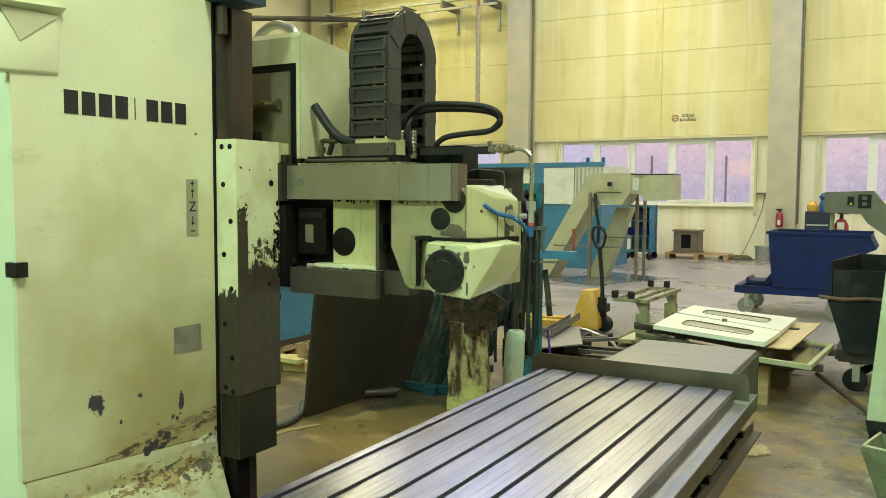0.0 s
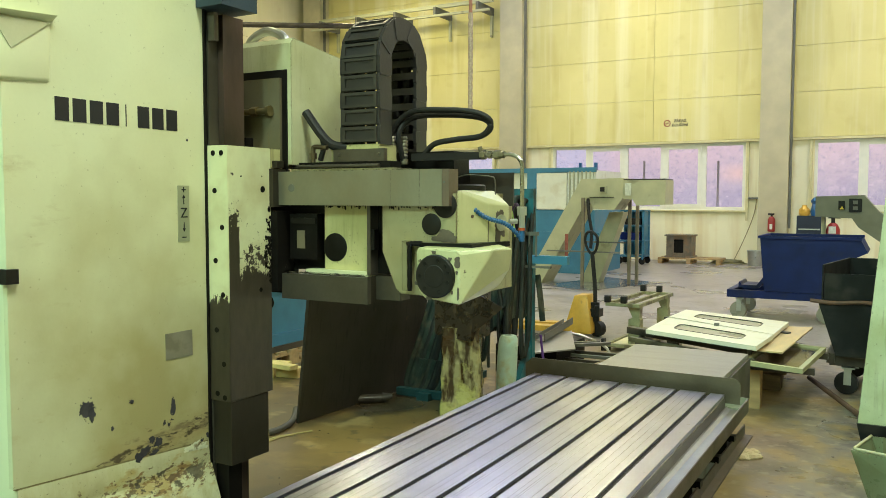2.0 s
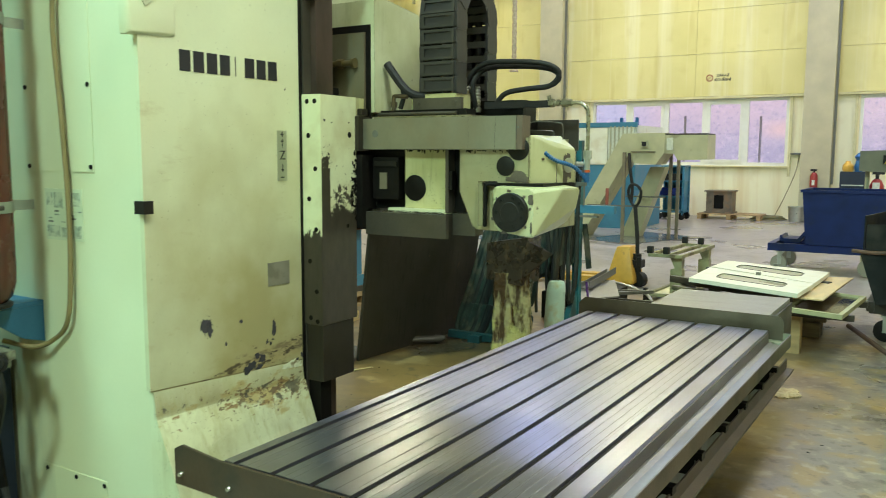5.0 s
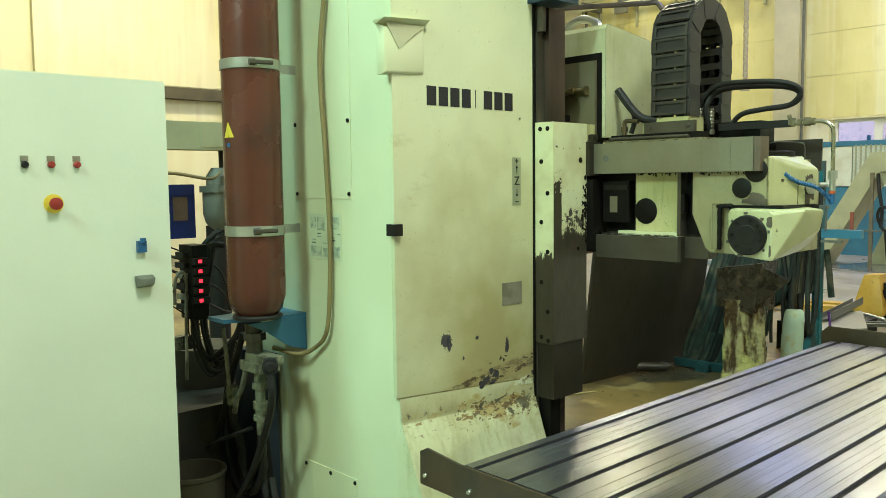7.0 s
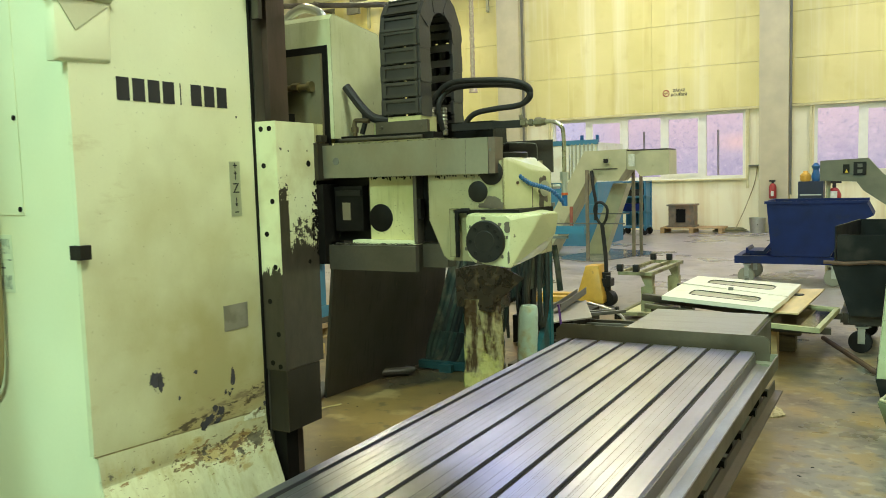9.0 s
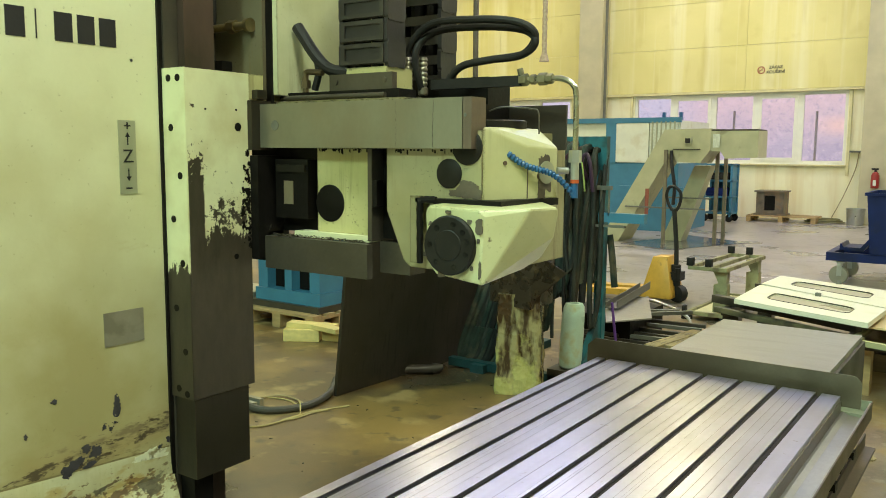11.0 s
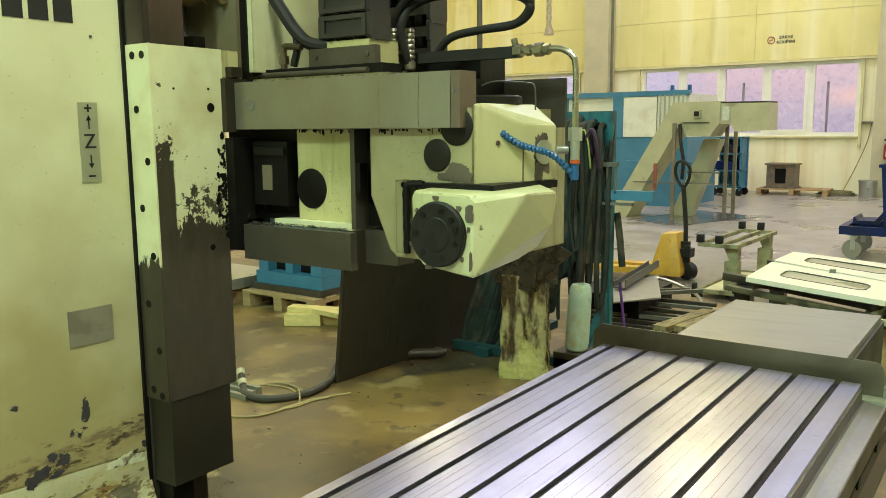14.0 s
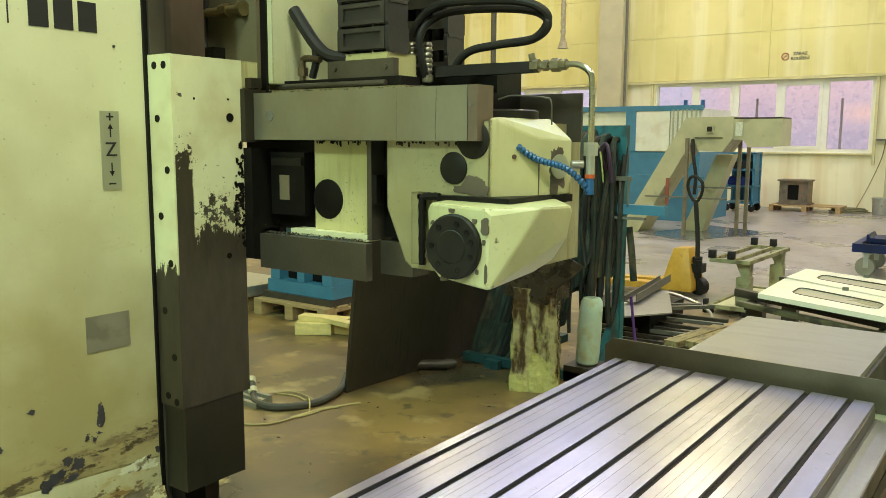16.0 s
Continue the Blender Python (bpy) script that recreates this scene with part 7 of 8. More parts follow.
tube(bm, [(-1.15, 7.10, 0.965), (-1.195, 7.10, 1.04), (-1.215, 7.09, 1.13), (-1.185, 7.08, 1.21), (-1.12, 7.08, 1.215), (-1.06, 7.08, 1.15), (-1.07, 7.09, 1.04), (-1.11, 7.10, 0.965)], 0.017, 8)
part("handle", bm, m_black, pt, "black loop handle")

# ---- scrap on the floor by the table end ----
bm = B()
hull(bm, [(-0.73, 4.45, 0.262), (-0.49, 4.80, 0.262), (-0.84, 5.65, 0.262), (-1.02, 5.11, 0.262), (-0.73, 4.45, 0.274), (-0.49, 4.80, 0.274), (-0.84, 5.65, 0.29), (-1.02, 5.11, 0.274)])
solid("sheet_panel", bm, m_sheet, "pale bent sheet metal panel on scrap", "metal panel", smooth=False)
bm = B()
prism(bm, [(0, 0), (0.10, 0), (0.10, 0.07), (0.095, 0.07), (0.095, 0.006), (0.006, 0.006), (0.006, 0.05), (0, 0.05)], "y", 0, 1.05)
bmesh.ops.transform(bm, matrix=pose(-0.92, 4.88, 0.292, 1, 0, 6), verts=bm.verts[:])
m_greystrip = M("dull_grey_strip", (0.17, 0.165, 0.14), 0.45, 0.4, var=0.2, scale=8)
solid("folded_strip", bm, m_greystrip, "grey folded metal strip", "metal strip", smooth=False)
m_scrapwood = M("weathered_timber", (0.27, 0.21, 0.09), 0.8, var=0.3, scale=6, grain=60, bump=0.3, stretch=(5, 1, 5), stain=(0.10, 0.08, 0.045), stain_at=0.58, stain_scale=8)
sc = thing("scrap_rack", (-0.7, 5.3, 0), "pile of dark scrap bars and grating", "scrap")
random.seed(14)
part("crate", bx(-1.25, -0.65, 4.75, 5.5, 0.0, 0.26, 0.01), m_oil_shade, sc)
for i in range(8):
    part("bar", bx(0, 0.85, 0, 0.035, 0, 0.03, 0.003, pose(-1.05, 4.35 + 0.12 * i, 0.06 + 0.012 * i, 0, 0, random.uniform(-2, 8))), m_darksteel if i % 3 else m_iron, sc, smooth=False)
for a in ((-0.9, 4.95, 40), (-0.75, 4.9, 46)):
    part("angle_bar", bx(0, 0.6, 0, 0.03, 0, 0.03, 0.002, pose(a[0], a[1], 0.235, 0, 0, a[2])), m_greystrip, sc, smooth=False)
bm = B()
tube(bm, [(-0.95, 5.6, 0.28), (-0.7, 5.55, 0.26), (-0.42, 5.42, 0.2), (-0.33, 5.3, 0.1), (-0.33, 5.25, 0.03)], 0.014, 8)
part("bent_tube", bm, m_zinc, sc, "bent dull tube")
for i in range(3):
    part("plank", bx(0, 0.75, 0, 0.11, 0, 0.05, 0.004, pose(-0.30 + 0.14 * i, 4.40 + 0.05 * i, 0.10 + 0.004 * i, 0, 0, 80)), m_scrapwood, sc, smooth=False)

# ---- green welded trestle ----
m_trestle = M("grubby_green_paint", (0.30, 0.29, 0.155), 0.55, var=0.25, scale=9, stain=(0.12, 0.09, 0.045), stain_at=0.56, stain_scale=8)
tr = thing("welded_trestle", (-0.48, 6.88, 0), "pale green welded machine stand with four black pads", "stand")
tr_m = pose(-0.48, 6.88, 0, 0, 0, -2)
for name, a in (("front_rail", (-0.19, 0.18, -0.63, -0.595)), ("back_rail", (-0.19, 0.18, 0.595, 0.63)), ("side_rail", (-0.19, -0.155, -0.594, 0.594)), ("side_rail", (0.145, 0.18, -0.594, 0.594)), ("middle_rail", (0.0, 0.03, -0.594, 0.594))):
    part(name, bx(a[0], a[1], a[2], a[3], 0.478, 0.515, 0.003, tr_m), m_trestle, tr, smooth=False)
for x, y in ((-0.17, -0.61), (0.005, -0.61), (-0.17, 0.61), (0.02, 0.61)):
    part("pad", bx(x - 0.03, x + 0.03, y - 0.03, y + 0.03, 0.516, 0.59, 0.004, tr_m), m_black, tr, "black rubber pad")
for y in (-0.56, 0.46):
    bm = B()
    prism(bm, [(0.03, 0.477), (0.16, 0.477), (0.155, 0.36), (0.165, 0.345), (0.165, 0.085), (0.04, 0.085), (0.04, 0.345), (0.085, 0.36)], "y", y, y + 0.10)
    soften(bm, 0.004)
    bmesh.ops.transform(bm, matrix=tr_m, verts=bm.verts[:])
    part("leg", bm, m_trestle, tr, smooth=False)
for a in ((-0.19, 0.18, -0.63, -0.595), (-0.19, 0.18, 0.595, 0.63), (-0.19, -0.155, -0.594, 0.594), (0.145, 0.18, -0.594, 0.594)):
    part("base_rail", bx(a[0], a[1], a[2], a[3], 0.045, 0.083, 0.003, tr_m), m_trestle, tr, smooth=False)
part("base_board", bx(-0.150, 0.14, -0.59, 0.59, 0.05, 0.065, 0.002, tr_m), M("pale_board", (0.60, 0.55, 0.30), 0.6, var=0.15, scale=6), tr, "pale board in the base frame", smooth=False)
for x, y in ((-0.17, -0.61), (0.16, -0.61), (-0.17, 0.61), (0.16, 0.61)):
    part("foot_pad", bx(x - 0.03, x + 0.03, y - 0.03, y + 0.03, 0.0, 0.044, 0.003, tr_m), m_black, tr)
part("corner_pad", bx(-0.225, -0.191, -0.65, -0.585, 0.0, 0.13, 0.004, tr_m), m_black, tr, "black rubber pad")

# ---- stack of machine doors ----
def slab(pts, z0, z1, w=0.0):
    b = B()
    prism(b, pts, "z", z0, z1)
    if w:
        soften(b, w)
    return b


def inset(pts, k):
    c = Vector((sum(p[0] for p in pts) / 4, sum(p[1] for p in pts) / 4))
    return [tuple(c + (Vector(p) - c) * k) for p in pts]


def lerp2(a, b, t):
    return (a[0] + (b[0] - a[0]) * t, a[1] + (b[1] - a[1]) * t)


m_dusty = M("dusty_pane", (0.44, 0.40, 0.29), 0.3, var=0.08, scale=3)


def machine_door(quad, z, label):
    t = thing("machine_door", (sum(p[0] for p in quad) / 4, sum(p[1] for p in quad) / 4, z), label, "machine door", "machine doors in the stack")
    # quad: front left, back left, back right, front right
    fl, bl, br, fr = quad
    def at(u, v):
        return lerp2(lerp2(fl, fr, u), lerp2(bl, br, u), v)
    # rounded opening: five points for each corner, in the order of the quad
    win = []
    for i, (u, v) in enumerate(((0.20, 0.31), (0.20, 0.69), (0.82, 0.69), (0.82, 0.31))):
        cu, cv = u + (0.07 if u < 0.5 else -0.07), v + (0.10 if v < 0.5 else -0.10)
        for k in range(5):
            q = radians(270 - 90 * i - 22.5 * k)
            win.append(at(cu + 0.07 * math.cos(q), cv + 0.10 * math.sin(q)))

    def grown(k):
        c = Vector((sum(p[0] for p in win) / 20, sum(p[1] for p in win) / 20))
        return [tuple(c + (Vector(p) - c) * k) for p in win]
    bm = B()
    top, bot = [bm.verts.new((p[0], p[1], z + 0.035)) for p in quad], [bm.verts.new((p[0], p[1], z)) for p in quad]
    inn, low = [bm.verts.new((p[0], p[1], z + 0.035)) for p in win], [bm.verts.new((p[0], p[1], z)) for p in win]
    for i in range(4):
        j = (i + 1) % 4
        for outer, inner in ((top, inn), (bot, low)):
            for k in range(4):
                bm.faces.new((outer[i], inner[5 * i + k], inner[5 * i + k + 1]))
            bm.faces.new((outer[i], inner[5 * i + 4], inner[5 * j], outer[j]))
        bm.faces.new((top[j], top[i], bot[i], bot[j]))
    for k in range(20):
        bm.faces.new((inn[k], inn[(k + 1) % 20], low[(k + 1) % 20], low[k]))
    part("door_panel", bm, m_door, t, smooth=False)
    part("window", slab(grown(0.995), z + 0.012, z + 0.026), m_dusty, t, "dull scratched viewing pane", smooth=False)
    bm = B()
    tube(bm, [(p[0], p[1], z + 0.034) for p in grown(1.01) + grown(1.01)[:1]], 0.005, 6, 1)
    part("seal", bm, m_darksteel, t, "dark rubber window seal")
    e = lerp2(bl, br, 0.5)
    part("latch", bx(e[0] - 0.02, e[0] + 0.02, e[1] - 0.025, e[1], z + 0.035, z + 0.06, 0.004), m_iron, t)
    return t


machine_door([(0.14, 4.78), (0.13, 5.58), (1.12, 5.02), (1.08, 4.40)], 0.465, "cream sheet machine door with a narrow window")
machine_door([(0.11, 5.72), (0.14, 6.29), (1.14, 5.91), (1.11, 5.12)], 0.455, "cream sheet machine door lying behind another")
bm = slab([(0.92, 4.62), (1.12, 6.0), (1.33, 6.05), (1.24, 4.60)], 0.425, 0.437)
solid("plywood_board", bm, m_ply, "sheet of tan plywood in the stack", "plywood", smooth=False)
gf = thing("glazed_frame", (1.25, 4.75, 0.33), "pale green framed acrylic guard on the stack", "window guard")
quad = [(0.98, 4.35), (1.06, 5.42), (1.50, 5.25), (1.42, 4.22)]
for i in range(4):
    a, b = quad[i], quad[(i + 1) % 4]
    bm = B()
    d = (Vector(b) - Vector(a)).normalized()
    o = Vector((d.y, -d.x)) * 0.035
    prism(bm, [a, b, tuple(Vector(b) + o - d * 0.05), tuple(Vector(a) + o + d * 0.05)], "z", 0.36, 0.395)
    part("frame_bar", bm, m_pale, gf, smooth=False)
g = part("pane", slab(inset(quad, 0.97), 0.370, 0.376), m_smokeglass, gf, "scratched clear acrylic", smooth=False)
m_oldwood = M("grimy_old_timber", (0.16, 0.12, 0.07), 0.8, var=0.3, scale=5, grain=60, bump=0.3, stretch=(1, 5, 5))
m_oldolive = M("blackened_olive_paint", (0.12, 0.11, 0.06), 0.55, var=0.3, scale=8, stain=(0.03, 0.026, 0.018), stain_at=0.52, stain_scale=9)
dk = thing("support_frame", (0.5, 5.1, 0), "dark steel frame and timber carrying the stack", "support")
part("bar", bx(0, 1.25, 0, 0.07, 0, 0.06, 0.004, pose(-0.12, 5.10, 0.40, 0, 0, -27)), m_sheetdark, dk)
part("bar", bx(0, 1.22, 0, 0.05, 0, 0.04, 0.004, pose(-0.05, 4.92, 0.36, 0, 0, -26)), m_oldolive, dk)
part("bar", bx(0, 1.25, 0, 0.07, 0, 0.06, 0.004, pose(0.0, 5.95, 0.39, 0, 0, -20)), m_sheetdark, dk)
part("cross_bar", bx(0.0, 0.07, 0, 1.3, 0, 0.06, 0.004, pose(0.0, 4.95, 0.33, 0, 0, 0)), m_sheetdark, dk)
part("cross_bar", bx(0.0, 0.07, 0, 1.5, 0, 0.06, 0.004, pose(0.95, 4.45, 0.33, 0, 0, 0)), m_sheetdark, dk)
for x, y in ((0.0, 5.0), (0.0, 6.1), (0.98, 4.5), (1.0, 5.7)):
    part("leg", bx(x, x + 0.12, y, y + 0.12, 0.0, 0.33, 0.006), m_wood if x > 0.5 else m_sheetdark, dk)
part("rack_bar", bx(0.90, 1.48, 4.45, 4.5, 0.31, 0.358, 0.003), m_sheetdark, dk)
part("rack_bar", bx(0.90, 1.52, 5.15, 5.2, 0.31, 0.358, 0.003), m_sheetdark, dk)
wk = thing("wooden_chock", (1.1, 5.3, 0), "worn brown timber chock under the stack", "timber")
part("block", bx(0.98, 1.16, 5.20, 5.38, 0.0, 0.13, 0.006), m_oldwood, wk)
part("block", bx(0.95, 1.20, 5.26, 5.35, 0.131, 0.22, 0.006), m_oldwood, wk)

# ---- tipping skips ----
def caster(parent, x, y, r, wide, mt):
    bm = B()
    lathe(bm, [(r * 0.5, -wide), (r * 0.95, -wide * 0.8), (r, 0), (r * 0.95, wide * 0.8), (r * 0.5, wide)], (x, y, r), 20, (0.2, 1, 0))
    w = part("wheel", bm, mt, parent)
    bm = B()
    box(bm, x - 0.02, x + 0.035, y - wide - 0.012, y - wide - 0.004, r - 0.01, r * 2.35), box(bm, x - 0.02, x + 0.035, y + wide + 0.004, y + wide + 0.012, r - 0.01, r * 2.35)
    box(bm, x - 0.04, x + 0.06, y - wide - 0.02, y + wide + 0.02, r * 2.3, r * 2.42)
    part("fork", bm, m_zinc, w, smooth=False)


b1 = thing("tipping_skip", (0.8, 9.8, 0), "royal blue steel tipping skip on castors", "skip")
bm = B()
prof = [(0.39, 1.09), (0.455, 0.39), (1.16, 0.39), (1.36, 0.78), (1.66, 0.93), (1.58, 1.09)]
prism(bm, prof, "y", 9.4, 10.35)
bmesh.ops.delete(bm, geom=[f for f in bm.faces if f.calc_center_median().z > 1.085], context="FACES_ONLY")
bmesh.ops.solidify(bm, geom=bm.faces[:], thickness=0.006)
part("hopper", bm, m_navy, b1, smooth=False)
bm = B()
for a in ((0.365, 1.59, 9.375, 9.41), (0.365, 1.59, 10.34, 10.375), (0.365, 0.40, 9.41, 10.34)):
    box(bm, a[0], a[1], a[2], a[3], 1.085, 1.12)
part("rim", bm, m_navy, b1, smooth=False)
bm = B()
box(bm, -0.02, 1.35, 9.42, 9.50, 0.285, 0.385), box(bm, -0.02, 1.35, 10.22, 10.30, 0.285, 0.385), box(bm, -0.02, 0.06, 9.5, 10.22, 0.285, 0.385)
part("chassis", bm, m_navy, b1, smooth=False)
bm = B()
prism(bm, [(0.10, 0.40), (0.36, 0.40), (0.44, 0.52), (0.42, 0.56), (0.33, 0.44), (0.14, 0.44), (0.12, 0.48), (0.10, 0.48)], "y", 9.6, 10.1)
part("tow_hitch", bm, m_navy, b1, smooth=False)
for x, y in ((0.13, 9.45), (0.13, 10.25), (1.2, 9.45), (1.2, 10.25)):
    caster(b1, x, y, 0.115, 0.03, M("grey_castor", (0.28, 0.27, 0.22), 0.5) if (x, y) == (0.13, 9.45) else bpy.data.materials["grey_castor"])

b2 = thing("tipping_skip", (1.9, 5.7, 0), "dark grey-green battered tipping skip on castors", "skip")
bm = B()
prism(bm, [(1.43, 0.76), (1.57, 0.33), (2.45, 0.33), (2.55, 0.76)], "y", 5.25, 6.3)
soften(bm, 0.01)
part("hopper", bm, m_darkgreen, b2)
bm = B()
for i in range(3):
    a, b = [(1.45, 5.27), (1.60, 6.28), (2.55, 6.28), (2.55, 5.27)][i:i + 2]
    d = (Vector(b) - Vector(a)).normalized()
    o = Vector((d.y, -d.x)) * 0.012
    prism(bm, [a, b, tuple(Vector(b) + o), tuple(Vector(a) + o)], "z", 0.765, 1.07)
part("side_board", bm, m_darkgreen, b2, "dented sheet side boards", smooth=False)
part("front_board", bx(1.47, 2.55, 5.262, 5.274, 0.765, 1.0), m_darkgreen, b2, smooth=False)
bm = B()
tube(bm, [(1.37, 5.24, 0.775), (1.55, 5.235, 0.765), (1.75, 5.235, 0.78), (1.95, 5.235, 0.77), (2.5, 5.235, 0.775)], 0.016, 8)
part("rim_bar", bm, m_rust, b2, "bent rusty rim bar")
bm = B()
box(bm, 1.52, 2.45, 5.32, 5.40, 0.24, 0.33), box(bm, 1.52, 2.45, 6.1, 6.18, 0.24, 0.33), box(bm, 1.50, 1.56, 5.3, 6.2, 0.26, 0.34)
part("chassis", bm, m_sheetdark, b2, smooth=False)
for x, y in ((1.65, 5.36), (2.35, 5.36), (1.68, 6.14), (2.35, 6.14)):
    caster(b2, x, y, 0.095, 0.03, m_black)

# ---- chip conveyors ----
m_legs = M("brown_olive_paint", (0.20, 0.17, 0.11), 0.55, var=0.2, scale=8)
cv = thing("chip_conveyor", (-3.0, 12.6, 0), "olive grey inclined chip conveyor on legs", "conveyor")
bm = B()
prism(bm, [(-4.25, 0.0), (-3.12, 1.96), (-2.34, 1.97), (-2.34, 1.62), (-2.50, 1.40), (-2.90, 1.42), (-2.98, 1.63), (-3.22, 1.20), (-3.9, 0.0)], "y", 12.3, 12.95)
soften(bm, 0.008)
part("trough", bm, m_olive, cv)
bm = B()
prism(bm, [(-2.34, 1.60), (-2.34, 1.93), (-1.59, 1.93), (-1.59, 1.50), (-2.1, 1.48), (-2.18, 1.60)], "y", 12.32, 12.9)
soften(bm, 0.008)
part("discharge_chute", bm, m_olive, cv, "olive discharge chute")
part("rail", bx(-2.34, -1.60, 12.33, 12.9, 1.935, 1.955), m_sheetdark, cv, smooth=False)
part("switch_box", bx(-2.76, -2.64, 12.24, 12.298, 1.71, 1.83, 0.006), m_olive, cv)
part("switch", bx(-2.74, -2.66, 12.225, 12.24, 1.73, 1.81, 0.004), m_black, cv)
part("label", bx(-2.30, -2.19, 12.292, 12.299, 1.66, 1.88), m_paper, cv, smooth=False)
part("shelf_edge", bx(-2.95, -2.50, 12.27, 12.30, 1.62, 1.635), m_darksteel, cv, smooth=False)
for x, y in ((-3.10, 12.25), (-2.42, 12.9), (-2.36, 13.2)):
    part("leg", bx(x, x + 0.055, y, y + 0.055, 0.0, 1.62, 0.004), m_legs, cv)
bm = B()
prism(bm, [(-3.35, 0.0), (-2.80, 1.35), (-2.52, 1.35), (-3.0, 0.0)], "y", 12.98, 13.3)
part("return_trough", bm, m_olive, cv, smooth=False)
bm = B()
box(bm, -3.75, -2.36, 12.2, 12.24, 0.625, 0.65), box(bm, -3.10, -2.36, 12.5, 12.54, 0.79, 0.815)
part("brace", bm, m_iron, cv, smooth=False)
bm = B()
tube(bm, [(-2.98, 12.27, 1.6), (-2.93, 12.2, 1.3), (-2.88, 12.2, 1.0), (-2.9, 12.22, 0.7)], 0.03, 8)
part("cable", bm, m_black, cv)
part("stripe", bx(-3.42, -3.36, 12.285, 12.299, 0.5, 0.95), M("faded_red_tape", (0.30, 0.09, 0.06), 0.6), cv, smooth=False)

c2 = thing("chip_conveyor", (1.4, 10.6, 0), "dark olive chip conveyor head over the skip", "conveyor")
bm = B()
prism(bm, [(0.96, 1.64), (0.96, 1.36), (1.42, 1.34), (1.50, 1.22), (3.2, -0.02), (3.6, -0.02), (1.74, 1.44), (1.56, 1.66)], "y", 10.45, 10.95)
soften(bm, 0.008)
part("trough", bm, M("dark_olive_paint", (0.19, 0.19, 0.135), 0.5, var=0.15), c2)
pb = part("switch_plate", bx(1.38, 1.54, 10.425, 10.449, 1.43, 1.61, 0.006), m_black, c2)
for z in (1.56, 1.48):
    part("switch", bx(1.43, 1.49, 10.405, 10.425, z - 0.025, z + 0.025, 0.006), m_iron, pb)
part("box", bx(1.25, 1.33, 10.42, 10.449, 1.46, 1.58, 0.004), m_darkgreen, c2)
bm = B()
prism(bm, [(1.27, 1.465), (1.32, 1.465), (1.295, 1.51)], "y", 10.413, 10.419)
part("warning_sticker", bm, m_signyellow, c2, smooth=False)
bm = B()
rod(bm, (1.05, 10.7, 0), (1.05, 10.7, 1.37), 0.03)
part("leg", bm, m_olive, c2)

# smooth sheet added to give the bright reflection on the floor
bm = B()
prism(bm, [(-3.75, 12.0), (-2.70, 11.6), (-1.95, 13.5), (-3.2, 14.1)], "z", 0.001, 0.008)
solid("floor_sheen_sheet", bm, M("wet_steel_sheet", (0.26, 0.26, 0.28), 0.16, 0.5, var=0.3, scale=3, stain=(0.14, 0.12, 0.10), stain_at=0.58), "glossy sheet added for the window reflection on the floor", "metal sheet", smooth=False)

# ---- blue and white machine enclosure, trolley and odds against the far wall ----
en = thing("machine_enclosure", (-5.4, 15.2, 0), "blue and white enclosed machine tool", "machine tool")
part("body", bx(-8.0, -3.62, 14.55, 16.4, 0.0, 1.36, 0.02), m_blue, en)
part("hood", bx(-8.0, -3.62, 14.6, 16.4, 1.36, 2.20, 0.02), m_white, en, "white upper hood")
part("top_rail", bx(-8.0, -3.60, 14.52, 14.60, 2.16, 2.26, 0.006), m_blue, en)
for x in (-8.0, -6.4, -5.15):
    part("post", bx(x, x + 0.22, 14.52, 14.60, 1.36, 2.16, 0.006), m_blue, en)
part("sliding_door", bx(-4.93, -4.24, 14.53, 14.60, 1.37, 2.15, 0.01), m_white, en)
part("end_frame", bx(-4.22, -3.66, 14.53, 14.60, 1.38, 2.20, 0.006), m_paper, en, "ribbed translucent guard")
for i in range(6):
    part("rib", bx(-4.18 + 0.09 * i, -4.15 + 0.09 * i, 14.515, 14.53, 1.38, 2.18), m_plate, en, smooth=False)
for x in (-4.0, -3.66):
    part("bracket", bx(x, x + 0.06, 14.6, 14.66, 2.2, 2.36, 0.004), m_bluecoil, en)
part("arm", bx(-4.6, -3.3, 13.9, 13.97, 0.86, 0.92, 0.004), m_blue, en)

tl = thing("tool_trolley", (-3.7, 17.8, 0), "blue steel workshop trolley with shelves", "trolley")
for x, y in ((-4.05, 17.6), (-3.45, 17.6), (-4.05, 18.1), (-3.45, 18.1)):
    part("post", bx(x, x + 0.05, y, y + 0.05, 0.12, 1.32, 0.003), m_blue, tl)
for z in (0.18, 0.55, 0.92, 1.29):
    part("shelf", bx(-4.05, -3.40, 17.6, 18.15, z, z + 0.035, 0.003), m_blue, tl)
part("back", bx(-4.0, -3.45, 18.12, 18.145, 0.22, 1.28), m_blue, tl)
part("side", bx(-3.448, -3.43, 17.66, 18.09, 0.22, 1.28), m_blue, tl)
part("drawer", bx(-4.0, -3.5, 17.62, 18.1, 0.60, 0.78, 0.006), m_navy, tl)
part("crate", bx(-4.0, -3.5, 17.62, 18.1, 0.97, 1.12, 0.006), m_black, tl)
for x, y in ((-4.0, 17.63), (-3.45, 17.63), (-4.0, 18.1), (-3.45, 18.1)):
    bm = B()
    lathe(bm, [(0.03, -0.02), (0.085, -0.018), (0.09, 0), (0.085, 0.018), (0.03, 0.02)], (x, y, 0.09), 16, (0.3, 1, 0))
    part("wheel", bm, m_black, tl)

pallet(-3.25, -1.75, 18.35, 19.1, label="low wooden pallet against the far wall")
bb = thing("cast_housing", (-2.78, 18.75, 0.144), "grey cast gearbox housing on the pallet", "casting")
bm = B()
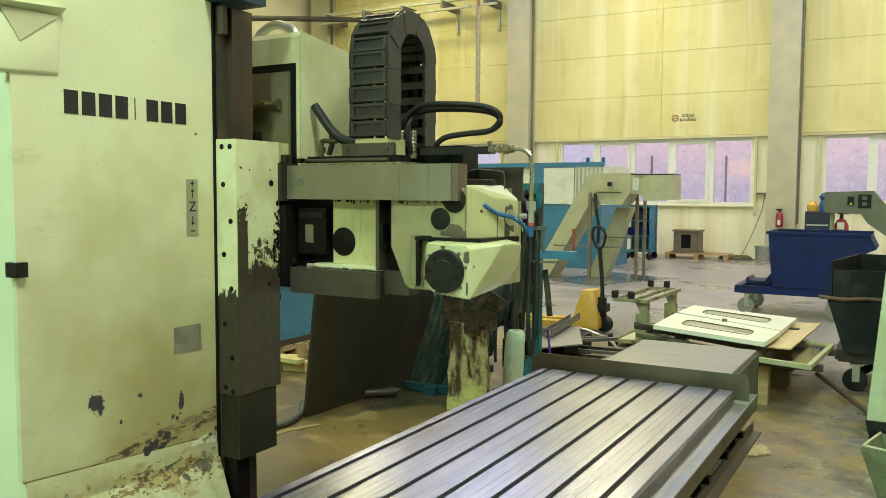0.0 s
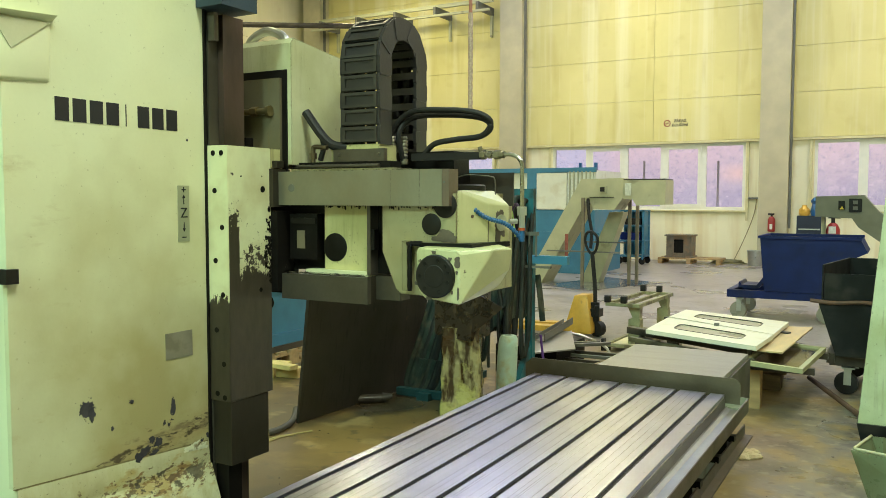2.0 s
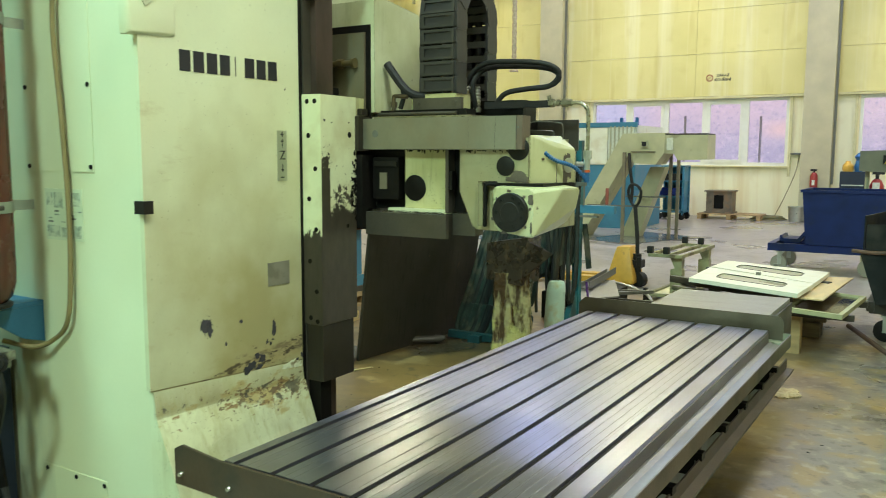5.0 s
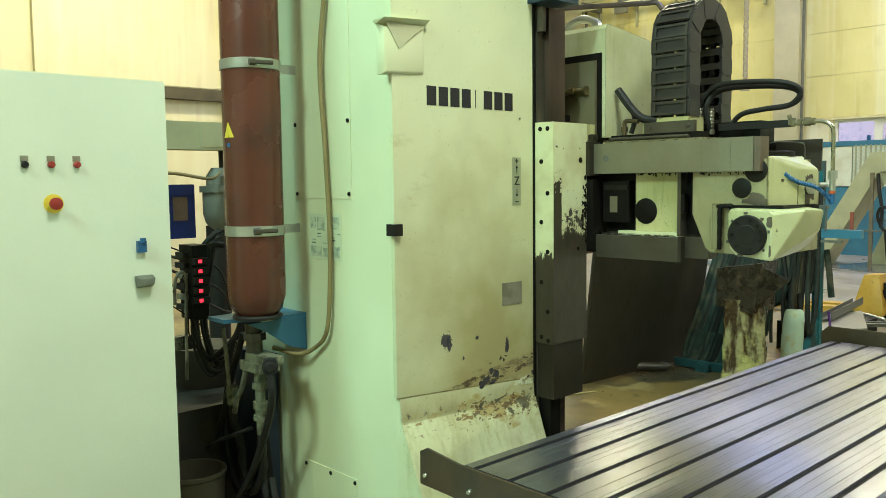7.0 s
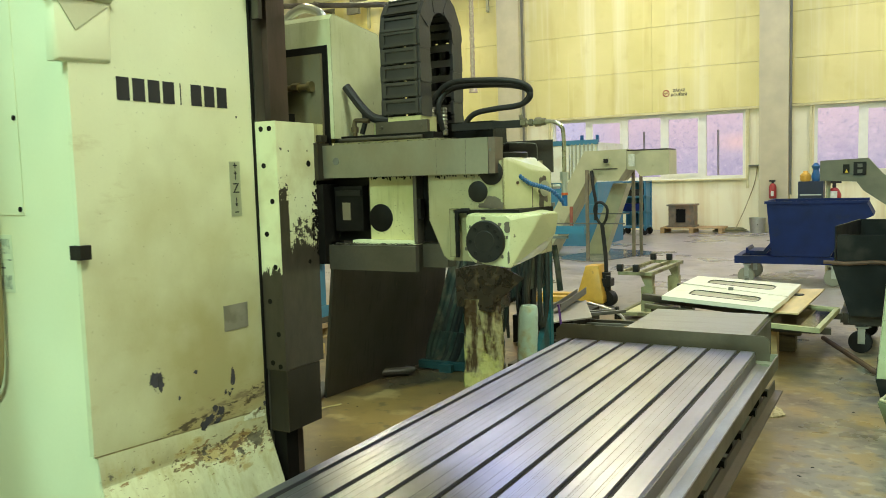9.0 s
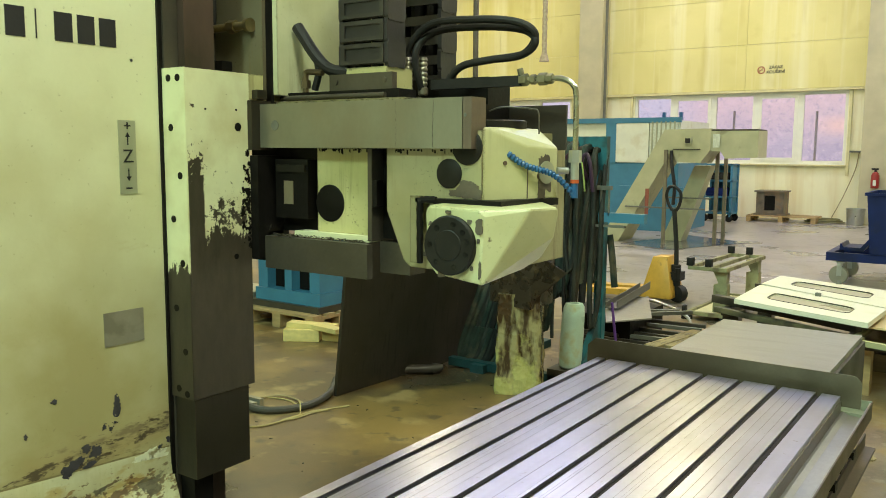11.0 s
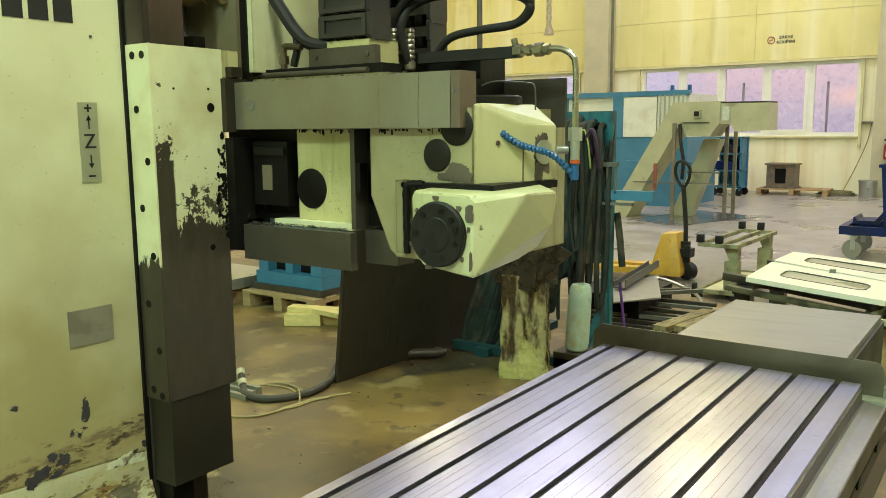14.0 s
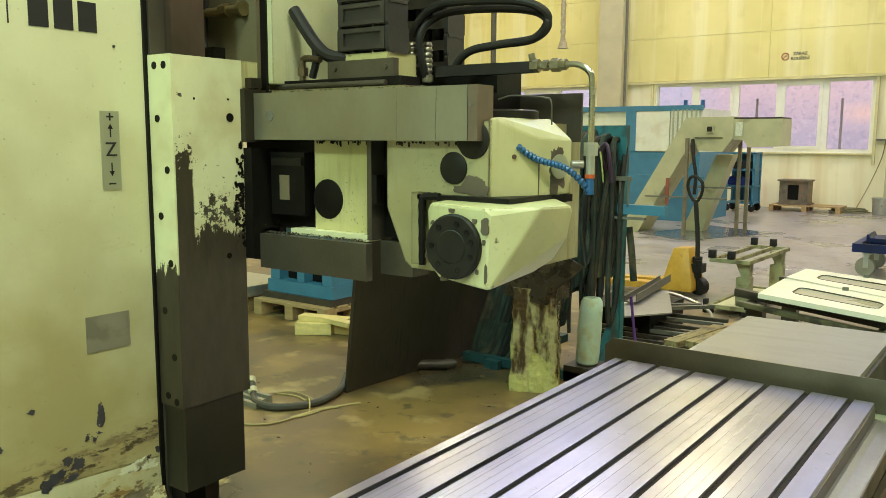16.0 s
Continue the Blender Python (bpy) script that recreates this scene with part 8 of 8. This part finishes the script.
for a in ((-3.08, -2.47, 18.5, 18.56, 0.60, 0.68), (-3.08, -2.47, 18.5, 18.56, 0.17, 0.25), (-3.08, -2.90, 18.5, 18.56, 0.25, 0.60), (-2.66, -2.47, 18.5, 18.56, 0.25, 0.60)):
    box(bm, *a)
box(bm, -3.08, -2.47, 18.56, 19.0, 0.17, 0.68)
m_rustiron = M("rusty_cast_iron", (0.17, 0.14, 0.10), 0.6, 0.2, var=0.3, scale=9, stain=(0.24, 0.15, 0.08), stain_at=0.54, stain_scale=7)
part("shell", bm, m_rustiron, bb, smooth=False)
part("flange", bx(-3.12, -2.43, 18.46, 19.02, 0.675, 0.71, 0.004), m_rustiron, bb)
part("flange", bx(-3.12, -2.43, 18.46, 19.02, 0.146, 0.18, 0.004), m_rustiron, bb)
# black plate painted for the shade in the opening
part("opening", bx(-2.90, -2.66, 18.545, 18.558, 0.26, 0.59), m_oil_shade, bb, smooth=False)

fe = thing("fire_extinguisher", (-0.68, 18.85, 0.82), "red fire extinguisher hung on the pillar", "fire extinguisher")
bm = B()
lathe(bm, [(0.07, 0.82), (0.085, 0.84), (0.085, 1.10), (0.06, 1.16), (0.03, 1.18)], (-0.68, 18.85, 0), 20)
part("cylinder", bm, m_red, fe)
bm = B()
rod(bm, (-0.68, 18.85, 1.18), (-0.68, 18.85, 1.24), 0.025), box(bm, -0.76, -0.62, 18.83, 18.87, 1.22, 1.26)
part("valve", bm, m_black, fe)
part("label", bx(-0.71, -0.65, 18.756, 18.766, 0.88, 1.0), m_paper, fe, smooth=False)
part("bracket", bx(-0.72, -0.64, 18.92, 18.952, 0.86, 1.1), m_iron, fe, smooth=False)
f2 = thing("fire_extinguisher", (0.67, 18.6, 0), "large red fire extinguisher with a white label", "fire extinguisher")
bm = B()
lathe(bm, [(0.13, 0.0), (0.15, 0.02), (0.15, 0.90), (0.10, 1.02), (0.05, 1.06)], (0.67, 18.6, 0), 22)
part("cylinder", bm, m_red, f2)
part("label", bx(0.59, 0.74, 18.445, 18.455, 0.82, 0.98), m_paper, f2, smooth=False)
bm = B()
rod(bm, (0.67, 18.6, 1.06), (0.67, 18.6, 1.2), 0.04), box(bm, 0.57, 0.82, 18.57, 18.63, 1.16, 1.22)
part("valve", bm, m_black, f2)
tc = thing("tool_cabinet", (0.2, 18.5, 0), "navy blue tool cabinet by the pillar", "cabinet")
part("body", bx(-0.06, 0.47, 18.2, 18.8, 0.0, 1.22, 0.01), M("dark_navy_enamel", (0.010, 0.016, 0.035), 0.4, var=0.2), tc)
for z in (0.3, 0.6, 0.9):
    part("drawer_pull", bx(-0.02, 0.43, 18.185, 18.2, z, z + 0.03, 0.003), m_zinc, tc)
bm = B()
lathe(bm, [(0.10, 0), (0.12, 0.05), (0.12, 0.14), (0.06, 0.2), (0.05, 0.24)], (0.08, 18.4, 1.22), 18)
solid("yellow_canister", bm, m_yellow, "yellow canister on the blue cabinet", "canister")
bm = B()
lathe(bm, [(0.08, 0), (0.1, 0.1), (0.06, 0.26), (0.1, 0.34), (0.03, 0.42)], (0.30, 18.4, 1.22), 18)
solid("blue_bottle", bm, m_bluecoil, "blue bottle on the blue cabinet", "bottle")
bm = B()
lathe(bm, [(0.16, 0), (0.17, 0.02), (0.19, 0.34), (0.20, 0.34), (0.20, 0.37), (0.17, 0.37), (0.15, 0.04)], (-1.0, 18.7, 0), 22)
solid("waste_pail", bm, m_zinc, "grey metal pail by the pillar", "pail")
bm = B()
for i in range(5):
    r = 0.42 - 0.05 * i
    tube(bm, [(-1.65 + r * math.cos(a * 0.7854), 18.85 + 0.5 * r * math.sin(a * 0.7854), 0.03 + 0.035 * (i % 3)) for a in range(9)], 0.014, 6, 4)
solid("coiled_hose", bm, M("olive_hose", (0.17, 0.155, 0.065), 0.6, var=0.3, scale=9), "coiled olive hose on the floor", "hose")
bm = B()
tube(bm, [(-1.55, 18.9, 0.05), (-1.35, 19.2, 0.6), (-1.16, 19.36, 1.2), (-1.1, 19.38, 1.62)], 0.011, 6)
hz = solid("wall_hose", bm, m_hose, "thin dark hose running up to a wall tap", "hose")
part("tap", bx(-1.30, -1.06, 19.34, 19.44, 1.60, 1.64, 0.004), m_iron, hz)
bm = B()
rod(bm, (1.36, 5.46, 0.09), (1.83, 4.42, 0.03), 0.02)
solid("steel_rod", bm, m_rust, "rusty steel rod lying on the floor", "rod")
bm = B()
random.seed(31)
for i in range(60):
    a, r = random.uniform(0, 6.28), random.uniform(0, 1) ** 0.6
    x, y = 1.20 + 0.07 * r * math.cos(a), 3.26 + 0.11 * r * math.sin(a)
    q = random.uniform(0.015, 0.035)
    lathe(bm, [(q * 0.8, 0), (q, q * 0.4), (q * 0.5, q * 0.8)], (x, y, 0.0), 7)
solid("absorbent_heap", bm, M("tan_absorbent", (0.55, 0.45, 0.28), 0.9), "small tan heap of oil absorbent", "absorbent", "stuff")

# mint machine corner at the aisle
gp = thing("mint_machine", (2.25, 4.2, 0), "mint green machine post on a dark base", "machine post")
bm = B()
prism(bm, [(1.795, 0.17), (1.975, 2.45), (2.7, 2.45), (2.7, 0.17)], "y", 3.75, 4.45)
soften(bm, 0.012)
part("post", bm, grimy("grimy_mint_paint", (0.62, 0.70, 0.46), 0.6, 0.5, 0.8, 0.4), gp)
bm = B()
hull(bm, [(1.79, 3.74, 0.168), (2.7, 3.72, 0.168), (2.7, 4.46, 0.168), (1.79, 4.46, 0.168), (1.83, 3.76, 0.0), (2.7, 3.76, 0.0), (2.7, 4.44, 0.0), (1.83, 4.44, 0.0)])
part("base", bm, m_darkgreen, gp, "dark green base trough")

m_pan = grimy("grimy_pan_paint", (0.22, 0.27, 0.17), 0.9, 0.7, 0.9, 0.3, patch=0.42)
bm = B()
prism(bm, [(1.835, 2.22), (2.45, 2.02), (2.62, 2.55), (1.90, 2.50)], "z", 0.06, 0.42)
for v in bm.verts:
    if v.co.z < 0.1:
        v.co.x += 0.12 * (v.co.x < 2.2)
        v.co.y += 0.06 * (v.co.y < 2.3)
bmesh.ops.delete(bm, geom=[f for f in bm.faces if f.calc_center_median().z > 0.41], context="FACES_ONLY")
bmesh.ops.solidify(bm, geom=bm.faces[:], thickness=0.012)
dp = part("drip_pan", bm, m_pan, gp, "deep grimy green drip pan", smooth=False)
bm = B()
tube(bm, [(1.90, 2.50, 0.422), (1.836, 2.222, 0.424), (1.84, 2.216, 0.424), (2.45, 2.018, 0.422)], 0.007, 8, 1)
part("rim", bm, m_olive, dp, "worn pale green rim")
part("pan_foot", bx(2.0, 2.5, 2.25, 2.45, 0.0, 0.06, 0.006), m_darkgreen, dp)
part("pan_arm", bx(2.0, 2.5, 2.5, 3.8, 0.10, 0.16, 0.006), m_darkgreen, gp, "dark green pan bearer")

# ---- overhead ----
bm = B()
tube(bm, [(-3.97, 9.5, TOP), (-3.97, 9.5, 5.0), (-3.97, 9.5, 4.3)], 0.03, 8, 3)
hh = solid("hanging_hose", bm, M("red_brown_hose", (0.40, 0.17, 0.11), 0.5), "red and grey hose hanging from the ceiling", "hose")
bm = B()
tube(bm, [(-3.97, 9.5, 4.5 - 0.06 * i) for i in range(27)], 0.034, 8, 1, 0.25)
rod(bm, (-3.97, 9.5, 2.88), (-3.97, 9.5, 2.98), 0.075, 0.05, 10)
part("braid", bm, M("grey_braid", (0.46, 0.36, 0.27), 0.5, 0.3, var=0.3, scale=30), hh, "grey braided lower end")
jb = thing("jib_frame", (-8.65, 15.0, 0), "dark tubular steel frame with a bent arm", "jib")
bm = B()
tube(bm, [(-8.65, 15.0, 0.0), (-8.65, 15.0, 2.0), (-8.65, 15.0, 5.35)], 0.065, 8, 3)
part("mast", bm, m_darksteel, jb)
bm = B()
tube(bm, [(-8.65, 15.0, 5.33), (-8.85, 14.88, 5.70), (-9.0, 14.8, 5.74)], 0.065, 8, 3), tube(bm, [(-9.0, 14.8, 5.74), (-11.2, 13.5, 5.76), (-13.5, 12.2, 5.78)], 0.065, 8, 3)
part("arm", bm, m_darksteel, jb)
rl = thing("crane_rail", (-11.0, 18.7, 6.5), "thin grey green rail with brackets along the wall", "rail")
part("rail", bx(-14.1, -8.0, 18.62, 18.72, 7.02, 7.12, 0.006), m_olive, rl)
part("rail", bx(-14.1, -8.0, 18.40, 18.48, 6.74, 6.80, 0.006), m_olive, rl)
for i in range(5):
    part("bracket", bx(-13.8 + 1.35 * i, -13.72 + 1.35 * i, 18.40, 19.42, 6.80, 7.02, 0.006), m_iron, rl)
    part("strut", bx(-13.79 + 1.35 * i, -13.73 + 1.35 * i, 19.30, 19.42, 6.2, 7.02, 0.006), m_olive, rl)
part("box", bx(-12.6, -12.2, 18.45, 18.6, 6.5, 6.74, 0.006), m_iron, rl)
